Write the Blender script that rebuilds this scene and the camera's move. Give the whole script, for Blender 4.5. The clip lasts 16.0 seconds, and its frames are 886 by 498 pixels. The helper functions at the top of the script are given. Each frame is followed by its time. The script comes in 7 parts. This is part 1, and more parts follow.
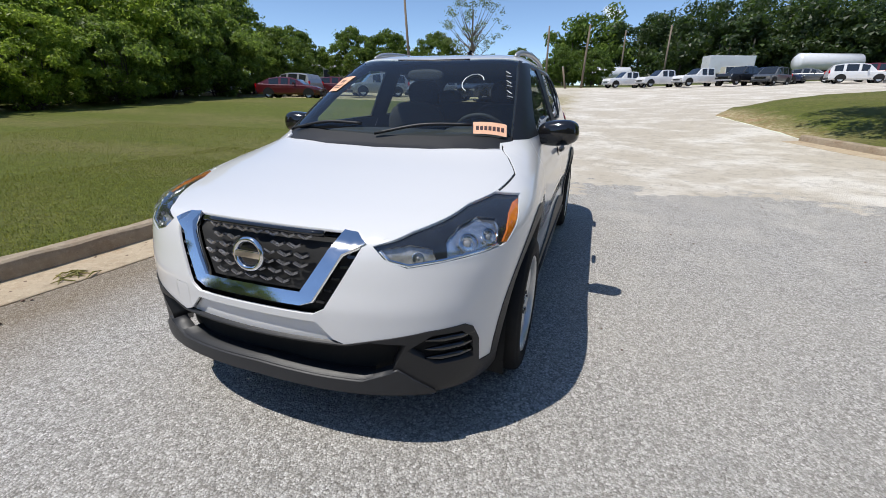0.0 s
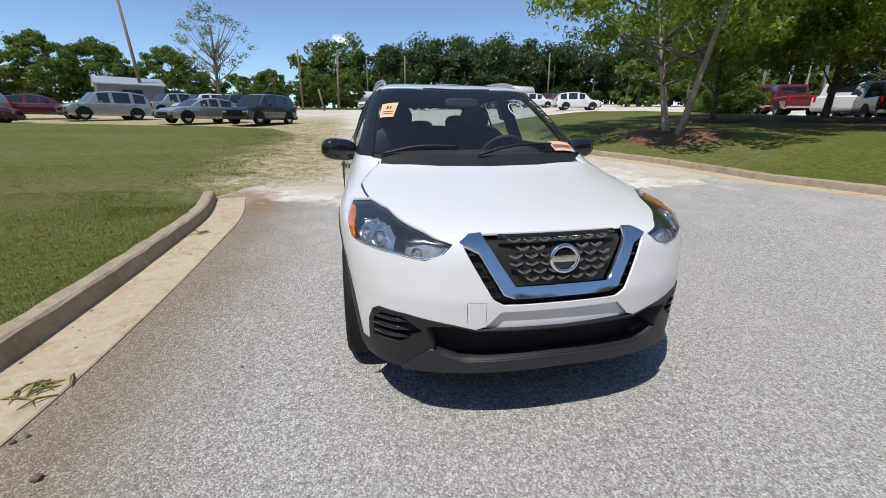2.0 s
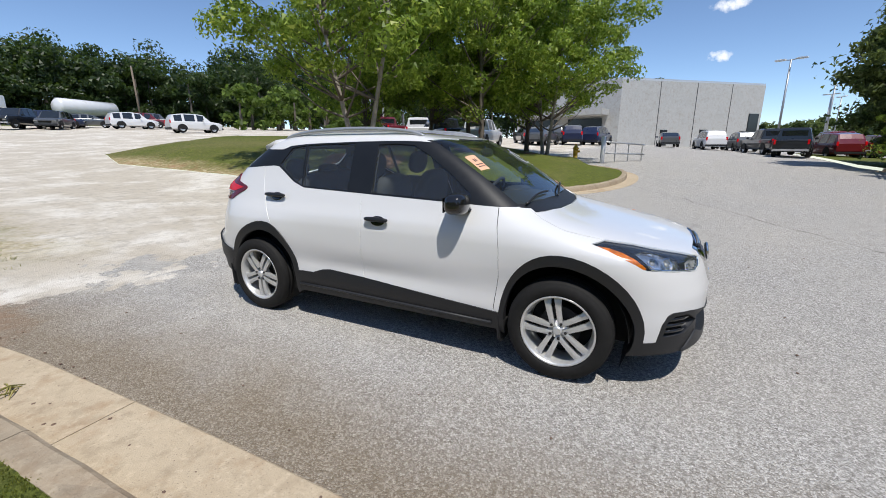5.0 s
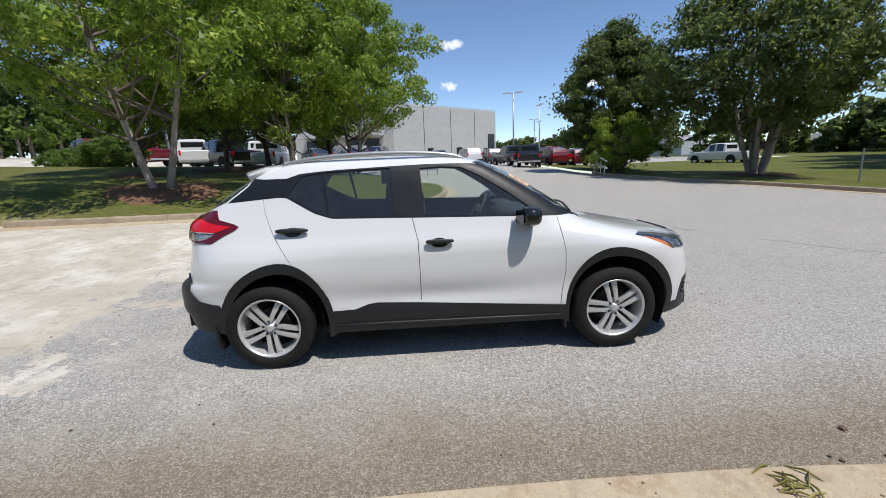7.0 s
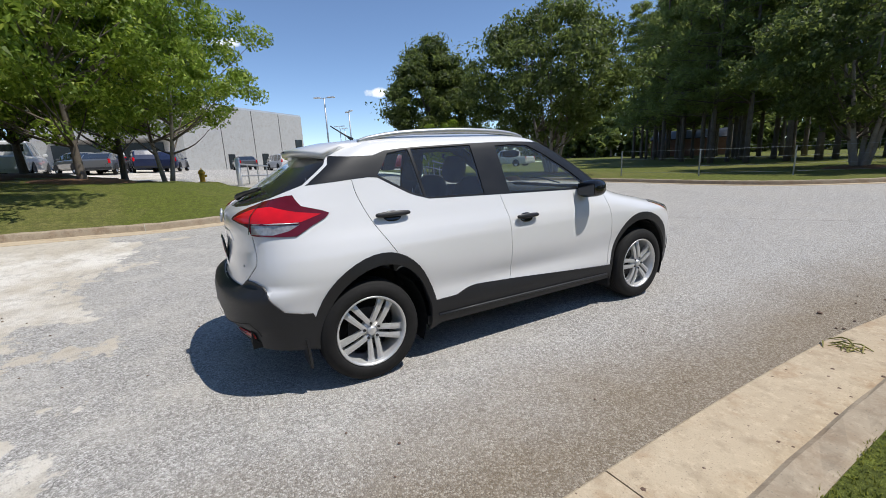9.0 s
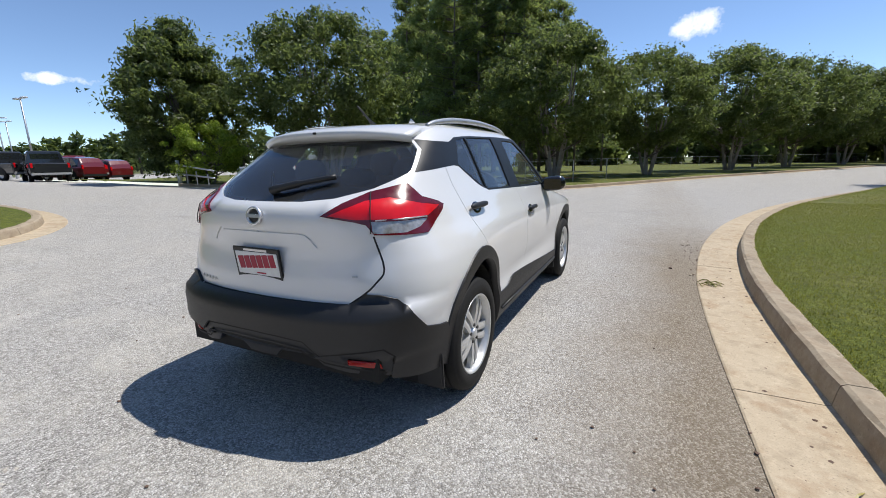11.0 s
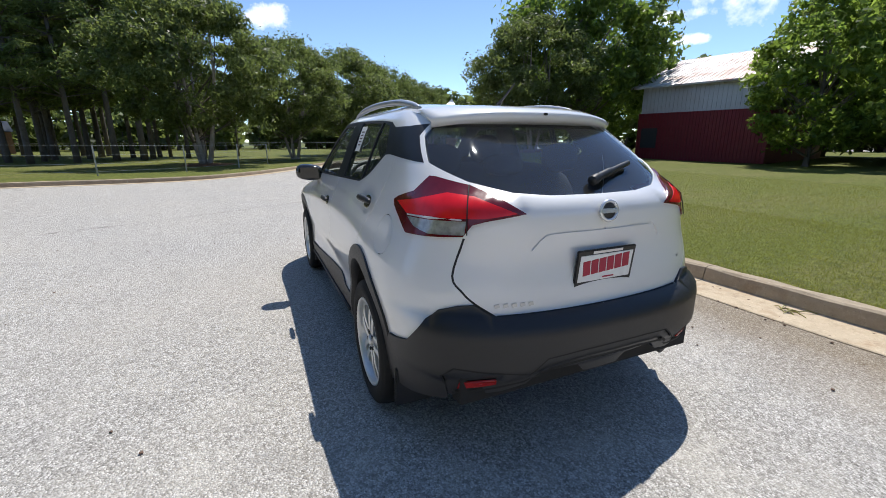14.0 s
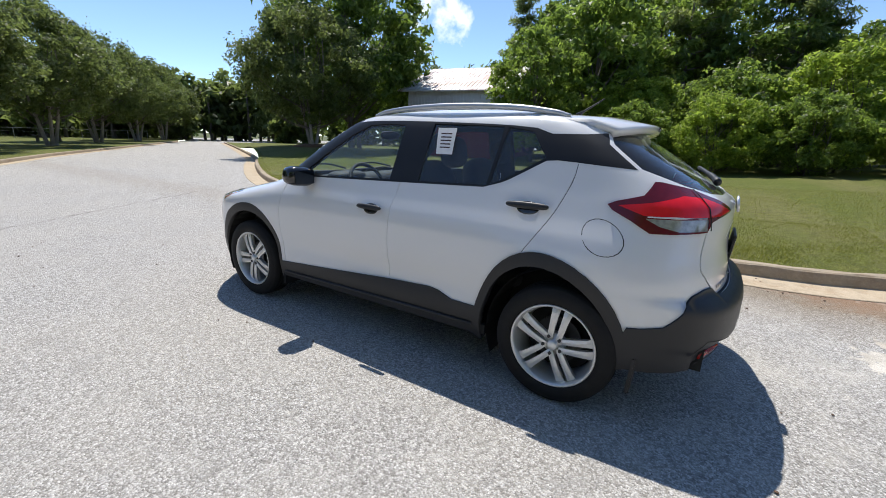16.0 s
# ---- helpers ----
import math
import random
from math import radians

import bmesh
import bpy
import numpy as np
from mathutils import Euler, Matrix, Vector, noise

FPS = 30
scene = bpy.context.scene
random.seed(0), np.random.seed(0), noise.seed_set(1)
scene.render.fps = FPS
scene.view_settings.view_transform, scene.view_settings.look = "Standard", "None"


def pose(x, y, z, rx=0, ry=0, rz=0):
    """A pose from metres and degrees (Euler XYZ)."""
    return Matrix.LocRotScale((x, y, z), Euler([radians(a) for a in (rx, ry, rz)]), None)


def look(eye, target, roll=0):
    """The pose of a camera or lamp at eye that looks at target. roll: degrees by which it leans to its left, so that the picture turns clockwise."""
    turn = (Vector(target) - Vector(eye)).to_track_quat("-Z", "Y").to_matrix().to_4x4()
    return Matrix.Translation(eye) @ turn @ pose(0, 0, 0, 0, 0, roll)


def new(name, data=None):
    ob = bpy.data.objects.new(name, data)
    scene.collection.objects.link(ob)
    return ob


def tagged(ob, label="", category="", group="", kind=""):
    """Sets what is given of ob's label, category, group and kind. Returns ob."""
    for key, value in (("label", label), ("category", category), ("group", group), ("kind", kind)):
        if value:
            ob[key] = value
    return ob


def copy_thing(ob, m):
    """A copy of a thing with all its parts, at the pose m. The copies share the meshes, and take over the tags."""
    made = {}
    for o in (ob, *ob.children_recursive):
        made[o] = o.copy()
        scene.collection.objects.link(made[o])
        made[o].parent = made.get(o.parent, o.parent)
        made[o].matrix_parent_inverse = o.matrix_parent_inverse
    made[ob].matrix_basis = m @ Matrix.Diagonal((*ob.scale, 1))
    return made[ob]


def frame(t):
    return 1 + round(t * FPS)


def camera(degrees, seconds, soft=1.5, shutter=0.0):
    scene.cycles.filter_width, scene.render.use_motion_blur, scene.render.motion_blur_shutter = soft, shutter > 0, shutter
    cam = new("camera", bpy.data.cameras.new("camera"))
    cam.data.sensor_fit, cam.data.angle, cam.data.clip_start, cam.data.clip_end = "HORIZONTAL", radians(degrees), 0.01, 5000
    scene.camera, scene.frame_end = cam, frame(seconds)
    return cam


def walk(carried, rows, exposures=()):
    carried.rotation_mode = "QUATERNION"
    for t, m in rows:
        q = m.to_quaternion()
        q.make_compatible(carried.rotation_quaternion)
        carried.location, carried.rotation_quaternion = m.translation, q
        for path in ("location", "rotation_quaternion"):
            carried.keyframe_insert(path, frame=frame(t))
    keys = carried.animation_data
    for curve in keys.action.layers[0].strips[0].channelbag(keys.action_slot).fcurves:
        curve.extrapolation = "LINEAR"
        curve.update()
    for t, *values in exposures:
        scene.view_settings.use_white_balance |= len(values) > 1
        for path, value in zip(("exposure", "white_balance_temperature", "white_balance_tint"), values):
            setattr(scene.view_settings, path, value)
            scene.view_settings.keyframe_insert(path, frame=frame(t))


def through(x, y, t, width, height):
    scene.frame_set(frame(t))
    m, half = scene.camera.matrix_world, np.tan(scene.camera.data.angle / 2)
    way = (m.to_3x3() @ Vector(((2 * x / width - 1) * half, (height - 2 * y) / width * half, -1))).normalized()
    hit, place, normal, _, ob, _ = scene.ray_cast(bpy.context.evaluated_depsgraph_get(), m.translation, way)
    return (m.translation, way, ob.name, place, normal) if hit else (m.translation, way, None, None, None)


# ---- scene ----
from mathutils import geometry

cam = camera(93.6, 16.0, soft=0.9)
PATH = [
    (0, (-1.06, 3.138, 1.242), (-0.44, 1.363, 0.56), 1.0),
    (0.5, (-0.627, 3.325, 1.225), (-0.295, 1.469, 0.556), 1.1),
    (1, (-0.159, 3.438, 1.209), (-0.073, 1.542, 0.58), 1.0),
    (1.5, (0.375, 3.489, 1.233), (0.244, 1.581, 0.649), 0.4),
    (2, (0.811, 3.522, 1.24), (0.388, 1.655, 0.659), 0.4),
    (2.5, (1.274, 3.352, 1.263), (0.57, 1.566, 0.7), 0.1),
    (3, (1.737, 3.15, 1.247), (0.774, 1.482, 0.707), -0.2),
    (3.5, (2.121, 2.864, 1.244), (0.925, 1.351, 0.713), -0.5),
    (3.7, (2.257, 2.716, 1.258), (0.978, 1.27, 0.739), -0.5),
    (5.8, (3.669, 1.094, 1.495), (1.788, 0.597, 1.031), -0.9),
    (6, (3.713, 0.9, 1.475), (1.807, 0.496, 1.021), -1.3),
    (6.5, (3.794, 0.345, 1.513), (1.848, 0.192, 1.079), -1.9),
    (7, (3.812, -0.151, 1.499), (1.859, -0.052, 1.077), -2.4),
    (7.5, (3.717, -0.675, 1.492), (1.791, -0.334, 1.077), -2.6),
    (8, (3.621, -1.154, 1.476), (1.749, -0.587, 1.06), -2.7),
    (8.5, (3.464, -1.606, 1.434), (1.666, -0.84, 1.012), -2.8),
    (8.7, (3.371, -1.811, 1.404), (1.606, -0.971, 0.982), -2.8),
    (10.8, (1.88, -3.322, 1.297), (0.911, -1.626, 0.865), -1.4),
    (11, (1.688, -3.389, 1.295), (0.815, -1.637, 0.881), -1.2),
    (11.5, (1.188, -3.597, 1.293), (0.573, -1.738, 0.885), -0.8),
    (12, (0.7, -3.699, 1.296), (0.352, -1.777, 0.869), -0.6),
    (12.5, (0.147, -3.714, 1.305), (0.075, -1.767, 0.854), -0.4),
    (13, (-0.348, -3.667, 1.327), (-0.135, -1.735, 0.853), -0.2),
    (13.5, (-0.835, -3.468, 1.338), (-0.334, -1.593, 0.852), 0.0),
    (14, (-1.304, -3.279, 1.333), (-0.516, -1.51, 0.831), -0.1),
    (14.5, (-1.731, -3.034, 1.316), (-0.678, -1.41, 0.81), 0.2),
    (15, (-2.175, -2.7, 1.335), (-0.885, -1.262, 0.82), 0.8),
    (15.5, (-2.552, -2.342, 1.343), (-1.073, -1.098, 0.826), 1.5),
    (16, (-2.843, -1.891, 1.359), (-1.215, -0.848, 0.848), 1.8),
]
walk(cam, [(t, look(eye, target, roll)) for t, eye, target, roll in PATH],
     [(0, 0.0), (7.0, 0.0), (11.0, 0.13), (12.5, .30), (16.0, .35)])

# ---- world, sun ----
SUN_TO = Vector((0.365, 0.345, 1.0)).normalized()
world = bpy.data.worlds.new("sky")
scene.world = world
world.use_nodes = True
wn = world.node_tree
wn.nodes.clear()
sky = wn.nodes.new("ShaderNodeTexSky")
sky.sky_type = "NISHITA"
sky.sun_disc = False
sky.sun_elevation = math.asin(SUN_TO.z)
sky.sun_rotation = math.atan2(SUN_TO.x, SUN_TO.y)
sky.altitude = 3000
sky.air_density, sky.dust_density, sky.ozone_density = 1.0, 0.12, 3.2
back = wn.nodes.new("ShaderNodeBackground")
back.inputs["Strength"].default_value = 0.158
wout = wn.nodes.new("ShaderNodeOutputWorld")


def cloud_over(colour, towards, wide, tall, seed):
    """Lays one small fair-weather cloud over the sky's colour, round a direction."""
    d = Vector(towards).normalized()
    right = d.cross(Vector((0, 0, 1))).normalized()
    over = right.cross(d)
    geo = wn.nodes.new("ShaderNodeTexCoord")

    def vmath(op, a, b):
        n = wn.nodes.new("ShaderNodeVectorMath")
        n.operation = op
        for v, s in zip((a, b), n.inputs):
            if isinstance(v, bpy.types.NodeSocket):
                wn.links.new(v, s)
            else:
                s.default_value = v
        return n.outputs["Value"] if op == "DOT_PRODUCT" else n.outputs["Vector"]

    def smath(op, a, b=0.0, c=0.0):
        n = wn.nodes.new("ShaderNodeMath")
        n.operation = op
        for v, s in zip((a, b, c), n.inputs):
            if isinstance(v, bpy.types.NodeSocket):
                wn.links.new(v, s)
            else:
                s.default_value = v
        return n.outputs[0]

    ray = geo.outputs["Generated"]
    u, v, ahead = (vmath("DOT_PRODUCT", ray, tuple(k)) for k in (right / wide, over / tall, d))
    rr = smath("ADD", smath("MULTIPLY", u, u), smath("MULTIPLY", v, v))
    puff = wn.nodes.new("ShaderNodeTexNoise")
    puff.inputs["Scale"].default_value, puff.inputs["Detail"].default_value = 1.1 / wide, 8.0
    puff.inputs["Roughness"].default_value = .62
    wn.links.new(vmath("ADD", ray, (seed, 0, 0)), puff.inputs["Vector"])
    dens = smath("SUBTRACT", smath("MULTIPLY_ADD", puff.outputs["Fac"], 3.4, -1.15), smath("MULTIPLY", rr, .9))
    dens = smath("MULTIPLY", smath("MINIMUM", smath("MAXIMUM", smath("MULTIPLY", dens, 1.35), 0.0), .93), smath("GREATER_THAN", ahead, 0.0))
    mixn = wn.nodes.new("ShaderNodeMix")
    mixn.data_type = "RGBA"
    wn.links.new(dens, mixn.inputs[0])
    wn.links.new(colour, mixn.inputs[6])
    mixn.inputs[7].default_value = (7.0, 7.2, 7.6, 1)
    return mixn.outputs[2]


tone = sky.outputs[0]
for towards, wide, tall, seed in (((.007, -.987, .160), .030, .017, 1.3), ((.064, .969, .238), .060, .028, 4.1), ((-.985, .075, .160), .030, .013, 7.7), ((-.967, .084, .24), .045, .012, 2.9),
                                  ((.806, .543, .250), .085, .055, 5.2), ((.768, .601, .228), .085, .018, 8.8), ((.778, .601, .185), .05, .012, 6.1), ((-.91, .387, .150), .05, .013, 3.3)):
    tone = cloud_over(tone, towards, wide, tall, seed)
wn.links.new(tone, back.inputs["Color"])
wn.links.new(back.outputs[0], wout.inputs["Surface"])
sun_data = bpy.data.lights.new("sun", "SUN")
sun_data.energy, sun_data.angle, sun_data.color = 4.35, radians(0.53), (1.0, 0.96, 0.90)
sun = new("sun", sun_data)
sun.matrix_world = look(SUN_TO * 60, (0, 0, 0))


# ---- materials ----


class Mat:
    """A small node builder round one Principled surface."""

    def __init__(self, name, base=(.5, .5, .5), rough=.5, metal=0.0, **more):
        self.m = bpy.data.materials.new(name)
        self.m.use_nodes = True
        self.t = self.m.node_tree
        self.p = self.t.nodes["Principled BSDF"]
        self.p.inputs["Base Color"].default_value = (*base, 1)
        self.p.inputs["Roughness"].default_value = rough
        self.p.inputs["Metallic"].default_value = metal
        for k, v in more.items():
            self.p.inputs[k.replace("_", " ")].default_value = v

    def node(self, kind, **inputs):
        n = self.t.nodes.new("ShaderNode" + kind)
        for k, v in inputs.items():
            self.put(v, n.inputs[k.replace("_", " ")])
        return n

    def put(self, v, socket):
        if isinstance(v, bpy.types.NodeSocket):
            self.t.links.new(v, socket)
        elif v is not None:
            socket.default_value = v

    def place(self):
        return self.node("TexCoord").outputs["Object"]

    def world(self):
        return self.node("NewGeometry").outputs["Position"]

    def noise(self, scale, detail=3.0, rough=.55, at=None):
        return self.node("TexNoise", Scale=scale, Detail=detail, Roughness=rough, Vector=at or self.world()).outputs["Fac"]

    def cells(self, scale, feature="F1", at=None, out="Distance", jitter=1.0):
        n = self.node("TexVoronoi", Scale=scale, Randomness=jitter, Vector=at or self.world())
        n.feature = feature
        return n.outputs[out]

    def ramp(self, fac, *stops):
        n = self.node("ValToRGB", Fac=fac)
        e = n.color_ramp.elements
        while len(e) < len(stops):
            e.new(0.5)
        for el, (pos, c) in zip(e, stops):
            el.position = pos
            el.color = (c, c, c, 1) if isinstance(c, (int, float)) else (*c, 1)
        return n.outputs["Color"]

    def mix(self, fac, a, b, blend="MIX"):
        n = self.t.nodes.new("ShaderNodeMix")
        n.data_type, n.blend_type = "RGBA", blend
        self.put(fac, n.inputs[0])
        for v, s in ((a, n.inputs[6]), (b, n.inputs[7])):
            self.put((*v, 1) if isinstance(v, tuple) and len(v) == 3 else v, s)
        return n.outputs[2]

    def math(self, op, a, b=None, c=None):
        n = self.node("Math")
        n.operation = op
        for v, s in zip((a, b, c), n.inputs):
            self.put(v, s)
        return n.outputs[0]

    def col(self, v):
        self.put(v, self.p.inputs["Base Color"])
        return self

    def rough(self, v):
        self.put(v, self.p.inputs["Roughness"])
        return self

    def bump(self, height, strength=.3, dist=.01):
        n = self.node("Bump", Strength=strength, Distance=dist, Height=height)
        self.put(n.outputs["Normal"], self.p.inputs["Normal"])
        return self


def plain(name, base, rough=.5, metal=0.0, var=.06, scale=30.0, bump=0.0, **more):
    """A nearly even surface with slight variation in tone and gloss."""
    k = Mat(name, base, rough, metal, **more)
    n = k.noise(scale, at=k.place())
    lo, hi = tuple(c * (1 - var) for c in base), tuple(min(1, c * (1 + var)) for c in base)
    k.col(k.ramp(n, (.3, lo), (.7, hi)))
    k.rough(k.math("MULTIPLY_ADD", n, .15, max(0.02, rough - .075)))
    if bump:
        k.bump(k.noise(scale * 8, at=k.place()), bump, .002)
    return k.m


PAINT = Mat("white_car_paint", (.735, .735, .733), .3, Coat_Weight=1.0, Coat_Roughness=.03).m
CLAD = plain("black_textured_plastic", (.013, .0135, .0155), .48, var=.12, scale=40, bump=.25, Specular_IOR_Level=.5)
LIPGREY = plain("charcoal_plastic", (.024, .025, .028), .48, var=.1, scale=40, bump=.15, Specular_IOR_Level=.4)
GLOSSB = plain("gloss_black", (.012, .012, .013), .12, var=.05, Coat_Weight=.6)
PILLAR = plain("satin_black_pillar", (.013, .015, .019), .42, var=.06, scale=10, Specular_IOR_Level=.25)
CHROME = plain("chrome", (.82, .83, .84), .07, 1.0, var=.02)
ALLOY = plain("silver_alloy", (.66, .66, .65), .35, .55, var=.04, scale=60)
DARKMET = plain("dark_metal", (.05, .05, .052), .5, .6)
RUBBER = plain("tyre_rubber", (.015, .0145, .014), .75, var=.2, scale=25, bump=.3, Specular_IOR_Level=.25)
# dark base colour stands in for a dark reflection in the glass
MIRROR = plain("dark_reflection_mirror", (.05, .052, .055), .05, 1.0, var=.02)
CABIN = plain("charcoal_cabin_trim", (.03, .031, .033), .7, var=.1, scale=20, bump=.1)
SEATC = plain("dark_grey_seat_cloth", (.045, .046, .05), .85, var=.15, scale=60, bump=.3)
# near-black colour stands in for the shade inside hollows and gaps
SHADEB = plain("shade_black", (.008, .008, .008), .8)
# black plastic greyed in colour for the light the diffuser catches
VALANCE = plain("valance_catchlight_grey", (.022, .023, .026), .45, var=.1, scale=40, bump=.15)
CHAMBERM = plain("lamp_chamber_chrome", (.72, .75, .80), .14, .9, var=.4, scale=22, bump=.3)
SHUT = plain("panel_gap", (.02, .02, .022), .7)
HOUSING = plain("dark_lamp_housing", (.038, .043, .052), .16, .5, var=.3, scale=14)
REDLENS = plain("red_lamp_lens", (.66, .006, .012), .22, var=.18, scale=8, Coat_Weight=.15)
DARKRED = plain("dark_red_lens", (.11, .003, .008), .18, var=.1, Coat_Weight=.35)
CLEARL = plain("clear_lamp_optic", (.40, .39, .37), .15, .35, var=.25, scale=45, Coat_Weight=1.0)
AMBER = plain("amber_lens", (.66, .17, .010), .15, var=.35, scale=30, Coat_Weight=1.0)
REFLECT = plain("red_reflector", (.30, .012, .01), .25, var=.15, scale=80)
RAILM = plain("satin_silver_rail", (.48, .49, .50), .35, .6)
FINM = plain("bright_edged_fin", (.26, .26, .27), .22, .75)
SATIN = plain("satin_chrome", (.72, .73, .75), .25, .6, var=.03)
SILVERP = plain("silver_bars", (.6, .6, .61), .3, .5)
WHITEP = plain("plate_white", (.75, .75, .74), .4)
CRIMSON = plain("crimson_print", (.35, .01, .04), .5)
PAPER = plain("orange_paper_label", (.80, .46, .30), .7, var=.06)
INK = plain("dark_ink", (.06, .03, .03), .6)
CHALK = plain("white_marker", (.75, .78, .78), .8)


def glass(name, tint, coat=.02, dust=.03):
    k = Mat(name, tint, coat)
    k.t.nodes.remove(k.p)
    out = [n for n in k.t.nodes if n.type == "OUTPUT_MATERIAL"][0]
    clear = k.node("BsdfTransparent", Color=(*tint, 1))
    shine = k.node("BsdfGlossy", Color=(.9, .95, 1, 1), Roughness=coat)
    edge = k.node("LayerWeight", Blend=.5).outputs["Facing"]
    mixn = k.node("MixShader", Fac=k.math("MULTIPLY_ADD", k.math("POWER", edge, 5.0), .9, .055))
    k.t.links.new(clear.outputs[0], mixn.inputs[1])
    k.t.links.new(shine.outputs[0], mixn.inputs[2])
    # a thin pale film: road dust, with the sky's reflected veil painted in
    film = k.node("BsdfDiffuse", Color=(.62, .64, .66, 1))
    veiled = k.node("MixShader", Fac=k.math("MULTIPLY_ADD", k.noise(9, 4, .6, k.place()), dust, dust * .5))
    k.t.links.new(mixn.outputs[0], veiled.inputs[1])
    k.t.links.new(film.outputs[0], veiled.inputs[2])
    k.t.links.new(veiled.outputs[0], out.inputs["Surface"])
    return k.m


SCREEN = glass("windscreen_glass", (.80, .87, .85), dust=.012)
SIDEG = glass("side_window_glass", (.90, .95, .92))
PRIVG = glass("dark_privacy_glass", (.76, .81, .82))
LAMPG = glass("lamp_lens_glass", (.94, .96, .97), dust=.008)


def mesh_object(name, verts, faces, material, parent=None, normals=None, smooth=True):
    me = bpy.data.meshes.new(name)
    me.from_pydata([tuple(map(float, v)) for v in verts], [], [tuple(map(int, f)) for f in faces])
    for mt in (material if isinstance(material, (list, tuple)) else [material]):
        me.materials.append(mt)
    if smooth:
        me.polygons.foreach_set("use_smooth", [True] * len(me.polygons))
    if normals is not None:
        me.normals_split_custom_set(normals)
    ob = new(name, me)
    ob.parent = parent
    return ob


def part(name, bm, material, parent, label="", smooth=False):
    """Links a bmesh as one mesh object under a thing or a part."""
    me = bpy.data.meshes.new(name)
    bm.to_mesh(me)
    bm.free()
    me.materials.append(material)
    if smooth:
        me.polygons.foreach_set("use_smooth", [True] * len(me.polygons))
    ob = new(name, me)
    ob.parent = parent
    return tagged(ob, label)


def empty(name, m=None):
    ob = new(name)
    ob.empty_display_size = .2
    if m is not None:
        ob.matrix_world = m
    return ob


def box_into(bm, size, m, bevel=0.0, taper=1.0):
    """A box with bevelled edges, its top scaled by taper, into bm."""
    made = bmesh.ops.create_cube(bm, size=1)["verts"]
    for v in made:
        k = taper if v.co.z > 0 else 1
        v.co = Vector((v.co.x * size[0] * k, v.co.y * size[1] * k, v.co.z * size[2]))
    if bevel:
        edges = list({e for v in made for e in v.link_edges})
        made = list({v for f in bmesh.ops.bevel(bm, geom=edges, offset=bevel, segments=2, affect="EDGES")["faces"] for v in f.verts} | {v for v in made if v.is_valid})
    bmesh.ops.transform(bm, matrix=m, verts=[v for v in made if v.is_valid])


def boxm(size, m, bevel=0.0, taper=1.0):
    bm = bmesh.new()
    box_into(bm, size, m, bevel, taper)
    return bm


def tube_into(bm, pts, radii, n=8, cap=True):
    """A round tube along points, with a radius at each."""
    pts = [Vector(p) for p in pts]
    radii = radii if isinstance(radii, (list, tuple)) else [radii] * len(pts)
    rings, side = [], None
    for i, p in enumerate(pts):
        d = (pts[min(i + 1, len(pts) - 1)] - pts[max(i - 1, 0)]).normalized()
        side = (side - d * side.dot(d)).normalized() if side is not None and abs(side.dot(d)) < .99 else d.orthogonal().normalized()
        other = d.cross(side)
        rings.append([bm.verts.new(p + radii[i] * (math.cos(a) * side + math.sin(a) * other)) for a in [2 * math.pi * j / n for j in range(n)]])
    for a, b in zip(rings, rings[1:]):
        for j in range(n):
            bm.faces.new((a[j], a[(j + 1) % n], b[(j + 1) % n], b[j]))
    if cap:
        bm.faces.new(rings[0][::-1])
        bm.faces.new(rings[-1])


def tube(pts, radii, n=8):
    bm = bmesh.new()
    tube_into(bm, pts, radii, n)
    return bm


def lathe(profile, n=32, axis="x"):
    """Turns (radius, along) pairs round an axis through the origin."""
    bm = bmesh.new()
    rings = []
    for r, a in profile:
        ring = []
        for j in range(n):
            c, s = r * math.cos(2 * math.pi * j / n), r * math.sin(2 * math.pi * j / n)
            ring.append(bm.verts.new((a, c, s) if axis == "x" else (c, s, a)))
        rings.append(ring)
    for p, q in zip(rings, rings[1:]):
        for j in range(n):
            bm.faces.new((p[j], p[(j + 1) % n], q[(j + 1) % n], q[j]))
    bmesh.ops.recalc_face_normals(bm, faces=bm.faces)
    return bm


def dense(pts, step=.03, closed=False):
    """Points of a polyline filled up to a spacing."""
    out = []
    pts = [tuple(p) for p in pts]
    for a, b in zip(pts, pts[1:] + (pts[:1] if closed else [])):
        n = max(1, int(math.ceil(math.dist(a, b) / step)))
        out += [tuple(a[k] + (b[k] - a[k]) * i / n for k in range(len(a))) for i in range(n)]
    return out if closed else out + [pts[-1]]


def flow(pts, per=6, closed=False):
    """A smooth (Catmull-Rom) line through points."""
    p = [np.array(q, float) for q in pts]
    n = len(p)
    out = []
    for i in range(n if closed else n - 1):
        a, b = p[i], p[(i + 1) % n]
        z = p[i - 1] if closed or i else 2 * a - b
        c = p[(i + 2) % n] if closed or i + 2 < n else 2 * b - a
        for k in range(per):
            t = k / per
            out.append(tuple(.5 * (2 * a + (b - z) * t + (2 * z - 5 * a + 4 * b - c) * t * t + (3 * a - z - 3 * b + c) * t**3)))
    return out if closed else out + [tuple(p[-1])]


def inside(poly, q):
    """Which points of q (n, 2) lie in a polygon."""
    poly, q = np.asarray(poly, float), np.asarray(q, float)
    hit = np.zeros(len(q), bool)
    for (x1, y1), (x2, y2) in zip(poly, np.roll(poly, -1, 0)):
        if y1 != y2:
            cross = (y1 > q[:, 1]) != (y2 > q[:, 1])
            hit ^= cross & (q[:, 0] < (x2 - x1) * (q[:, 1] - y1) / (y2 - y1) + x1)
    return hit

# ---- the land: lawns, road, kerbs ----


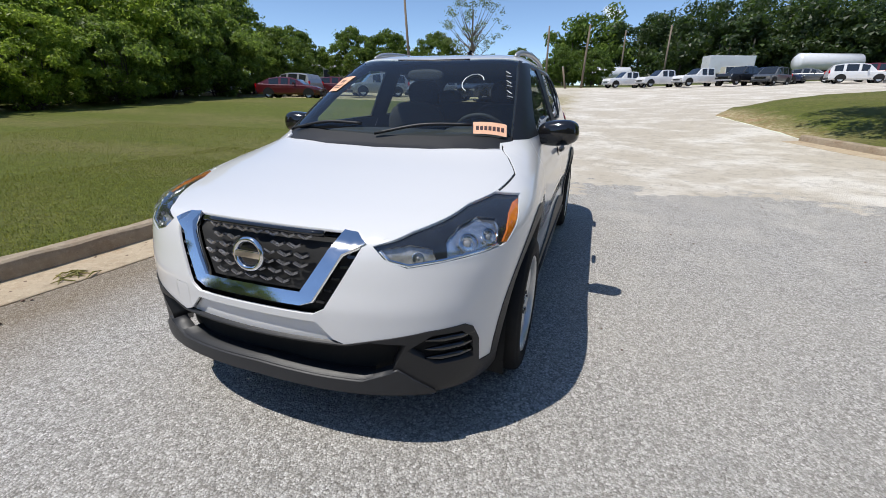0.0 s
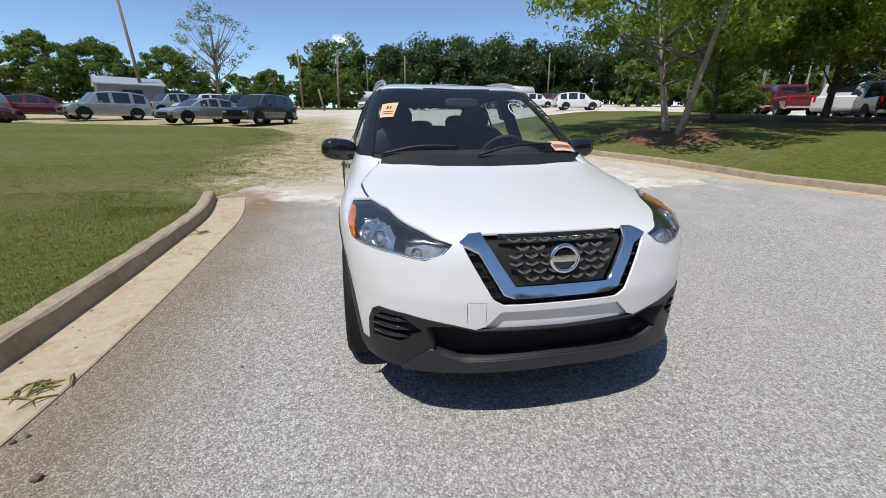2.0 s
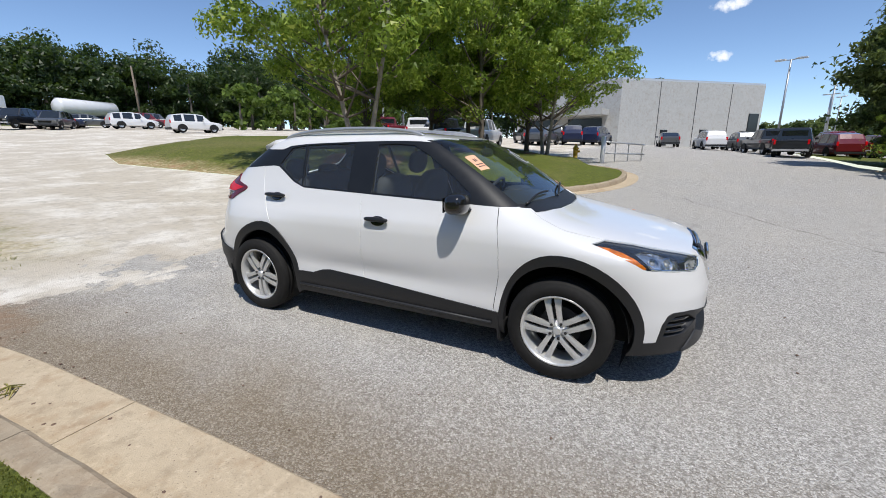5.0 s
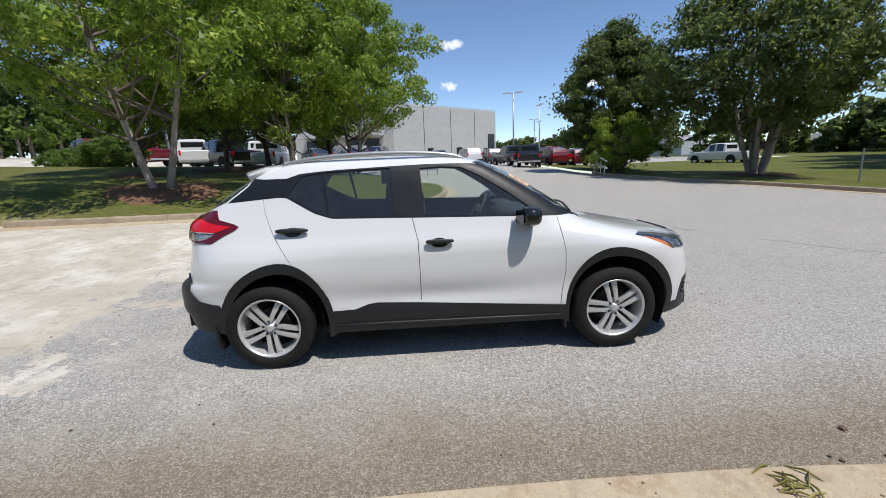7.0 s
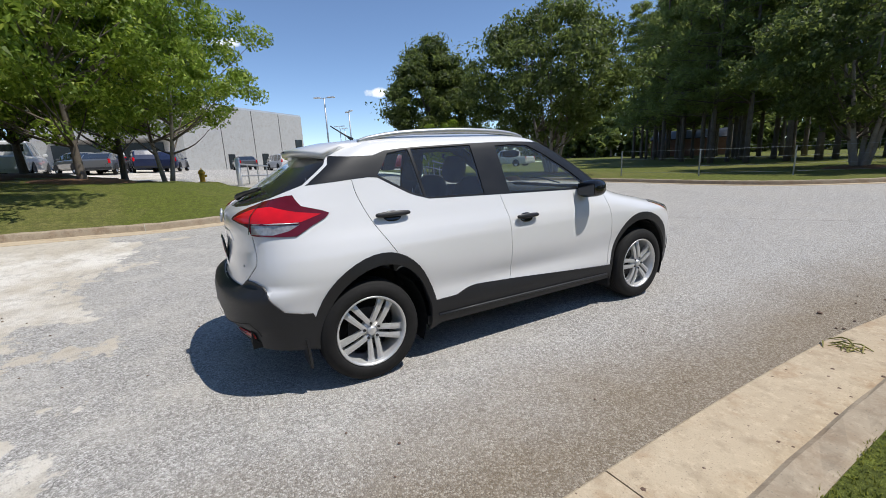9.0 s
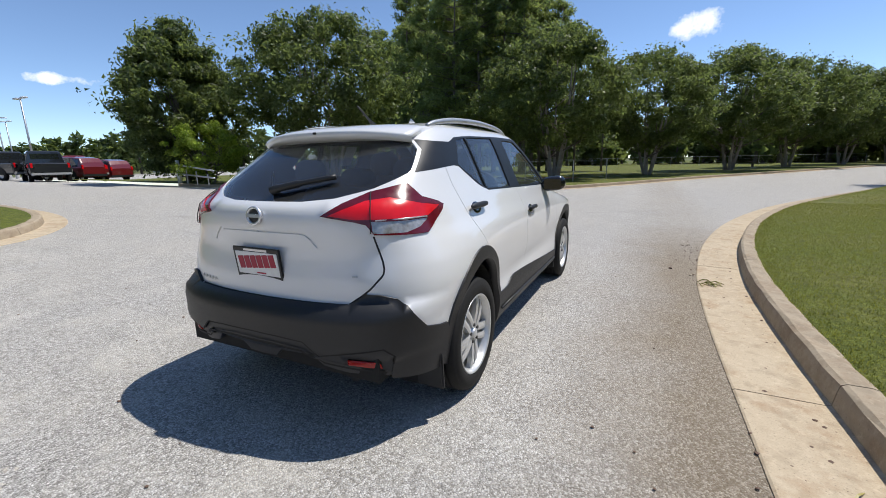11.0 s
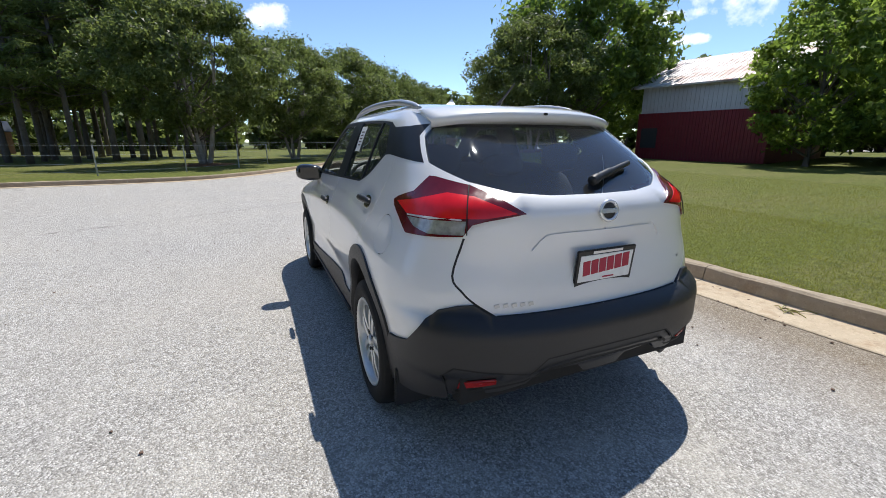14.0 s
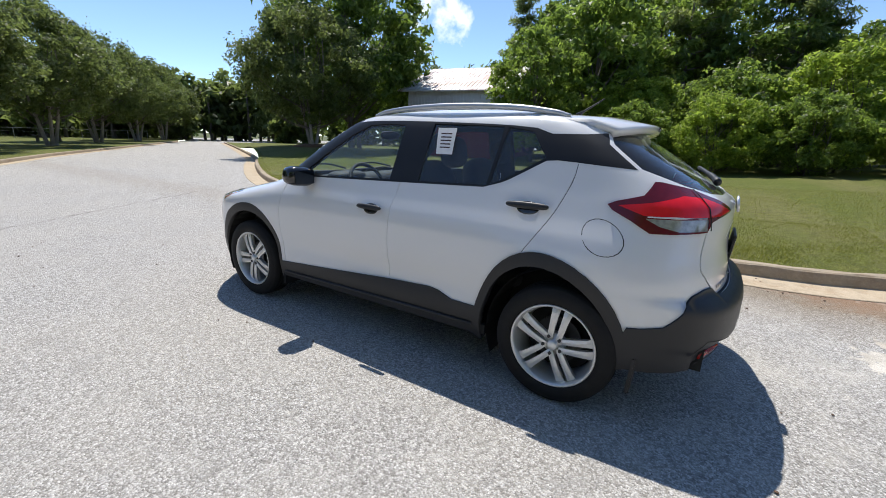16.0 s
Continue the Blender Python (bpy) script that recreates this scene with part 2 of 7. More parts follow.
def rise(x, y):
    """Height of the paved ground: it climbs gently behind the car and towards the sales lot."""
    x, y = np.asarray(x, float), np.asarray(y, float)
    back_, left_ = np.clip(-y - 3, 0, 75), np.clip(-x - 3, 0, 75)
    return .05 * back_ + .05 * left_ * np.clip((20 - y) / 22, 0, 1) * np.clip(1 - left_ / 120, .3, 1)


# kerb lines, seen from the road's side: the foot of the kerb
KERB_NEAR = flow([(2.90, -3.75), (2.68, -2.4), (2.62, -1.0), (2.60, .6), (2.66, 2.0), (2.92, 3.9), (3.50, 6.2), (4.55, 8.9), (5.9, 11.4), (8.0, 14.8), (11.3, 20), (18.5, 33.5), (27, 50)], 8)
KERB_ISLAND = flow([(-5.55, -9.1), (-6.05, -7.3), (-6.6, -5.6), (-6.95, -3.6), (-7.1, -2.2), (-7.35, -.9), (-8.2, 0.0), (-9.5, .6), (-11.2, .85), (-13.2, .6), (-14.6, -.6)], 8)
KERB_FAR = flow([(-19.5, 9.6), (-15.0, 9.9), (-11.0, 11.6), (-7.5, 12.6), (-4.0, 13.5), (-1.6, 15.4), (.9, 19.2), (4.2, 25.0), (9.5, 33.0), (16.0, 43.0), (24.5, 56)], 8)


def resample(line, step):
    line = np.array(line)
    d = np.r_[0, np.cumsum(np.hypot(*np.diff(line, axis=0).T))]
    s = np.linspace(0, d[-1], max(2, int(d[-1] / step) + 1))
    return np.stack([np.interp(s, d, line[:, 0]), np.interp(s, d, line[:, 1])], 1)


def shifted(line, off):
    """A plan line moved sideways (+ to the right of its run)."""
    a = np.array(line)
    d = np.gradient(a, axis=0)
    n = np.stack([d[:, 1], -d[:, 0]], 1) / np.hypot(d[:, 0], d[:, 1])[:, None]
    return a + n * off


KERB_TOP, KERB_W, GUTTER_W = .14, .17, .43
near_back = [tuple(p) for p in shifted(resample(KERB_NEAR, .4), KERB_W - .01)]
isl_back = [tuple(p) for p in shifted(resample(KERB_ISLAND, .4), -KERB_W + .01)]
far_back = [tuple(p) for p in shifted(resample(KERB_FAR, .4), -KERB_W + .01)]
NEAR_OPEN = [(60, 50), (60, -20), (30, -24), (16, -24), (9, -22.4), (4.6, -20.6), (3.2, -17.4), (2.3, -14.4), (1.75, -11.6), (1.6, -9.4), (1.75, -7.4), (2.2, -5.6), (2.75, -4.3)]
ISLAND_OPEN = [(-17.5, -2.6), (-21.5, -4.2), (-23.5, -9), (-21.5, -15.5), (-20, -24), (-14.5, -26), (-6.9, -20.5), (-5.3, -16.2), (-5.6, -12)]
LAWN_NEAR = near_back + NEAR_OPEN
LAWN_ISLAND = isl_back + ISLAND_OPEN
LAWN_FAR = [(-45, 12.0), (-30, 10.5), (-22, 9.6)] + far_back + [(34, 72), (60, 140), (-110, 140), (-100, 62), (-46, 46)]


def lawn_height(x, y):
    """The island's lawn swells towards its trees; lawns sink to the ground where they have no kerb."""
    near_edge = [np.min(np.hypot(x[:, None] - np.array(q)[None, :, 0], y[:, None] - np.array(q)[None, :, 1]), 1) for q in (isl_back, dense(ISLAND_OPEN + [isl_back[0]], .6), dense(NEAR_OPEN + [near_back[0]], .6)[60:])]
    island = (x < -4.5) * (y < 3)
    swell = .40 * sstep_(np.minimum(near_edge[0], near_edge[1]), 0, 3.0) * island
    low = np.where(island, sstep_(near_edge[1], 0, 1.4), np.where(x > -1, sstep_(near_edge[2], 0, 1.4), 1))
    knoll = .62 * np.exp(-((x - 15.5) / 5.0) ** 2 - ((y - 20.0) / 6.5) ** 2)
    return (KERB_TOP - .015) * (.06 + .94 * low) + swell + knoll


def sstep_(v, a, b):
    t = np.clip((v - a) / (b - a), 0, 1)
    return t * t * (3 - 2 * t)


def land_cut():
    pts, edges = [], []

    def add_loop(loop):
        first, n = len(pts), len(loop)
        pts.extend(loop)
        edges.extend((first + i, first + (i + 1) % n) for i in range(n))

    lawns = {"near": dense(LAWN_NEAR, 1.2, True), "island": dense(LAWN_ISLAND, .8, True), "far": dense(LAWN_FAR, 1.5, True)}
    for loop in lawns.values():
        add_loop(loop)
    rng = np.random.default_rng(4)
    for lo, hi, n in ((0, 14, 1500), (14, 45, 2600), (45, 140, 1500), (140, 900, 900)):
        r = np.sqrt(rng.uniform(lo**2, hi**2, n))
        a = rng.uniform(0, 2 * math.pi, n)
        pts.extend(zip(r * np.cos(a), r * np.sin(a)))
    pts.extend((1500 * math.cos(a), 1500 * math.sin(a)) for a in np.linspace(0, 2 * math.pi, 60)[:-1])
    v2, _, faces, *_ = geometry.delaunay_2d_cdt([Vector(p) for p in pts], edges, [], 0, 1e-5)
    v2 = np.array([tuple(v) for v in v2])
    faces = np.array([tuple(f) for f in faces if len(f) == 3])
    mid = v2[faces].mean(1)
    label = np.full(len(faces), "open", dtype=object)
    for k, loop in lawns.items():
        label[inside(loop, mid)] = k
    return v2, faces, label


def straw(k, w, red=False):
    """Colour of trampled ground: bleached straw, bits of green, pale clay (or red clay) between."""
    mott, broad = k.noise(7, 6, .8, w), k.noise(1.1, 4, .65, w)
    c = k.ramp(mott, (.36, (.13, .105, .042)), (.48, (.34, .27, .125)), (.62, (.56, .49, .33)))
    c = k.mix(k.ramp(broad, (.50, 0.0), (.66, .65)), c, k.mix(mott, (.05, .07, .014), (.22, .23, .06)))
    bare = (.33, .19, .11) if red else (.52, .46, .36)
    return k.mix(k.ramp(k.noise(2.3, 5, .7, w), (.50, 0.0), (.64, .75)), c, bare)


# grass: blades of several greens, dry patches, bare soil
def grass_mat():
    k = Mat("mown_grass", (.08, .13, .03), .85, Specular_IOR_Level=.2)
    w = k.world()
    streak = k.node("Mapping", Vector=w, Rotation=(0, 0, .6), Scale=(.35, 1.0, 1.0)).outputs[0]
    big, mid, fine, blade = k.noise(.35, 4, .6, streak), k.noise(3.5, 4, .6, w), k.noise(45, 4, .7, w), k.noise(170, 3, .7, w)
    tuft = k.math("ADD", k.math("MULTIPLY", fine, .55), k.math("MULTIPLY", blade, .45))
    green = k.ramp(tuft, (.36, (.034, .042, .007)), (.50, (.112, .134, .020)), (.64, (.240, .268, .055)))
    dry = k.ramp(tuft, (.34, (.13, .10, .042)), (.50, (.235, .195, .088)), (.68, (.37, .31, .15)))
    patch = k.ramp(k.math("ADD", k.math("MULTIPLY", big, .72), k.math("MULTIPLY", mid, .28)), (.45, 0.0), (.62, 1.0))
    c = k.mix(k.math("MULTIPLY", patch, .45), green, dry)
    # darker clumps and patches a hand or two across
    c = k.mix(k.ramp(k.noise(9, 5, .75, w), (.42, .50), (.58, 0.0)), c, (.042, .050, .012))
    # thin and straw-coloured where the kerb ends and cars cut the corner
    xyz = k.node("SeparateXYZ", Vector=w)
    x, y = xyz.outputs[0], xyz.outputs[1]
    ragged = k.math("ADD", k.math("MULTIPLY_ADD", k.noise(.8, 5, .7, w), 3.0, -1.5), k.math("MULTIPLY_ADD", k.noise(6, 5, .8, w), 2.2, -1.1))
    thin = k.ramp(k.math("MULTIPLY_ADD", k.math("ADD", k.math("SUBTRACT", 3.3, x), ragged), .35, .5), (.30, 0.0), (.75, 1.0))
    zone = k.math("MULTIPLY", k.ramp(k.math("MULTIPLY", y, -.1), (.34, 0.0), (.46, 1.0)), k.ramp(k.math("MULTIPLY", x, .1), (.10, 0.0), (.16, 1.0), (.75, 1.0), (.95, 0.0)))
    c = k.mix(k.math("MULTIPLY", thin, zone), c, straw(k, w))
    isle = k.ramp(k.math("MULTIPLY_ADD", k.math("ADD", k.math("ADD", x, 6.3), k.math("MULTIPLY", ragged, .5)), .4, .5), (.35, 0.0), (.75, 1.0))
    izone = k.math("MULTIPLY", k.ramp(k.math("MULTIPLY", y, -.1), (.78, 0.0), (.95, 1.0)), k.ramp(k.math("MULTIPLY_ADD", x, .1, 1.0), (.75, 1.0), (.88, 0.0)))
    k.col(k.mix(k.math("MULTIPLY", isle, izone), c, straw(k, w, True)))
    k.bump(tuft, .8, .025)
    return k


GRASS = grass_mat().m


def road_mat():
    """Pale chip-seal with coarse aggregate, running out into pale gravel and clay behind the car."""
    k = Mat("chip_seal_and_gravel", (.3, .3, .3), .9, Specular_IOR_Level=.25)
    w = k.world()
    chips = k.cells(115, "F1", w, "Color")
    edge = k.cells(115, "F1", w)
    broad, mid, fine = k.noise(.5, 4, .6, w), k.noise(4, 4, .6, w), k.noise(210, 4, .75, w)
    lum = k.math("ADD", k.math("MULTIPLY", k.node("RGBToBW", Color=chips).outputs[0], .62), k.math("MULTIPLY_ADD", fine, 1.1, -.36))
    stone = k.ramp(lum, (.12, (.085, .080, .072)), (.40, (.325, .310, .285)), (.64, (.57, .55, .52)), (.88, (.86, .84, .81)))
    stone = k.mix(k.ramp(edge, (.45, 0.0), (.90, .55)), stone, (.14, .13, .118))
    # patches where the binder shows or the chips are bleached, two to eight centimetres across
    speck = k.noise(32, 6, .85, w)
    stone = k.mix(k.ramp(speck, (.38, .60), (.50, 0.0)), stone, (.17, .16, .145))
    stone = k.mix(k.ramp(speck, (.52, 0.0), (.66, .50)), stone, (.70, .68, .65))
    worn = k.ramp(broad, (.35, 0.0), (.68, 1.0))
    seal = k.mix(k.math("MULTIPLY", worn, .30), stone, k.mix(lum, (.38, .345, .29), (.58, .54, .475)))
    seal = k.mix(k.math("MULTIPLY", k.ramp(mid, (.55, 0.0), (.75, 1.0)), .35), seal, (.24, .235, .225))
    tongue = k.node("Mapping", Vector=w, Scale=(.8, 1.0, 1.0)).outputs[0]
    clay = k.mix(k.noise(1.3, 5, .65, w), (.47, .405, .315), (.63, .585, .505))
    clay = k.mix(k.ramp(k.noise(.7, 5, .7, tongue), (.46, 0.0), (.62, .75)), clay, (.80, .765, .70))
    clay = k.mix(k.ramp(k.noise(5, 6, .8, w), (.38, .45), (.50, 0.0)), clay, (.32, .285, .235))
    clay = k.mix(k.math("MULTIPLY", k.ramp(k.cells(38, "F1", w), (.0, 1.0), (.30, 0.0)), .55), clay, (.27, .235, .19))
    xyz = k.node("SeparateXYZ", Vector=w)
    x, y = xyz.outputs[0], xyz.outputs[1]
    ragged = k.math("ADD", k.math("MULTIPLY_ADD", k.noise(.8, 5, .7, w), 3.0, -1.5), k.math("MULTIPLY_ADD", k.noise(6, 5, .8, w), 2.2, -1.1))
    weeds = k.ramp(k.math("MULTIPLY_ADD", k.math("ADD", k.math("SUBTRACT", x, .75), ragged), .30, .5), (.30, 0.0), (.72, 1.0))
    back_ = k.math("MULTIPLY", k.ramp(k.math("MULTIPLY", y, -.1), (.44, 0.0), (.58, 1.0)), k.ramp(k.math("MULTIPLY", y, -.02), (.55, 1.0), (.80, .25)))
    clay = k.mix(k.math("MULTIPLY", weeds, back_), clay, straw(k, w))
    # red clay at the broken end of the kerb
    end_ = k.math("SQRT", k.math("ADD", k.math("POWER", k.math("SUBTRACT", x, 2.5), 2.0), k.math("POWER", k.math("MULTIPLY_ADD", y, .6, 2.1), 2.0)))
    red_end = k.ramp(k.math("ADD", end_, k.math("MULTIPLY_ADD", k.noise(5, 5, .75, w), .9, -.45)), (.35, .8), (.75, 0.0))
    # a grass bank beyond the lot
    bank = k.ramp(k.math("MULTIPLY_ADD", k.math("ADD", k.math("MULTIPLY_ADD", x, -.10, y), k.math("MULTIPLY", ragged, .8)), -.1, -5.6), (.35, 0.0), (.55, 1.0))
    clay = k.mix(bank, clay, k.mix(k.noise(3, 5, .7, w), (.045, .070, .013), (.17, .17, .055)))
    wob = k.math("ADD", k.math("MULTIPLY_ADD", k.noise(1.0, 6, .68, tongue), 5.6, -2.8), k.math("MULTIPLY_ADD", k.noise(2.6, 6, .75, w), 2.4, -1.2))
    line = k.math("ADD", k.math("ADD", y, 3.55), wob)
    dirt = k.ramp(k.math("MULTIPLY_ADD", line, -.7, .5), (.42, 0.0), (.50, .9), (.56, 1.0))
    dust = k.math("MULTIPLY", k.ramp(k.math("MULTIPLY_ADD", y, -.09, .35), (.2, 0.0), (.7, 1.0)), k.ramp(k.noise(1.6, 6, .7, w), (.48, 0.0), (.70, .7)))
    seal = k.mix(dust, seal, (.60, .565, .50))
    # brown clay washed into the binder along the gutter, bleached chips standing out of it
    lane = k.math("MULTIPLY_ADD", k.noise(.9, 5, .65, w), .9, k.math("SUBTRACT", x, .45))
    wash = k.ramp(k.math("MULTIPLY", lane, .5), (.56, 0.0), (.80, .45), (1.02, .95))
    ends = k.math("MULTIPLY", k.ramp(k.math("MULTIPLY_ADD", y, .05, .5), (.05, 0.0), (.22, 1.0), (.62, 1.0), (.80, .25)), k.ramp(k.math("MULTIPLY", x, .2), (.50, 1.0), (.62, 0.0)))
    wash = k.math("MULTIPLY", wash, ends)
    brown = k.mix(k.ramp(lum, (.45, 0.0), (1.0, 1.0)), (.185, .140, .090), (.50, .435, .33))
    seal = k.mix(k.math("MULTIPLY", wash, .88), seal, brown)
    # an old crack across the road
    off = k.math("MULTIPLY_ADD", k.noise(1.5, 4, .6, w), .5, k.math("MULTIPLY_ADD", y, .863, -6.23))
    off = k.math("ABSOLUTE", k.math("MULTIPLY_ADD", x, -.507, off))
    seal = k.mix(k.math("MULTIPLY", k.ramp(off, (.0, 1.0), (.035, 0.0)), k.ramp(mid, (.35, .2), (.6, .8))), seal, (.10, .095, .085))
    # rough grass takes over far out
    whole = k.mix(red_end, k.mix(dirt, seal, clay), (.27, .165, .10))
    dist = k.math("SQRT", k.math("ADD", k.math("MULTIPLY", x, x), k.math("MULTIPLY", y, y)))
    whole = k.mix(k.ramp(k.math("MULTIPLY", dist, .005), (.475, 0.0), (.56, 1.0)), whole, k.mix(mid, (.06, .075, .022), (.13, .135, .05)))
    k.col(whole)
    k.bump(k.math("ADD", k.math("MULTIPLY", edge, -1.0), k.math("MULTIPLY", fine, .4)), 1.0, .006)
    return k.m


ROAD = road_mat()


def concrete_mat(name, lo, hi):
    k = Mat(name, lo, .9, Specular_IOR_Level=.2)
    w = k.world()
    broad, mid, fine = k.noise(1.2, 5, .65, w), k.noise(9, 4, .6, w), k.noise(130, 3, .6, w)
    c = k.mix(broad, lo, hi)
    c = k.mix(k.math("MULTIPLY", k.ramp(mid, (.5, 0.0), (.75, 1.0)), .5), c, tuple(v * .6 for v in lo))
    c = k.mix(k.math("MULTIPLY", k.ramp(fine, (.55, 0.0), (.75, 1.0)), .35), c, (.12, .10, .08))
    # soil washed over it, bleached scuffs and small pits
    c = k.mix(k.ramp(k.noise(3.2, 6, .75, w), (.50, 0.0), (.68, .60)), c, tuple(v * q for v, q in zip(lo, (.78, .62, .50))))
    c = k.mix(k.ramp(k.noise(22, 6, .8, w), (.52, 0.0), (.66, .45)), c, tuple(min(.8, v * 1.2) for v in hi))
    c = k.mix(k.ramp(k.cells(48, "F1", w), (.06, .55), (.20, 0.0)), c, (.10, .085, .07))
    c = k.mix(k.math("MULTIPLY", k.ramp(k.node("ObjectInfo").outputs["Random"], (0, 0.0), (1, 1.0)), .22), c, hi)
    k.col(c).bump(k.math("ADD", fine, k.math("MULTIPLY", mid, .5)), .5, .006)
    return k.m


KERBM = concrete_mat("weathered_kerb_concrete", (.26, .205, .145), (.45, .375, .275))
GUTTERM = concrete_mat("gutter_concrete", (.39, .30, .20), (.56, .47, .34))

v2, land_faces, land_label = land_cut()
base = rise(v2[:, 0], v2[:, 1])
base = base - 1.5 * sstep_(np.hypot(v2[:, 0], v2[:, 1]), 120, 500)


def land_piece(name, keys, lift, material, label, category):
    f = land_faces[np.isin(land_label, keys)]
    used, f = np.unique(f, return_inverse=True)
    p = v2[used]
    z = base[used] + (lawn_height(p[:, 0], p[:, 1]) if lift else 0)
    f = f.reshape(-1, 3)
    a, b, c = p[f[:, 0]], p[f[:, 1]], p[f[:, 2]]
    turn = (b[:, 0] - a[:, 0]) * (c[:, 1] - a[:, 1]) - (b[:, 1] - a[:, 1]) * (c[:, 0] - a[:, 0]) < 0
    f[turn] = f[turn][:, ::-1]
    ob = mesh_object(name, np.c_[p, z], f, material)
    return tagged(ob, label, category, kind="structure")


land_piece("ground", ["open"], False, ROAD, "pale chip-seal road running out into clay and gravel", "ground")
land_piece("lawn_1", ["near"], True, GRASS, "mown green lawn with dry patches behind a kerb", "lawn")
land_piece("lawn_2", ["island"], True, GRASS, "mown lawn island with trees inside a kerb", "lawn")
land_piece("lawn_3", ["far"], True, GRASS, "shaded lawn with pines across the road", "lawn")


def kerb(name, line, hand, gutter, piece, label):
    """Concrete kerb stones and gutter slabs along a plan line; hand +1 has the lawn on the line's right."""
    root = empty(name)
    tagged(root, label, "kerb", kind="structure")
    fine = resample(line, .25)
    per = max(2, int(piece / .25))
    prof_k = [(0, -.08), (.0, .015), (.012, .09), (.022, .125), (.045, KERB_TOP), (KERB_W - .03, KERB_TOP), (KERB_W, KERB_TOP - .012), (KERB_W, -.08)]
    prof_g = [(-gutter, -.06), (-gutter, .006), (-gutter + .01, .012), (-.02, .007), (0, .012), (0, -.06)]
    for i0 in range(0, len(fine) - 1, per):
        i1 = min(i0 + per, len(fine) - 1)
        if i1 <= i0:
            continue
        for kind, prof, mat in (("kerb_stone", prof_k, KERBM), ("gutter_slab", prof_g, GUTTERM)):
            if kind == "gutter_slab" and not gutter:
                continue
            verts, fcs = [], []
            idx = range(i0, i1 + 1)
            for j in idx:
                cut = .004 if j == i0 else -.004 if j == i1 else 0
                d = fine[min(j + 1, len(fine) - 1)] - fine[max(j - 1, 0)]
                d = d / np.hypot(*d)
                n = np.array([d[1], -d[0]]) * hand
                for o, z in prof:
                    q = fine[j] + n * o + d * cut
                    chip = .006 * math.sin(j * 2.7 + o * 40) * (z > .08)
                    verts.append((q[0], q[1], float(rise(q[0], q[1])) + z + chip))
            m = len(prof)
            for a in range(len(idx) - 1):
                for b in range(m - 1):
                    q = (a * m + b, a * m + b + 1, (a + 1) * m + b + 1, (a + 1) * m + b)
                    fcs.append(q if hand < 0 else q[::-1])
            fcs += [tuple(range(m)), tuple(range((len(idx) - 1) * m, len(idx) * m))[::-1]]
            mesh_object(kind, verts, fcs, mat, root, smooth=False)
    return root


kerb("kerb_1", KERB_NEAR, 1, GUTTER_W, 3.0, "weathered concrete kerb and gutter along the lawn")
kerb("kerb_2", KERB_ISLAND, -1, .35, 3.0, "curved concrete kerb round the tree island")
kerb("kerb_3", KERB_FAR, -1, .30, 3.0, "concrete kerb across the road")

# ---- the white crossover car ----
YC = -0.5          # the body's widest, highest station
AX = 0.9           # the wrap chart turns about vertical axes at y = +-AX


def curve(z, pts):
    """A smooth (monotone cubic) curve through (z, value) pairs."""
    px, py = np.array(pts, float).T
    h = np.diff(px)
    d = np.diff(py) / h
    m = np.zeros(len(px))
    m[1:-1] = np.where(d[1:] * d[:-1] > 0, 2 * d[1:] * d[:-1] / (d[1:] + d[:-1] + 1e-12), 0)
    m[0], m[-1] = d[0], d[-1]
    z = np.clip(z, px[0], px[-1])
    i = np.clip(np.searchsorted(px, z) - 1, 0, len(h) - 1)
    t = (z - px[i]) / h[i]
    return ((2 * t**3 - 3 * t**2 + 1) * py[i] + (t**3 - 2 * t**2 + t) * h[i] * m[i]
            + (3 * t**2 - 2 * t**3) * py[i + 1] + (t**3 - t**2) * h[i] * m[i + 1])


NOSE = [(.15, 2.03), (.19, 2.10), (.26, 2.13), (.36, 2.125), (.46, 2.135), (.56, 2.135), (.66, 2.115), (.76, 2.085),
        (.805, 2.055), (.825, 2.00), (.85, 1.90), (.88, 1.75), (.93, 1.50), (.98, 1.27), (1.01, 1.17), (1.03, 1.135),
        (1.25, .80), (1.42, .50), (1.475, .38), (1.505, .25), (1.53, .05), (1.548, -.15), (1.558, -.32), (1.563, -.49)]
TAIL = [(.15, 1.98), (.22, 2.04), (.34, 2.060), (.415, 2.075), (.445, 2.105), (.48, 2.112), (.60, 2.112), (.645, 2.09), (.67, 2.035), (.75, 2.025),
        (.90, 2.005), (1.0, 2.01), (1.07, 2.005), (1.10, 1.985), (1.13, 1.93), (1.27, 1.71), (1.40, 1.50), (1.45, 1.41),
        (1.49, 1.30), (1.52, 1.14), (1.54, .95), (1.555, .72), (1.563, .51)]
FLANK = [(.15, .70), (.20, .79), (.28, .825), (.40, .838), (.55, .835), (.70, .842), (.82, .838), (.90, .822), (.98, .79),
         (1.10, .745), (1.20, .703), (1.30, .662), (1.40, .618), (1.46, .585), (1.50, .545), (1.53, .47), (1.55, .34), (1.563, .02)]


def sstep(v, a, b):
    t = np.clip((v - a) / (b - a), 0, 1)
    return t * t * (3 - 2 * t)


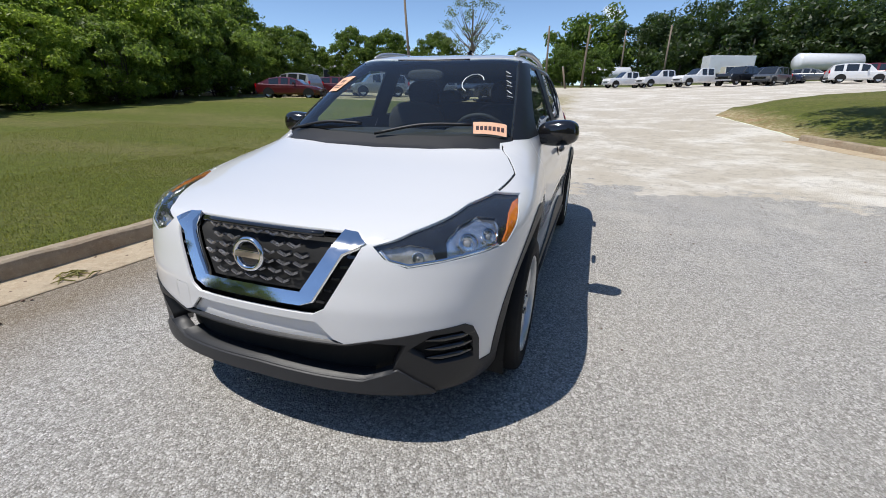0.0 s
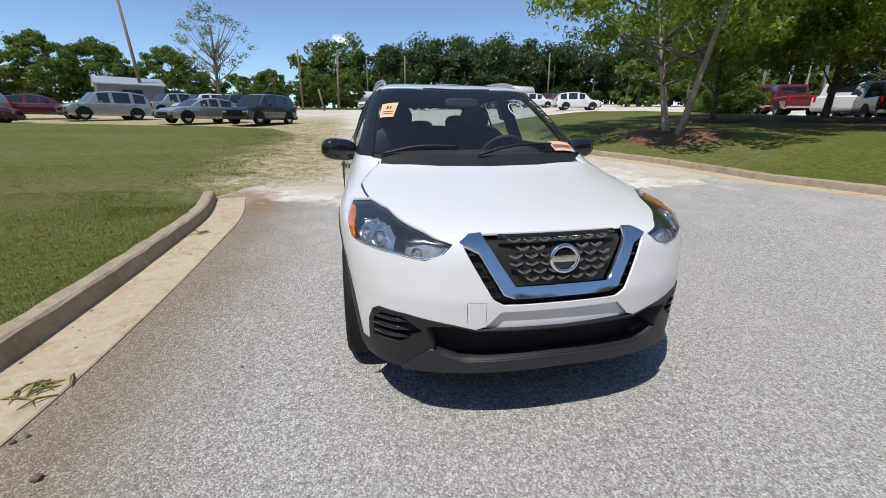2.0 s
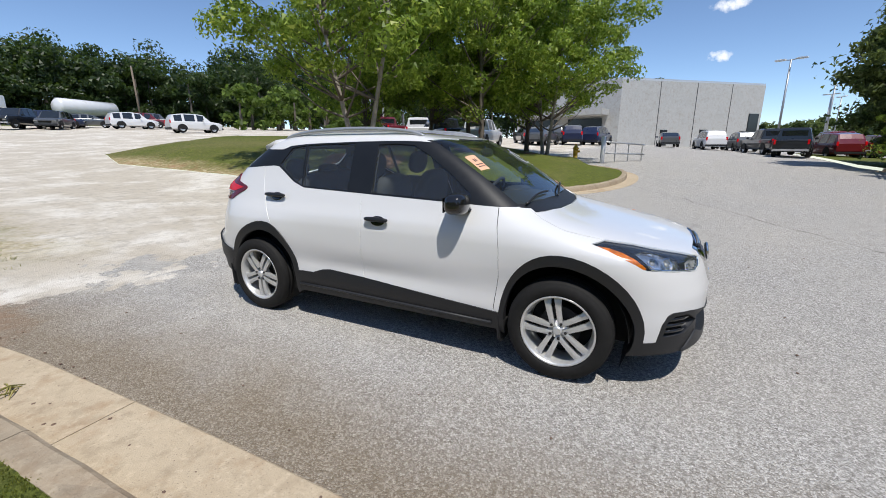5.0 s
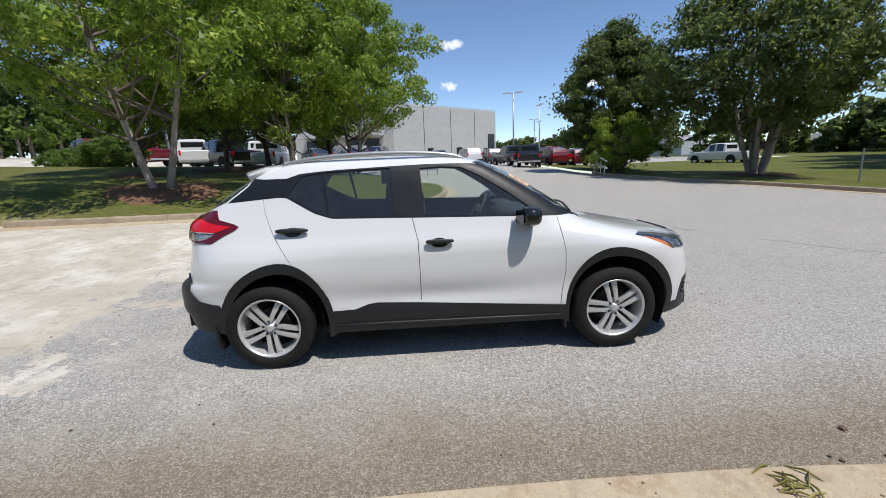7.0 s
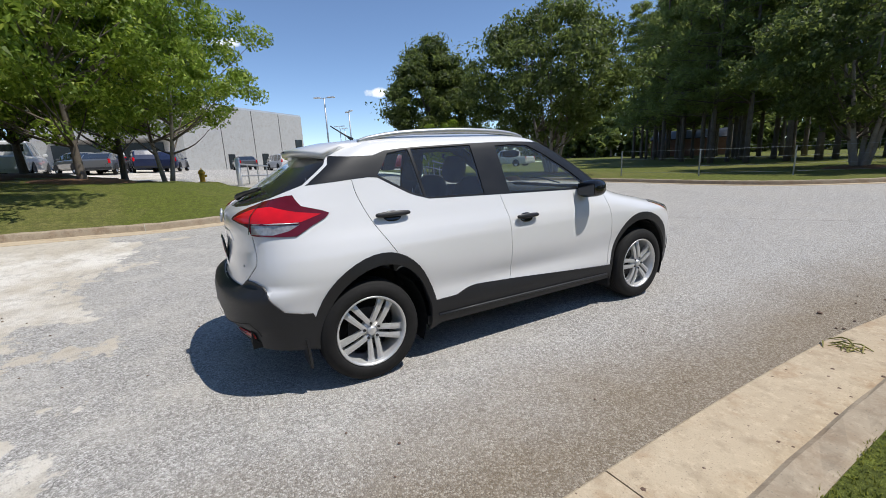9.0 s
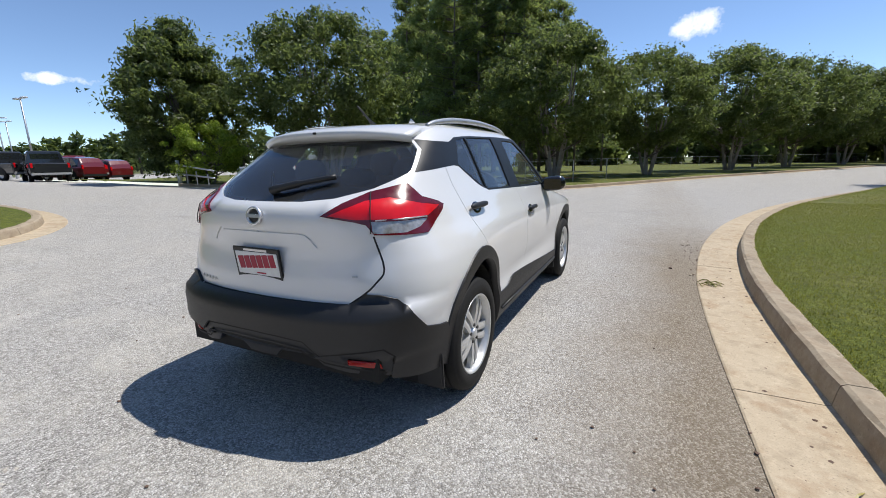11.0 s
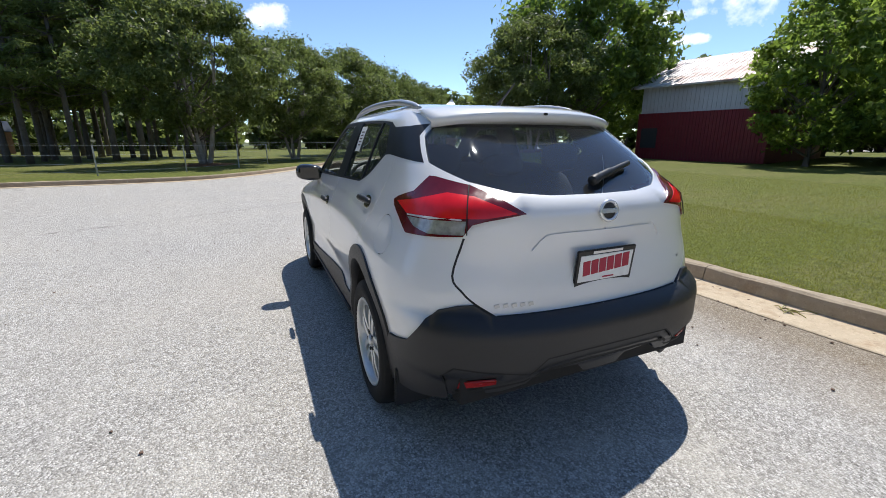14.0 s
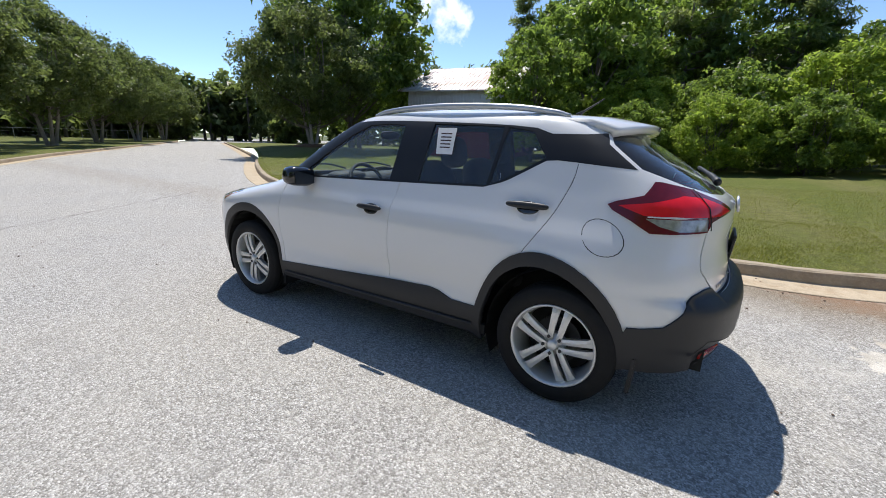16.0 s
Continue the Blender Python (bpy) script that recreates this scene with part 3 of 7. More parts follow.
def hull(x, y, z):
    """Below 0 inside the car's smooth outer form, above 0 outside."""
    x, y, z = np.broadcast_arrays(np.abs(np.asarray(x, float)), np.asarray(y, float), np.asarray(z, float))
    w = curve(z, FLANK)
    bulge = np.exp(-((y - 1.42) / .45) ** 2) * np.exp(-((z - .78) / .17) ** 2) * .034
    bulge = bulge + np.exp(-((y + 1.35) / .5) ** 2) * np.exp(-((z - .74) / .22) ** 2) * .022
    bulge = bulge + np.exp(-((y - 1.74) / .17) ** 2) * np.exp(-((z - .56) / .22) ** 2) * .020
    scoop = np.exp(-((y + .1) / .75) ** 2) * np.exp(-((z - .50) / .075) ** 2) * .022
    taper = 1 - .03 * sstep(-y, .5, 2.0) * sstep(z, .70, .95) * (1 - .7 * sstep(z, 1.1, 1.3)) - .03 * sstep(y, .7, 1.6) * sstep(z, .9, 1.1)
    w = (w + bulge - scoop) * taper
    up = sstep(z, .80, 1.0)
    front = y > YC
    a = np.where(front, 2.2 + 1.3 * up, 2.2 + .9 * sstep(z, 1.1, 1.3))
    b = np.where(front, 14.5, 11.0)
    reach = np.where(front, curve(z, NOSE) - YC, YC + curve(z, TAIL))
    v = np.clip(np.abs(y - YC) / np.maximum(reach, 1e-3), 0, 3)
    return (x / np.maximum(w, 1e-3)) ** a + v**b - 1


def solve_out(fn, lo, hi, n=24):
    """Bisection for the place where fn turns positive."""
    lo, hi = np.array(lo, float), np.array(hi, float)
    for _ in range(n):
        mid = (lo + hi) / 2
        inside = fn(mid) < 0
        lo, hi = np.where(inside, mid, lo), np.where(inside, hi, mid)
    return (lo + hi) / 2


def wrap(s, z):
    """Place on the body's side, front and rear: s along its girth (0 beside the middle, + to the front), z up."""
    s, z = np.asarray(s, float), np.asarray(z, float)
    phi = np.maximum(np.abs(s) - AX, 0)
    y0, cx, sy = np.clip(s, -AX, AX), np.cos(phi), np.sin(phi) * np.sign(s)
    r = solve_out(lambda r: hull(r * cx, y0 + r * sy, z), np.zeros_like(z), np.full_like(z, 2.0))
    return np.stack([r * cx, y0 + r * sy, z], -1)


def unwrap(p):
    """The wrap chart's (s, z) of a place."""
    x, y, z = np.abs(p[..., 0]), p[..., 1], p[..., 2]
    over = np.maximum(np.abs(y) - AX, 0)
    return np.stack([np.sign(y) * (np.minimum(np.abs(y), AX) + np.arctan2(over, x)), z], -1)


def cover(x, y):
    """Place on the body's top from plan coordinates."""
    x, y = np.asarray(x, float), np.asarray(y, float)
    z = solve_out(lambda z: hull(x, y, z), np.full_like(x, .60), np.full_like(x, 1.62))
    return np.stack([x, y, z], -1)


def outward(p):
    """Unit normals of the hull at places near it."""
    e = 2e-3
    g = np.stack([hull(*(p + e * d).T) - hull(*(p - e * d).T) for d in np.eye(3)], -1)
    g[:, 0] *= np.where(np.abs(p[:, 0]) < 1e-4, 0, 1)
    return g / np.maximum(np.linalg.norm(g, axis=1, keepdims=True), 1e-9)


def chart_panels(domain, regions, gaps, step, lift, extra=()):
    """Cuts a chart along outlines. Gives for each region's name its places, triangles and normals."""
    pts, edges = [], []

    def add_loop(loop, closed=True):
        first = len(pts)
        pts.extend(loop)
        n = len(loop)
        edges.extend((first + i, first + (i + 1) % n) for i in range(n if closed else n - 1))

    add_loop(dense(domain, step, True))
    polys = []
    for name, line, width in gaps:
        a = np.array(dense(line, step))
        d = np.gradient(a, axis=0)
        nrm = np.stack([-d[:, 1], d[:, 0]], 1) / np.maximum(np.hypot(d[:, 0], d[:, 1]), 1e-9)[:, None]
        loop = [tuple(v) for v in np.concatenate([a + nrm * width / 2, (a - nrm * width / 2)[::-1]])]
        polys.append((name, loop))
        add_loop(loop)
    for name, poly in regions:
        polys.append((name, poly))
        add_loop(dense(poly, step, True))
    dom = np.array(domain)
    lo, hi = dom.min(0), dom.max(0)
    gx, gy = np.meshgrid(np.arange(lo[0], hi[0], step * 1.1), np.arange(lo[1], hi[1], step * 1.1))
    grid = np.stack([gx.ravel() + .31 * step * (np.round(gy.ravel() / step) % 2), gy.ravel()], 1)
    grid = grid[inside(dom, grid)]
    flat = np.array(pts)
    near = np.array([np.min((flat[:, 0] - g[0]) ** 2 + (flat[:, 1] - g[1]) ** 2) for g in grid])
    pts.extend(map(tuple, grid[near > (step * .55) ** 2]))
    v2, _, faces, *_ = geometry.delaunay_2d_cdt([Vector(p) for p in pts], edges, [], 0, 1e-6)
    v2 = np.array([tuple(v) for v in v2])
    faces = np.array([tuple(f) for f in faces if len(f) == 3])
    mid = v2[faces].mean(1)
    keep = inside(dom, mid)
    faces, mid = faces[keep], mid[keep]
    name_of = np.full(len(faces), "body", dtype=object)
    for name, poly in reversed(polys):
        name_of[inside(poly, mid)] = name
    places = lift(v2[:, 0], v2[:, 1])
    return places, faces, name_of


class Skin:
    """Gathers panels of the car by name, both sides, and turns them into mesh parts."""

    def __init__(self):
        self.bits = {}

    def add(self, places, faces, names):
        for name in sorted(set(names)):
            f = faces[names == name]
            used, f = np.unique(f, return_inverse=True)
            p = places[used]
            f = f.reshape(-1, 3)
            nrm = np.cross(p[f[:, 1]] - p[f[:, 0]], p[f[:, 2]] - p[f[:, 0]])
            out = outward(p[f].mean(1))
            flip = (nrm * out).sum(1) < 0
            f[flip] = f[flip][:, ::-1]
            self.bits.setdefault(name, []).append((p, f))

    def get(self, names, side=0):
        """Places and triangles of the named panels: side 1 is the car's right, -1 its left, 0 both."""
        ps, fs, n = [], [], 0
        for name in names.split():
            for p, f in self.bits.get(name, ()):
                for s in ((1, -1) if side == 0 else (side,)):
                    ps.append(p * (s, 1, 1))
                    fs.append((f if s > 0 else f[:, ::-1]) + n)
                    n += len(p)
        p, f = np.concatenate(ps), np.concatenate(fs)
        key, back_ = np.unique(np.round(p, 5), axis=0, return_inverse=True)
        first = np.zeros(len(key), int)
        first[back_.ravel()] = np.arange(len(p))
        return p[first], back_.ravel()[f]

    def panel(self, name, names, material, parent, side=0, off=0.0, lip=.012, label="", tilt=0.0):
        p, f = self.get(names, side)
        f = f[(f[:, 0] != f[:, 1]) & (f[:, 1] != f[:, 2]) & (f[:, 0] != f[:, 2])]
        nrm = outward(p)
        verts = p + nrm * off
        if tilt:
            nrm = nrm + np.array([0, 0, tilt])
            nrm /= np.linalg.norm(nrm, axis=1, keepdims=True)
        faces, loops = [tuple(t) for t in f], nrm[f.ravel()]
        if lip:
            seen = {}
            for a, b, c in f:
                for e in ((a, b), (b, c), (c, a)):
                    seen[e] = True
            rim = [e for e in seen if (e[1], e[0]) not in seen]
            low = {}
            extra = []
            for v in {v for e in rim for v in e}:
                low[v] = len(verts) + len(extra)
                extra.append(verts[v] - nrm[v] * lip)
            if extra:
                verts = np.concatenate([verts, np.array(extra)])
                faces += [(b, a, low[a], low[b]) for a, b in rim]
                loops = np.concatenate([loops, np.zeros((4 * len(rim), 3))])
        ob = mesh_object(name, verts, faces, material, parent, [tuple(v) for v in loops])
        return tagged(ob, label)


def oval(c, rx, rz, a0=0, a1=360, n=28):
    return [(c[0] + rx * math.cos(radians(a0 + (a1 - a0) * i / n)), c[1] + rz * math.sin(radians(a0 + (a1 - a0) * i / n))) for i in range(n + 1)]


# outlines on the wrap chart (s along the girth, z up)
END = AX + math.pi / 2
EDGE = [(END, .826), (2.217, .825), (2.150, .821), (2.115, .796), (1.996, .831), (1.876, .857), (1.774, .881), (1.616, .902),
        (1.481, .924), (1.390, .940), (1.238, .991), (1.139, 1.037), (1.044, 1.045), (.90, 1.113), (.60, 1.283), (.45, 1.370),
        (.30, 1.455), (.20, 1.485), (.0, 1.497), (-.4, 1.500), (-.9, 1.490), (-1.25, 1.468), (-1.65, 1.437), (-END, 1.437)]
FW, RW = (1.337, .325), (-1.240, .325)
BOTTOM = ([(-END, .368), (-2.392, .370), (-2.358, .410), (-2.205, .414), (-2.152, .362), (-2.06, .337), (-1.90, .325), (-1.72, .305), (-1.655, .30)] + oval(RW, .37, .415, 188, -15) + [(-.80, .255), (.90, .255)]
          + oval(FW, .37, .415, 195, -14) + [(1.80, .246), (2.0, .260), (END, .272)])
DOMAIN = BOTTOM + EDGE
HEADLAMP = [(1.507, .884), (1.616, .897), (1.774, .875), (1.876, .851), (1.996, .825), (2.105, .790), (2.075, .752), (2.016, .725),
            (1.914, .740), (1.798, .753), (1.718, .762), (1.648, .806), (1.573, .857)]
SIGNAL = [(1.542, .875), (1.590, .869), (1.642, .850), (1.676, .826), (1.718, .772), (1.703, .767), (1.648, .811), (1.567, .862)]
CHAMBER = [(1.708, .848), (1.770, .856), (1.850, .840), (1.905, .812), (1.905, .750), (1.800, .763), (1.736, .770)]
INNERLENS = [(1.945, .785), (2.005, .800), (2.085, .785), (2.066, .756), (2.012, .733), (1.935, .745)]
CHROMEV = [(2.122, .796), (2.150, .818), (2.192, .821), (2.226, .772), (2.306, .630), (END, .631), (END, .586), (2.307, .585), (2.271, .602), (2.188, .761)]
GRILLE = [(2.192, .821), (END, .822), (END, .631), (2.306, .630), (2.226, .772)]
SURROUND = [(2.119, .796), (2.188, .761), (2.271, .602), (2.307, .585), (END, .586), (END, .556), (2.271, .556), (2.238, .581), (2.135, .785)]
INTAKE = [(2.02, .462), (2.115, .470), (2.184, .450), (END, .445), (END, .325), (2.273, .317), (2.142, .314), (2.06, .350)]
CHIN = [(1.94, .262), (2.044, .362), (2.142, .312), (2.273, .315), (END, .322), (END, .18), (1.95, .20)]
LOWER = [(1.798, .330), (1.808, .440), (1.830, .495), (1.856, .513), (1.964, .508), (2.060, .488), (2.115, .476), (2.184, .456), (END, .451),
         (END, .17), (1.60, .17), (1.60, .26), (1.745, .325)]
RECESS = [(2.190, .446), (2.190, .458), (2.217, .470), (2.264, .530), (END, .531), (END, .436)]
TAILLAMP = [(-1.563, 1.079), (-1.600, 1.097), (-1.705, 1.128), (-1.768, 1.190), (-1.800, 1.188), (-1.945, 1.157), (-2.052, 1.112), (-2.137, 1.062),
            (-2.000, 1.036), (-1.955, 1.022), (-1.925, .978), (-1.803, .970), (-1.699, .966), (-1.638, 1.018), (-1.579, 1.056)]
REVERSE = [(-1.690, 1.030), (-1.935, 1.036), (-1.930, .984), (-1.800, .980), (-1.735, .998)]
GATE = [(-1.930, .974), (-1.893, .829), (-1.927, .766), (-1.968, .718), (-2.040, .664), (-END, .661), (-END, 1.44), (-1.655, 1.44),
        (-1.628, 1.360), (-1.722, 1.238), (-1.775, 1.195), (-1.945, 1.159), (-1.945, 1.02)]
REARSCREEN = [(-END, 1.425), (-1.675, 1.420), (-1.650, 1.360), (-1.738, 1.246), (-1.93, 1.175), (-2.10, 1.135), (-2.25, 1.122), (-END, 1.120)]
TRIM = [(1.044, 1.050), (.88, 1.050), (.70, 1.058), (-.126, 1.083), (-.334, 1.090), (-.80, 1.105), (-.96, 1.155), (-1.23, 1.265), (-1.31, 1.270),
        (-1.43, 1.264), (-1.715, 1.243), (-1.620, 1.358), (-1.650, 1.412), (-1.482, 1.404), (-1.257, 1.404), (-1.127, 1.433), (-.754, 1.452),
        (-.356, 1.463), (-.112, 1.467), (.082, 1.466), (.211, 1.462), (.30, 1.455), (.45, 1.370), (.60, 1.283), (.90, 1.113)]
FRONTGLASS = [(-.140, 1.440), (.016, 1.447), (.171, 1.436), (.312, 1.367), (.517, 1.238), (.668, 1.124), (.690, 1.080), (.640, 1.071), (-.120, 1.097)]
REARGLASS = [(-.850, 1.438), (-.581, 1.447), (-.362, 1.451), (-.345, 1.104), (-.815, 1.118)]
QUARTER = [(-1.225, 1.280), (-1.102, 1.415), (-.870, 1.436), (-.832, 1.122), (-.95, 1.170)]
SILL = [(-.86, .425), (-.674, .429), (-.576, .462), (-.504, .471), (-.167, .452), (.885, .378), (.95, .374), (.95, .19), (-.86, .19)]
FFLARE = oval(FW, .408, .483, 205, -25)
RFLARE = oval(RW, .412, .489, -25, 205)
RBUMPER = [(-1.60, .40), (-1.635, .520), (-1.674, .527), (-1.743, .551), (-1.814, .655), (-1.850, .695), (-1.913, .715), (-1.968, .718), (-2.04, .662), (-END, .661),
           (-END, .20), (-1.60, .20)]
RREFL = [(-2.040, .428), (-1.925, .410), (-1.915, .378), (-2.040, .398)]
DIFFUSER = [(-END, .476), (-2.357, .476), (-2.213, .464), (-2.134, .398), (-1.883, .352), (-1.883, .20), (-END, .20)]
BUMPER_STEP = [(-1.869, .446), (-1.909, .485), (-2.05, .466), (-2.145, .448), (-2.205, .507), (-2.318, .517), (-END, .520), (-END, .476), (-2.357, .476), (-2.213, .464), (-2.134, .398), (-1.883, .352)]
FDOOR = [(-.214, 1.084), (-.179, .923), (-.176, .717), (-.177, .452), (.885, .378), (.895, .461), (.922, .618), (.917, .795), (.890, .939), (.875, 1.049)]
RDOOR = [(-.214, 1.084), (-.179, .923), (-.176, .717), (-.177, .452), (-.504, .471), (-.576, .462), (-.674, .429), (-.83, .429), (-.86, .49), (-.91, .59), (-1.0, .70), (-1.13, .79),
         (-1.20, .891), (-1.30, 1.011), (-1.399, 1.167), (-1.434, 1.262), (-1.31, 1.272), (-1.23, 1.265), (-.96, 1.155), (-.80, 1.105)]
FUEL = oval((-1.525, .926), .082, .083, 0, 345, 23)
TOW = [(2.157, .480), (2.157, .570), (2.217, .570), (2.217, .480)]
GAPS = [("gap", [(-.214, 1.084), (-.179, .923), (-.176, .717), (-.177, .470)], .005),
        ("gap", [(.875, 1.047), (.890, .939), (.917, .795), (.922, .618), (.895, .461), (.888, .385)], .006),
        ("gap", flow([(-1.434, 1.260), (-1.399, 1.167), (-1.30, 1.011), (-1.20, .891), (-1.13, .80)], 4), .005),
        ("gap", flow([(-1.928, .972), (-1.893, .829), (-1.927, .766), (-1.968, .720), (-2.035, .667)], 4), .008),
        ("gap", [(-2.04, .667), (-END, .666)], .008),
        ("gap", FUEL, .004),
        ("gap", [(1.139, 1.030), (1.238, .986), (1.390, .935), (1.481, .919), (1.60, .898)], .004),
        ("gap", TOW, .002),
        ("crease", flow([(-2.160, .920), (-2.20, .968), (-2.25, .984), (-END, .985)], 5), .012),
        ("fold", [(-1.875, .400), (-1.869, .446), (-1.909, .485), (-2.05, .466), (-2.145, .448), (-2.205, .507), (-2.318, .517), (-END, .520)], .006),
        ("fold", [(-1.90, .356), (-2.134, .398), (-2.213, .464), (-2.357, .476), (-END, .476)], .010)]
GAPS = [(name if name != "gap" else f"gap{i}", line, width) for i, (name, line, width) in enumerate(GAPS)]
FOG = [(1.822, .365), (1.832, .455), (1.868, .490), (1.950, .492), (2.020, .440), (1.940, .372)]
CORE = [(-1.605, 1.078), (-1.72, 1.098), (-1.86, 1.130), (-1.96, 1.118), (-2.105, 1.064), (-2.0, 1.046), (-1.69, 1.041)]
REGIONS = [("glass_f", FRONTGLASS), ("glass_r", REARGLASS), ("glass_q", QUARTER), ("trim", TRIM), ("signal", SIGNAL), ("chamber", CHAMBER), ("inner_lens", INNERLENS), ("headlamp", HEADLAMP),
           ("chrome", CHROMEV), ("grille", GRILLE), ("surround", SURROUND), ("rflare", RFLARE), ("fflare", FFLARE), ("fog", FOG), ("intake", INTAKE), ("chin", CHIN),
           ("lower", LOWER), ("recess", RECESS), ("sill", SILL), ("reverse", REVERSE), ("lamp_core", CORE), ("lamp_side", TAILLAMP), ("rrefl", RREFL),
           ("bstep", BUMPER_STEP), ("diffuser", DIFFUSER), ("rbumper", RBUMPER), ("screen_r", REARSCREEN), ("gate", GATE), ("fdoor", FDOOR), ("rdoor", RDOOR)]
skin = Skin()
places, faces, names = chart_panels(DOMAIN, REGIONS, GAPS, .034, wrap)
# the lamp's inner half sits on the tailgate
mid_s = unwrap(places[faces].mean(1))[:, 0]
names[(names == "lamp_side") & (mid_s < -1.938)] = "lamp_gate"
names[(names == "lamp_core") & (mid_s < -1.938)] = "core_gate"
names[(names == "body") & (mid_s > 1.70) & (places[faces].mean(1)[:, 2] < .80)] = "fbumper"
skin.add(places, faces, names)

# the top: bonnet, windscreen, roof
rim3 = wrap(*np.array(dense(EDGE, .034)).T)
TOP = [(max(0.0, x), y) for x, y, _ in rim3]
COWL = [(0, 1.195), (.30, 1.180), (.55, 1.125), (.72, 1.045), (.80, 1.02), (.80, .90), (.68, .95), (.60, 1.010), (.35, 1.065), (0, 1.085)]
WSCREEN = [(0, 1.085), (.35, 1.065), (.60, 1.010), (.664, .965), (.640, .80), (.605, .58), (.572, .40), (.548, .285), (.50, .305), (.25, .365), (0, .385)]
SIDES = [(.664, .965), (.640, .80), (.605, .58), (.572, .40), (.548, .285), (.60, .20), (.80, .30), (.85, 1.03), (.69, 1.03)]
TOPREG = [("wscreen", WSCREEN), ("trim", SIDES), ("cowl", COWL), ("roof", [(-.01, .385), (.25, .365), (.50, .305), (.548, .285), (.70, .20), (.70, -1.60), (-.01, -1.60)])]
TOPGAP = [("gapc", [(0, 1.198), (.30, 1.183), (.55, 1.128), (.70, 1.060)], .005)]
places, faces, names = chart_panels(TOP, TOPREG, TOPGAP, .036, cover)
names[names == "body"] = "hood"
names[(names == "hood") & (places[faces].mean(1)[:, 1] < 1.04)] = "trim"
skin.add(places, faces, names)

car = empty("crossover_car")
tagged(car, "white compact crossover car with black plastic cladding parked on chip-seal", "car")
skin.panel("body_shell", "body", PAINT, car)
skin.panel("hood", "hood", PAINT, car, lip=.008)
skin.panel("roof", "roof", PAINT, car)
bumper_f = skin.panel("front_bumper", "fbumper", PAINT, car, label="white painted front bumper")
skin.panel("plate_recess", "recess", PAINT, bumper_f, off=-.018, lip=.02)
skin.panel("lower_bumper", "lower", CLAD, bumper_f, off=.004, lip=.09, label="black textured lower bumper with fog slots")
# a near-black sheet paints the dark of the intake
skin.panel("air_intake", "intake", SHADEB, bumper_f, off=-.075, lip=0)
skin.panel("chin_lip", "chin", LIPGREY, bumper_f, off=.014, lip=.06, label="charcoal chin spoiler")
# added near-black backing that keeps light from passing through the front
skin.panel("bumper_core", "intake chin lower recess fbumper fog chrome grille surround", SHADEB, bumper_f, off=-.095, lip=0)
skin.panel("cowl_panel", "cowl", CLAD, car, off=-.012)
fuel_gap = [n for n, line, _ in GAPS if line is FUEL][0]
tow_gap = [n for n, line, _ in GAPS if line is TOW][0]
for key in [k for k in skin.bits if k.startswith("gap")]:
    for sign in ((0,) if key == "gapc" else (1, -1)):
        alone = {fuel_gap: -1, tow_gap: 1}.get(key, sign)
        skin.panel("panel_gap", key, SHUT if alone == sign else PAINT, car, sign, off=-.006 if alone == sign else 0, lip=0)
skin.panel("pillar_trim", "trim", PILLAR, car, off=.001, label="satin black window pillars")
skin.panel("windscreen", "wscreen", SCREEN, car, off=-.003, lip=0, label="tinted windscreen glass")
gate = skin.panel("tailgate", "gate", PAINT, car, label="white tailgate")
skin.panel("rear_window", "screen_r", PRIVG, gate, off=-.004, lip=0, label="dark privacy glass")
skin.panel("plate_crease", "crease", PAINT, gate, off=-.007, lip=0)
# near-black lines laid on the bumper paint the shade along its folds
skin.panel("bumper_fold", "fold", SHADEB, car, off=.013, lip=0)
skin.panel("rear_bumper", "rbumper", CLAD, car, off=.012, lip=.03, label="black textured rear bumper")
skin.panel("bumper_step", "bstep", LIPGREY, car, off=.002, lip=.02, label="charcoal stepped lower bumper")
skin.panel("diffuser", "diffuser", VALANCE, car, off=-.012, lip=.03)
# near-black sheet gives the depth behind the fins its shade
skin.panel("grille_backing", "grille surround", SHADEB, car, off=-.035, lip=0)
skin.panel("chrome_surround", "chrome", CHROME, car, off=.005, lip=.035, tilt=.35, label="chrome V shaped grille surround")
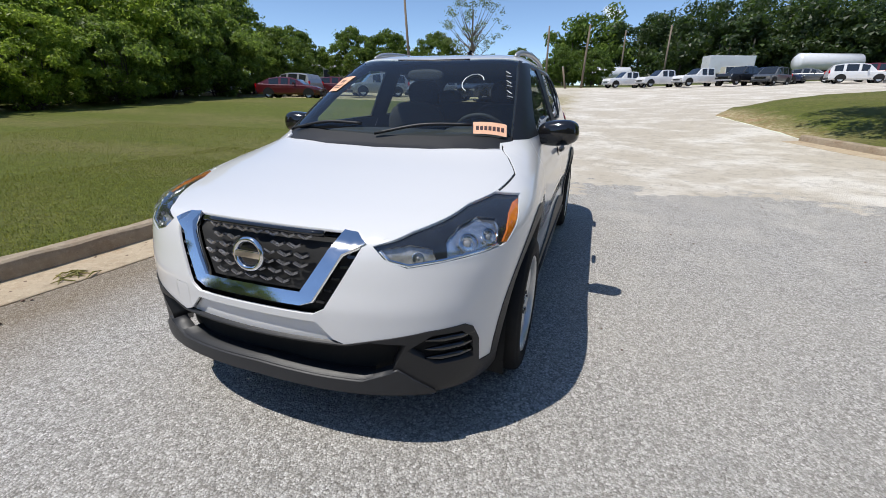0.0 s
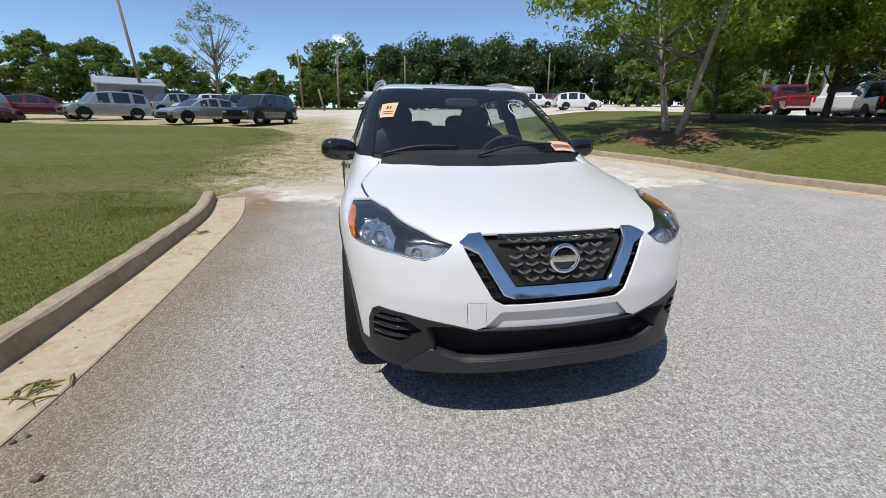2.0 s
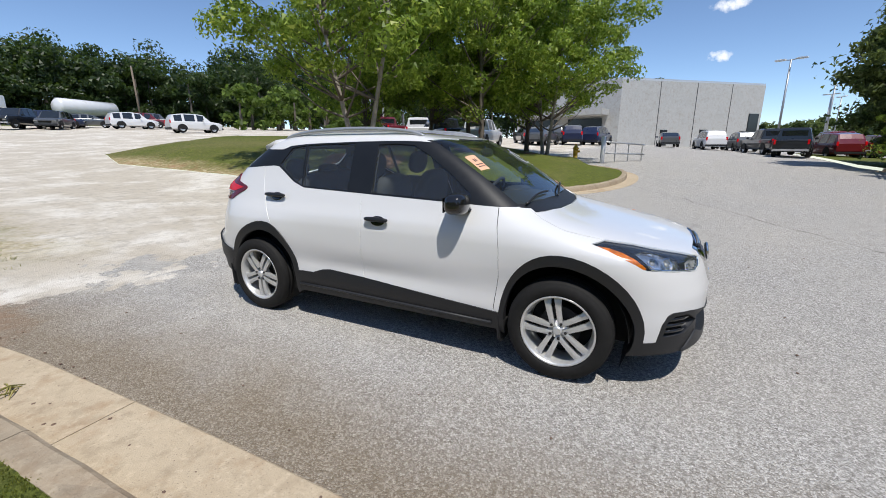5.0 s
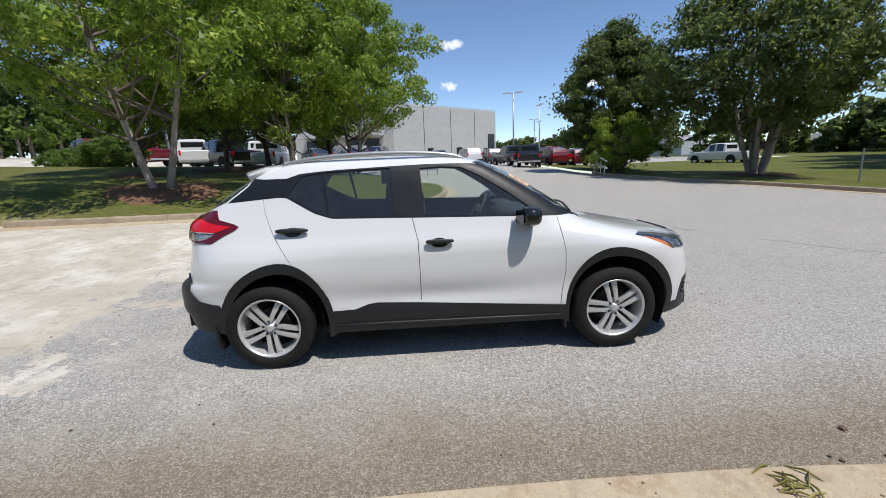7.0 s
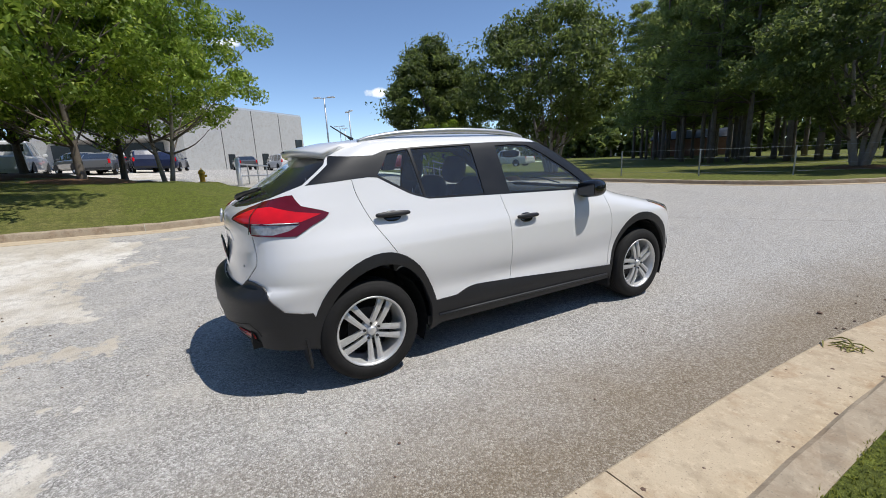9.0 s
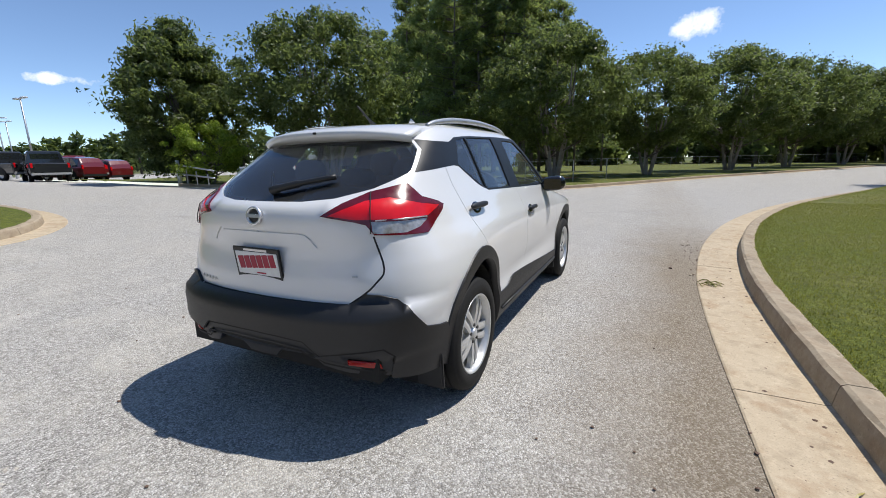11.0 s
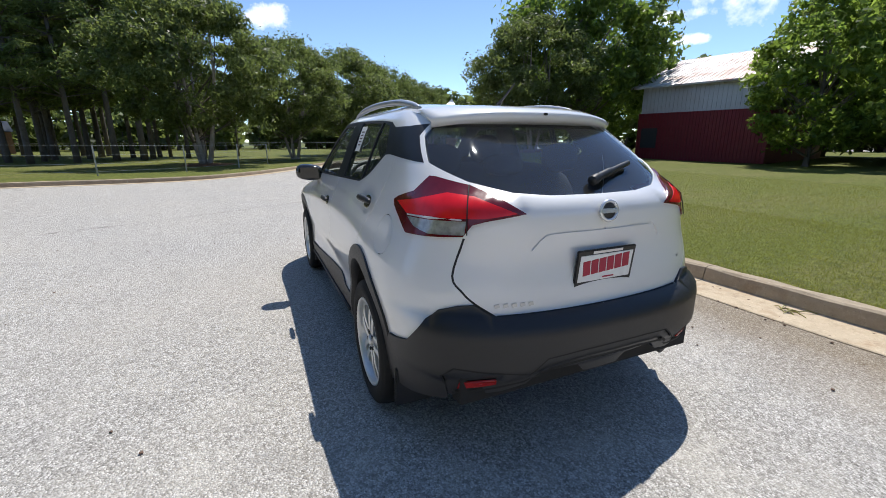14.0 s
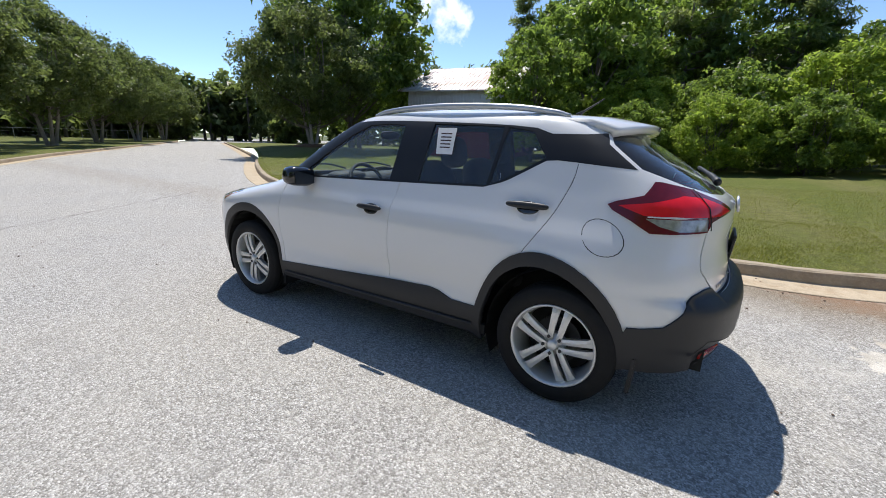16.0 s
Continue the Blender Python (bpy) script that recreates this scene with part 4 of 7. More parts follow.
for side, sign in (("right", 1), ("left", -1)):
    door = skin.panel("front_door", "fdoor", PAINT, car, sign)
    skin.panel("window_glass", "glass_f", SIDEG, door, sign, off=-.006, lip=0)
    rdoor = skin.panel("rear_door", "rdoor", PAINT, car, sign)
    skin.panel("window_glass", "glass_r", PRIVG, rdoor, sign, off=-.006, lip=0, label="dark privacy glass")
    skin.panel("quarter_glass", "glass_q", PRIVG, rdoor, sign, off=-.006, lip=0, label="dark privacy glass")
    skin.panel("sill_cladding", "sill", CLAD, car, sign, off=.010, lip=.03, label="black sill cladding")
    skin.panel("front_arch_flare", "fflare", CLAD, car, sign, off=.003, lip=.06, label="black wheel arch flare")
    skin.panel("rear_arch_flare", "rflare", CLAD, car, sign, off=.011, lip=.06, label="black wheel arch flare")
    lamp = skin.panel("headlamp", "headlamp signal chamber inner_lens", LAMPG, car, sign, off=.003, lip=0, label="clear headlamp with chrome reflectors")
    skin.panel("lamp_housing", "headlamp", HOUSING, lamp, sign, off=-.014, lip=.03, label="dark headlamp bezel")
    skin.panel("reflector_chamber", "chamber", CHAMBERM, lamp, sign, off=-.026, lip=-.012, label="chrome reflector chamber")
    skin.panel("inner_lens", "inner_lens", CLEARL, lamp, sign, off=-.026, lip=-.014, label="ribbed clear inner lens")
    skin.panel("turn_signal", "signal", AMBER, lamp, sign, off=-.004, lip=.03, label="amber turn signal")
    tl = skin.panel("tail_lamp", "lamp_side", DARKRED, car, sign, off=.008, lip=.03, label="red tail lamp")
    skin.panel("reversing_lens", "reverse", CLEARL, tl, sign, off=.004, lip=.02, label="clear lower lens")
    skin.panel("bright_lens", "lamp_core", REDLENS, tl, sign, off=.010, lip=.02)
    ti = skin.panel("tail_lamp_inner", "lamp_gate", DARKRED, gate, sign, off=.008, lip=.03, label="red inner tail lamp")
    skin.panel("bright_lens", "core_gate", REDLENS, car, sign, off=.010, lip=.02)
    # near-black sheet stands for the shade in the fog slot
    skin.panel("fog_recess", "fog", SHADEB, car, sign, off=-.03, lip=0)
    skin.panel("rear_reflector", "rrefl", REFLECT, car, sign, off=.014, lip=.008, label="red reflector strip")
skin.panel("interior_trim", "body roof gate fdoor rdoor trim", CABIN, car, off=-.03, lip=0, label="charcoal cabin lining")

# ---- the car's wheels, lamps, cabin and fittings ----


def nose(x, z, back_=False):
    """Place on the car's front (or rear) face from x and z."""
    s = -1.0 if back_ else 1.0
    d = solve_out(lambda d: hull(abs(x), s * d, z), np.array(.5), np.array(2.4))
    return Vector((x, float(s * d), z))


def on_side(s, z, off=0.0, sign=1):
    """Place, normal and forward tangent on the flank."""
    p = wrap(np.array([s, s + .02]), np.array([z, z]))
    n = Vector(outward(p[:1])[0])
    p, q = Vector(p[0]), Vector(p[1])
    f = (q - p).normalized()
    p = p + n * off
    flip = Vector((sign, 1, 1))
    return p * flip, n * flip, f * flip


def frame_at(p, n, f):
    """A pose with y along f and x out along n."""
    z = n.cross(f).normalized()
    if z.z < 0:
        z = -z
    y = z.cross(n).normalized()
    m = Matrix((n, y, z)).transposed().to_4x4()
    m.translation = p
    return m


def round_form(half, m, n=2.6, seg=(28, 16)):
    """A rounded box (superellipsoid) of given half sizes."""
    bm = bmesh.new()
    bmesh.ops.create_uvsphere(bm, u_segments=seg[0], v_segments=seg[1], radius=1)
    for v in bm.verts:
        d = sum(abs(c) ** n for c in v.co) ** (1 / n)
        v.co = Vector([c / d * h for c, h in zip(v.co, half)])
    bmesh.ops.transform(bm, matrix=m, verts=bm.verts)
    return bm


def spoke_bm():
    """One slender alloy spoke, from the hub to the rim."""
    bm = bmesh.new()
    rows = [(.030, .013, .020), (.06, .0150, .028), (.12, .0165, .030), (.18, .0195, .024), (.220, .026, .010)]
    rings = []
    for r, w, x in rows:
        rings.append([bm.verts.new(c) for c in ((x, -w, r), (x + .004, 0, r), (x, w, r), (x - .03, w * .8, r), (x - .03, -w * .8, r))])
    for a, b in zip(rings, rings[1:]):
        for j in range(5):
            bm.faces.new((a[j], a[(j + 1) % 5], b[(j + 1) % 5], b[j]))
    bm.faces.new(rings[0][::-1])
    bm.faces.new(rings[-1])
    bmesh.ops.recalc_face_normals(bm, faces=bm.faces)
    return bm


def wheel(x, y, turn):
    """Alloy wheel with five pairs of spokes on a road tyre; x outward for the right side."""
    root = empty("wheel", pose(x, y, .325, turn, 0, 0 if x > 0 else 180))
    root.parent = car
    tyre = lathe([(.226, -.085), (.234, -.098), (.262, -.1025), (.297, -.098), (.316, -.085), (.324, -.055), (.325, -.04), (.318, -.038), (.318, -.030), (.3255, -.028),
                  (.326, -.006), (.318, -.004), (.318, .004), (.326, .006), (.3255, .028), (.318, .030), (.318, .038), (.325, .04), (.324, .055), (.316, .085),
                  (.308, .093), (.300, .0945), (.297, .099), (.262, .1025), (.248, .101), (.234, .096), (.226, .082)], 56)
    t = part("tyre", tyre, RUBBER, root, "black road tyre", smooth=True)
    rim = part("rim", lathe([(.222, .080), (.230, .092), (.226, .097), (.217, .092), (.212, .075), (.202, .045), (.192, -.02), (.195, -.08), (.210, -.09)], 56), ALLOY, root, "silver alloy rim", smooth=True)
    sp = spoke_bm()
    me = bpy.data.meshes.new("spoke")
    sp.to_mesh(me)
    sp.free()
    me.materials.append(ALLOY)
    for i in range(5):
        for d in (-1, 1):
            o = new("spoke", me)
            o.parent = root
            o.matrix_basis = pose(.048, 0, 0, 72 * i, 0, 0) @ pose(0, -.0215 * d, 0, 3.0 * d, 0, 0)
    part("hub_cap", lathe([(.0005, .088), (.020, .087), (.028, .082), (.030, .060), (.055, .056), (.062, .045), (.062, .02)], 28), ALLOY, root, smooth=True)
    for i in range(5):
        c = Matrix.Rotation(radians(72 * i + 36), 4, "X") @ Vector((.068, 0, .050))
        part("lug_nut", tube([c, c + Vector((.014, 0, 0))], [.011, .009], 6), DARKMET, root)
    part("brake_disc", lathe([(.0005, -.01), (.13, -.01), (.13, -.03), (.0005, -.03)], 32), DARKMET, root, smooth=False)
    # flat near-black disc paints the shade behind the spokes
    part("inner_barrel", lathe([(.0005, -.07), (.20, -.07)], 24), SHADEB, root)
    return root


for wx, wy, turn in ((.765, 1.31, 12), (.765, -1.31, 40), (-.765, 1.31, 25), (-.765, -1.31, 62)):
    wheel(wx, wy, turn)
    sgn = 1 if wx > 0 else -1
    # wheel wells and inner walls carry their shade as near-black colour
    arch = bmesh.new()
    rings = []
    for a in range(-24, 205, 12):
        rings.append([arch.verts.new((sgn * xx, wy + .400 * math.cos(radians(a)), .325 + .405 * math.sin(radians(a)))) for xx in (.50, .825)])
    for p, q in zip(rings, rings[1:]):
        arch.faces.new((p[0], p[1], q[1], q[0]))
    part("wheel_well", arch, SHADEB, car)
    part("inner_wall", boxm((.02, .84, .62), pose(sgn * .50, wy, .50)), SHADEB, car)
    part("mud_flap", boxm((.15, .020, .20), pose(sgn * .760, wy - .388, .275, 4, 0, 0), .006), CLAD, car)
part("floor_pan", boxm((1.64, 1.86, .06), pose(0, .03, .285)), SHADEB, car)
part("under_tray", boxm((1.10, .52, .03), pose(0, 1.66, .275)), SHADEB, car)
# unseen solid box added to stop sun leaking through the nose
part("radiator_block", boxm((1.24, .50, .46), pose(0, 1.66, .54)), SHADEB, car)
part("engine_bay", boxm((.98, 1.06, .46), pose(0, 1.40, .46)), SHADEB, car)
# unseen box added to stop sun streaks in the shadow behind the tail
part("boot_lining", boxm((.82, .06, .50), pose(0, -1.87, .80)), SHADEB, car)
part("boot_floor", boxm((.98, .96, .44), pose(0, -1.38, .46)), SHADEB, car)
# unseen boxes added behind both bumpers to block stray sunlight
part("bumper_filler", boxm((1.30, .20, .22), pose(0, -1.88, .42)), SHADEB, car)
part("bumper_filler", boxm((1.30, .16, .20), pose(0, 1.84, .50)), SHADEB, car)

part("exhaust_tip", tube([(.50, -1.70, .325), (.50, -1.88, .32), (.50, -1.97, .312)], [.028, .028, .031], 14), DARKMET, car, smooth=True)

# door mirrors, handles, lamps' innards, fog fins
for sign in (1, -1):
    mirror = part("door_mirror", round_form((.112, .074, .070), pose(sign * .862, .635, 1.068, 0, sign * -6, sign * 8), 2.9), GLOSSB, car, "gloss black door mirror", smooth=True)
    part("mirror_glass", boxm((.150, .004, .095), pose(sign * .868, .563, 1.066, 0, 0, sign * 8), .0015), MIRROR, mirror)
    part("mirror_foot", boxm((.10, .075, .035), pose(sign * .785, .660, 1.028, 0, sign * -14, 0), .010), PILLAR, mirror)
    for s, z, ln in ((-.022, .908, .205), (-1.138, 1.028, .235)):
        p, n, f = on_side(s, z, .0, sign)
        m = frame_at(p, n, f)
        handle = part("door_handle", round_form((.016, ln / 2, .017), m @ pose(.026, 0, 0), 3.2), CLAD, car, "black door handle", smooth=True)
        part("handle_bowl", round_form((.004, .062, .036), m @ pose(.000, .0, -.006), 2.2, (20, 10)), GLOSSB, handle, smooth=True)
    for s, z, r in ((1.760, .806, .030), (1.836, .794, .036), (1.985, .756, .020)):
        p, n, f = on_side(s, z, -.030, sign)
        m = frame_at(p, n, f)
        bowl = lathe([(.004, -.022), (r * .45, -.020), (r * .8, -.006), (r, .012), (r * .9, .012)], 24)
        bmesh.ops.transform(bowl, matrix=m, verts=bowl.verts)
        refl = part("lamp_reflector", bowl, CHROME, car, "chrome lamp reflector", smooth=True)
        part("bulb_lens", round_form((.012, r * .42, r * .42), m @ pose(-.004, 0, 0), 2), CLEARL, refl, smooth=True)
    line = [on_side(s, z, .012, sign)[0] for s, z in ((-1.70, 1.036), (-1.80, 1.039), (-1.92, 1.040))]
    part("lamp_divider", tube(line, [.003, .005, .003], 6), SILVERP, car, smooth=True)
    line = [on_side(-1.938, z, .014, sign)[0] for z in (.985, 1.03, 1.08, 1.12, 1.155)]
    part("lamp_seam", tube(line, .0025, 5), SHADEB, car, smooth=True)
    line = [on_side(s, z, -.008, sign)[0] for s, z in ((1.74, .768), (1.80, .760), (1.92, .746), (2.01, .733), (2.06, .748), (2.085, .778))]
    part("lamp_strip", tube(line, .007, 6), CHROME, car, smooth=True)
    for z in (.395, .432, .468):
        line = [on_side(s, z + .02 * (s - 1.83), -.006, sign)[0] for s in (1.825, 1.87, 1.92, 1.97)]
        part("fog_fin", tube(line, [.011, .012, .012, .004], 6), GLOSSB, car, smooth=True)
    for z in (.60, .64, .68, .72, .755):
        s0 = 2.245 - (z - .58) * .56
        p, n, f = on_side(s0 + .018, z, -.016, sign)
        part("surround_slat", boxm((.010, .030, .010), frame_at(p, n, f), .002), GLOSSB, car)
    line = [on_side(s_, z_, .016, sign)[0] for s_, z_ in ((-.82, .318), (-.50, .318), (0, .312), (.45, .306), (.88, .300))]
    part("rocker_edge", tube(line, .010, 6), LIPGREY, car, smooth=True)
    # roof rails
    pts = flow([(sign * .508, .20, 1.500), (sign * .508, .10, 1.528), (sign * .510, -.10, 1.549), (sign * .512, -.45, 1.560), (sign * .510, -.85, 1.548), (sign * .505, -1.08, 1.522), (sign * .50, -1.18, 1.498)], 6)
    bm = bmesh.new()
    tube_into(bm, pts, [.013 + .006 * math.sin(math.pi * i / (len(pts) - 1)) for i in range(len(pts))], 10)
    part("roof_rail", bm, RAILM, car, "silver roof rail", smooth=True)
    # wipers on the windscreen
    for (x0, y0), (x1, y1) in ((((.62, 1.05), (.16, 1.115))) if sign > 0 else ((.05, 1.13), (-.46, 1.075)),):
        a, b = cover(np.array([x0, x1]), np.array([y0 - .03, y1 - .07]))
        pts = [Vector(a) + Vector((0, 0, .008)), (Vector(a) + Vector(b)) / 2 + Vector((0, 0, .035)), Vector(b) + Vector((0, 0, .018))]
        part("wiper", tube(flow(pts, 5), .008, 6), CLAD, car, "black windscreen wiper", smooth=True)

# rear spoiler, antenna, wiper, badges
sp = bmesh.new()
rows = []
for i in range(25):
    x = -.540 + 1.08 * i / 24
    k = abs(x) / .54
    ye, ze = -1.565 + .135 * k**2.6, 1.470 - .032 * k**3
    z0 = float(cover(np.array([min(abs(x), .525)]), np.array([-1.17]))[0, 2])
    z1 = z0 + (ze - z0) * .45 + .012
    line = [(x, -1.17, z0 + .003 - .01 * k**8), (x, -1.17 + (ye + 1.17) * .5, z1), (x, ye + .012, ze), (x, ye, ze - .012), (x * .99, ye + .012, ze - .045), (x * .97, -1.40, 1.415)]
    rows.append([sp.verts.new(v) for v in line])
for a, b in zip(rows, rows[1:]):
    for j in range(5):
        sp.faces.new((a[j], a[j + 1], b[j + 1], b[j]))
sp.faces.new(rows[0])
sp.faces.new(rows[-1][::-1])
bmesh.ops.recalc_face_normals(sp, faces=sp.faces)
spoiler = part("rear_spoiler", sp, PAINT, car, "white roof spoiler", smooth=True)
part("washer_nozzle", boxm((.022, .012, .012), pose(0, -1.566, 1.458), .003), CLAD, spoiler)
part("antenna", tube([(.04, -1.06, 1.535), (.04, -1.10, 1.56), (.042, -1.22, 1.635)], [.016, .007, .004], 8), CLAD, car, "short black roof antenna", smooth=True)
p0, n0, _ = on_side(-END + .005, 1.152, .018)
p1, n1, _ = on_side(-2.12, 1.215, .020)
mid = (p0 + p1) / 2 + n0 * .006
part("rear_wiper", tube(flow([p0, p0 * .7 + mid * .3 + n0 * .004, mid, p1], 5), [.022] * 5 + [.018] * 5 + [.013] * 6, 8), CLAD, gate, "black rear wiper", smooth=True)


def badge(z, r, back_, parent):
    """A plain ring with a bar across it."""
    c = nose(0, z, back_)
    d = -1 if back_ else 1
    c.y += .012 * d
    m = Matrix.Translation(c) @ pose(0, 0, 0, 8 * d)
    bm = bmesh.new()
    ring = [m @ Vector((r * math.cos(a), 0, r * .92 * math.sin(a))) for a in np.linspace(0, 2 * math.pi, 29)]
    tube_into(bm, ring, r * .17, 8, False)
    metal = SATIN if back_ else CHROME
    b = part("badge", bm, metal, parent, "chrome ring badge", smooth=True)
    part("badge_bar", boxm((r * 2.3, .016, r * .44), m, .003), metal, b)
    part("badge_back", round_form((r * .95, .006, r * .88), m @ Matrix.Translation((0, -.004 * d, 0)), 2), DARKMET if back_ else GLOSSB, b, smooth=True)


badge(.732, .056, False, car)
badge(1.058, .043, True, gate)
for i in range(5):
    q, n, f = on_side(-2.160 + .030 * i, .708, .003, -1)
    part("script_bar", boxm((.003, .021, .016), frame_at(q, n, f) @ pose(0, 0, 0, 12), .001), RAILM, gate)
q, n, f = on_side(-2.005, .795, .003, 1)
part("script_bar", boxm((.003, .024, .010), frame_at(q, n, f), .001), RAILM, gate)

pl = nose(0, .823, True)
plate_m = pose(0, pl.y - .010, .823, 6, 0, 0)
plate = part("plate_frame", boxm((.316, .012, .166), plate_m, .004), CLAD, gate, "black plate frame")
part("plate", boxm((.284, .006, .116), plate_m @ pose(0, -.005, .003), .001), WHITEP, plate, "white dealer plate with a crimson bar")
for i in range(6):
    part("print_bar", boxm((.037, .003, .064), plate_m @ pose(-.105 + .042 * i, -.0085, .005 + .0035 * i, 0, -7, 0), .001), CRIMSON, plate)
for z, w in ((.071, .16), (-.073, .14)):
    part("print_bar", boxm((w, .003, .011), plate_m @ pose(0, -.006, z)), SILVERP, plate)
part("print_bar", boxm((.06, .003, .006), plate_m @ pose(.02, -.0085, -.043)), CRIMSON, plate)

# grille fins: staggered rows of short bright-edged wings
wing = bmesh.new()
for a, b in ((-1, 1), (1, -1)):
    box_into(wing, (.030, .014, .008), pose(a * .013, 0, .004, 0, a * -26, 0), .002)
wm = bpy.data.meshes.new("grille_fin")
wing.to_mesh(wm)
wing.free()
wm.materials.append(FINM)
for r in range(6):
    z = .650 + .029 * r
    half_ = .195 + (z - .63) * .36
    n = int(half_ * 2 / .064)
    for i in range(n + 1):
        x = (i - n / 2) * .064 + (.032 if r % 2 else 0)
        if abs(x) > half_ - .02 or math.hypot(x, z - .732) < .06:
            continue
        c = nose(x, z)
        o = new("grille_fin", wm)
        o.parent = car
        o.matrix_basis = pose(x, c.y - .012, z, 0, 0, -math.degrees(math.atan2(x, 1.6)))
bar = [nose(x, .812) + Vector((0, .002, 0)) for x in np.linspace(-.255, .255, 13)]
part("grille_bar", tube(bar, .012, 8), GLOSSB, car, "gloss black upper grille bar", smooth=True)

# cabin: seats, dash, steering wheel, mirror


def seat(x, y, w, name):
    root = empty(name, pose(x, y, 0))
    root.parent = car
    part("cushion", round_form((w / 2, .26, .10), pose(0, .02, .56, 6), 3.5), SEATC, root, smooth=True)
    part("backrest", round_form((w / 2, .085, .34), pose(0, -.30, .88, -16), 3.5), SEATC, root, smooth=True)
    return root


for x in (-.36, .36):
    s = seat(x, .05, .50, "front_seat")
    part("headrest", round_form((.135, .055, .105), pose(0, -.415, 1.275, -10), 2.8), SEATC, s, smooth=True)
s = seat(0, -.80, 1.26, "rear_bench")
for x in (-.40, 0, .40):
    part("headrest", round_form((.125, .05, .085 if x else .06), pose(x, -.40, 1.235 if x else 1.20, -10), 2.8), SEATC, s, smooth=True)
part("dashboard", round_form((.70, .26, .13), pose(0, .80, .92, -6), 4), CABIN, car, smooth=True)
part("dash_hood", round_form((.17, .10, .05), pose(-.36, .66, 1.035), 3), CABIN, car, smooth=True)
wheel_m = pose(-.36, .42, .985, 62)
ring = [wheel_m @ Vector((.182 * math.cos(a), .182 * math.sin(a), 0)) for a in np.linspace(0, 2 * math.pi, 33)]
sw = bmesh.new()
tube_into(sw, ring, .015, 8, False)
steer = part("steering_wheel", sw, CABIN, car, "black steering wheel", smooth=True)
part("wheel_boss", round_form((.075, .065, .03), wheel_m, 3), CABIN, steer, smooth=True)
for a in (0, 180, 270):
    v = Vector((.16 * math.cos(radians(a)), .16 * math.sin(radians(a)), 0))
    part("wheel_spoke", tube([wheel_m @ (v * .3), wheel_m @ v], .012, 6), CABIN, steer, smooth=True)
part("inside_mirror", round_form((.12, .015, .035), pose(0, .50, 1.375, 8), 3), CABIN, car, smooth=True)

# paper labels and marker scribble on the glass


def label_on_glass(name, corners, material, place_, bars, label):
    """A paper label laid on a glass surface between four chart corners, with plain bars for its print."""
    a, b, c, d = [np.array(q, float) for q in corners]

    def spot(u, v, off):
        u, v = np.array(u)[:, None], np.array(v)[:, None]
        return place_(a * (1 - u) * (1 - v) + b * u * (1 - v) + c * u * v + d * (1 - u) * v, off)

    def sheet(u0, u1, v0, v1, off, mat, nm, parent):
        n = 6
        vs = spot([u0 + (u1 - u0) * i / n for j in range(n + 1) for i in range(n + 1)], [v0 + (v1 - v0) * j / n for j in range(n + 1) for i in range(n + 1)], off)
        fs = [(j * (n + 1) + i, j * (n + 1) + i + 1, (j + 1) * (n + 1) + i + 1, (j + 1) * (n + 1) + i) for j in range(n) for i in range(n)]
        return mesh_object(nm, vs, fs, mat, parent)

    root = tagged(sheet(0, 1, 0, 1, .002, material, name, car), label)
    for u0, u1, v0, v1 in bars:
        sheet(u0, u1, v0, v1, .003, INK, "print_bar", root)


def on_top(q, off):
    q = np.atleast_2d(q)
    p = cover(q[:, 0], q[:, 1])
    return p + outward(p) * off


def on_left(q, off):
    q = np.atleast_2d(q)
    p = wrap(q[:, 0], q[:, 1])
    return (p + outward(p) * off) * (-1, 1, 1)


label_on_glass("paper_label", [(.455, .575), (.562, .550), (.593, .690), (.510, .722)], PAPER, on_top, [(.35, .45, .25, .45), (.52, .66, .25, .45), (.15, .85, .60, .66), (.15, .85, .75, .80)], "peach paper label with print bars on the windscreen")
label_on_glass("paper_label", [(-.455, .965), (-.622, .922), (-.640, 1.000), (-.478, 1.040)], PAPER, on_top, [(.08 + .125 * i, .17 + .125 * i, .35, .70) for i in range(7)], "peach paper label with a number bar on the windscreen")
label_on_glass("paper_sheet", [(-.400, 1.425), (-.535, 1.425), (-.545, 1.270), (-.430, 1.270)], WHITEP, on_left, [(.2, .8, .2 + .13 * i, .25 + .13 * i) for i in range(5)], "white paper sheet inside the rear door glass")
for i in range(6):
    u = i / 5
    q = np.array([-.515 - .06 * u, .50 + .22 * u])
    a, b = Vector(on_top(q, .003)[0]), Vector(on_top(q + (-.028, .010 * (-1) ** i), .003)[0])
    part("marker_stroke", tube([a, b], .003, 4), CHALK, car)
loop = [Vector(on_top((-.36 - .06 * math.cos(a), .66 - .085 * math.sin(a)), .003)[0]) for a in np.linspace(.4, 4.4, 12)]
part("marker_stroke", tube(loop, .003, 4), CHALK, car)

# ---- trees, bushes, grass ----


def quads_object(name, verts, material, parent=None, tris=False):
    """A mesh of loose leaves: every four (or three) places in turn make one face."""
    k = 3 if tris else 4
    verts = np.asarray(verts, np.float32).reshape(-1, 3)
    n = len(verts) // k
    me = bpy.data.meshes.new(name)
    me.vertices.add(len(verts))
    me.vertices.foreach_set("co", verts.ravel())
    me.loops.add(len(verts))
    me.loops.foreach_set("vertex_index", np.arange(len(verts), dtype=np.int32))
    me.polygons.add(n)
    me.polygons.foreach_set("loop_start", np.arange(0, len(verts), k, dtype=np.int32))
    me.update(calc_edges=True)
    me.materials.append(material)
    ob = new(name, me)
    ob.parent = parent
    return ob


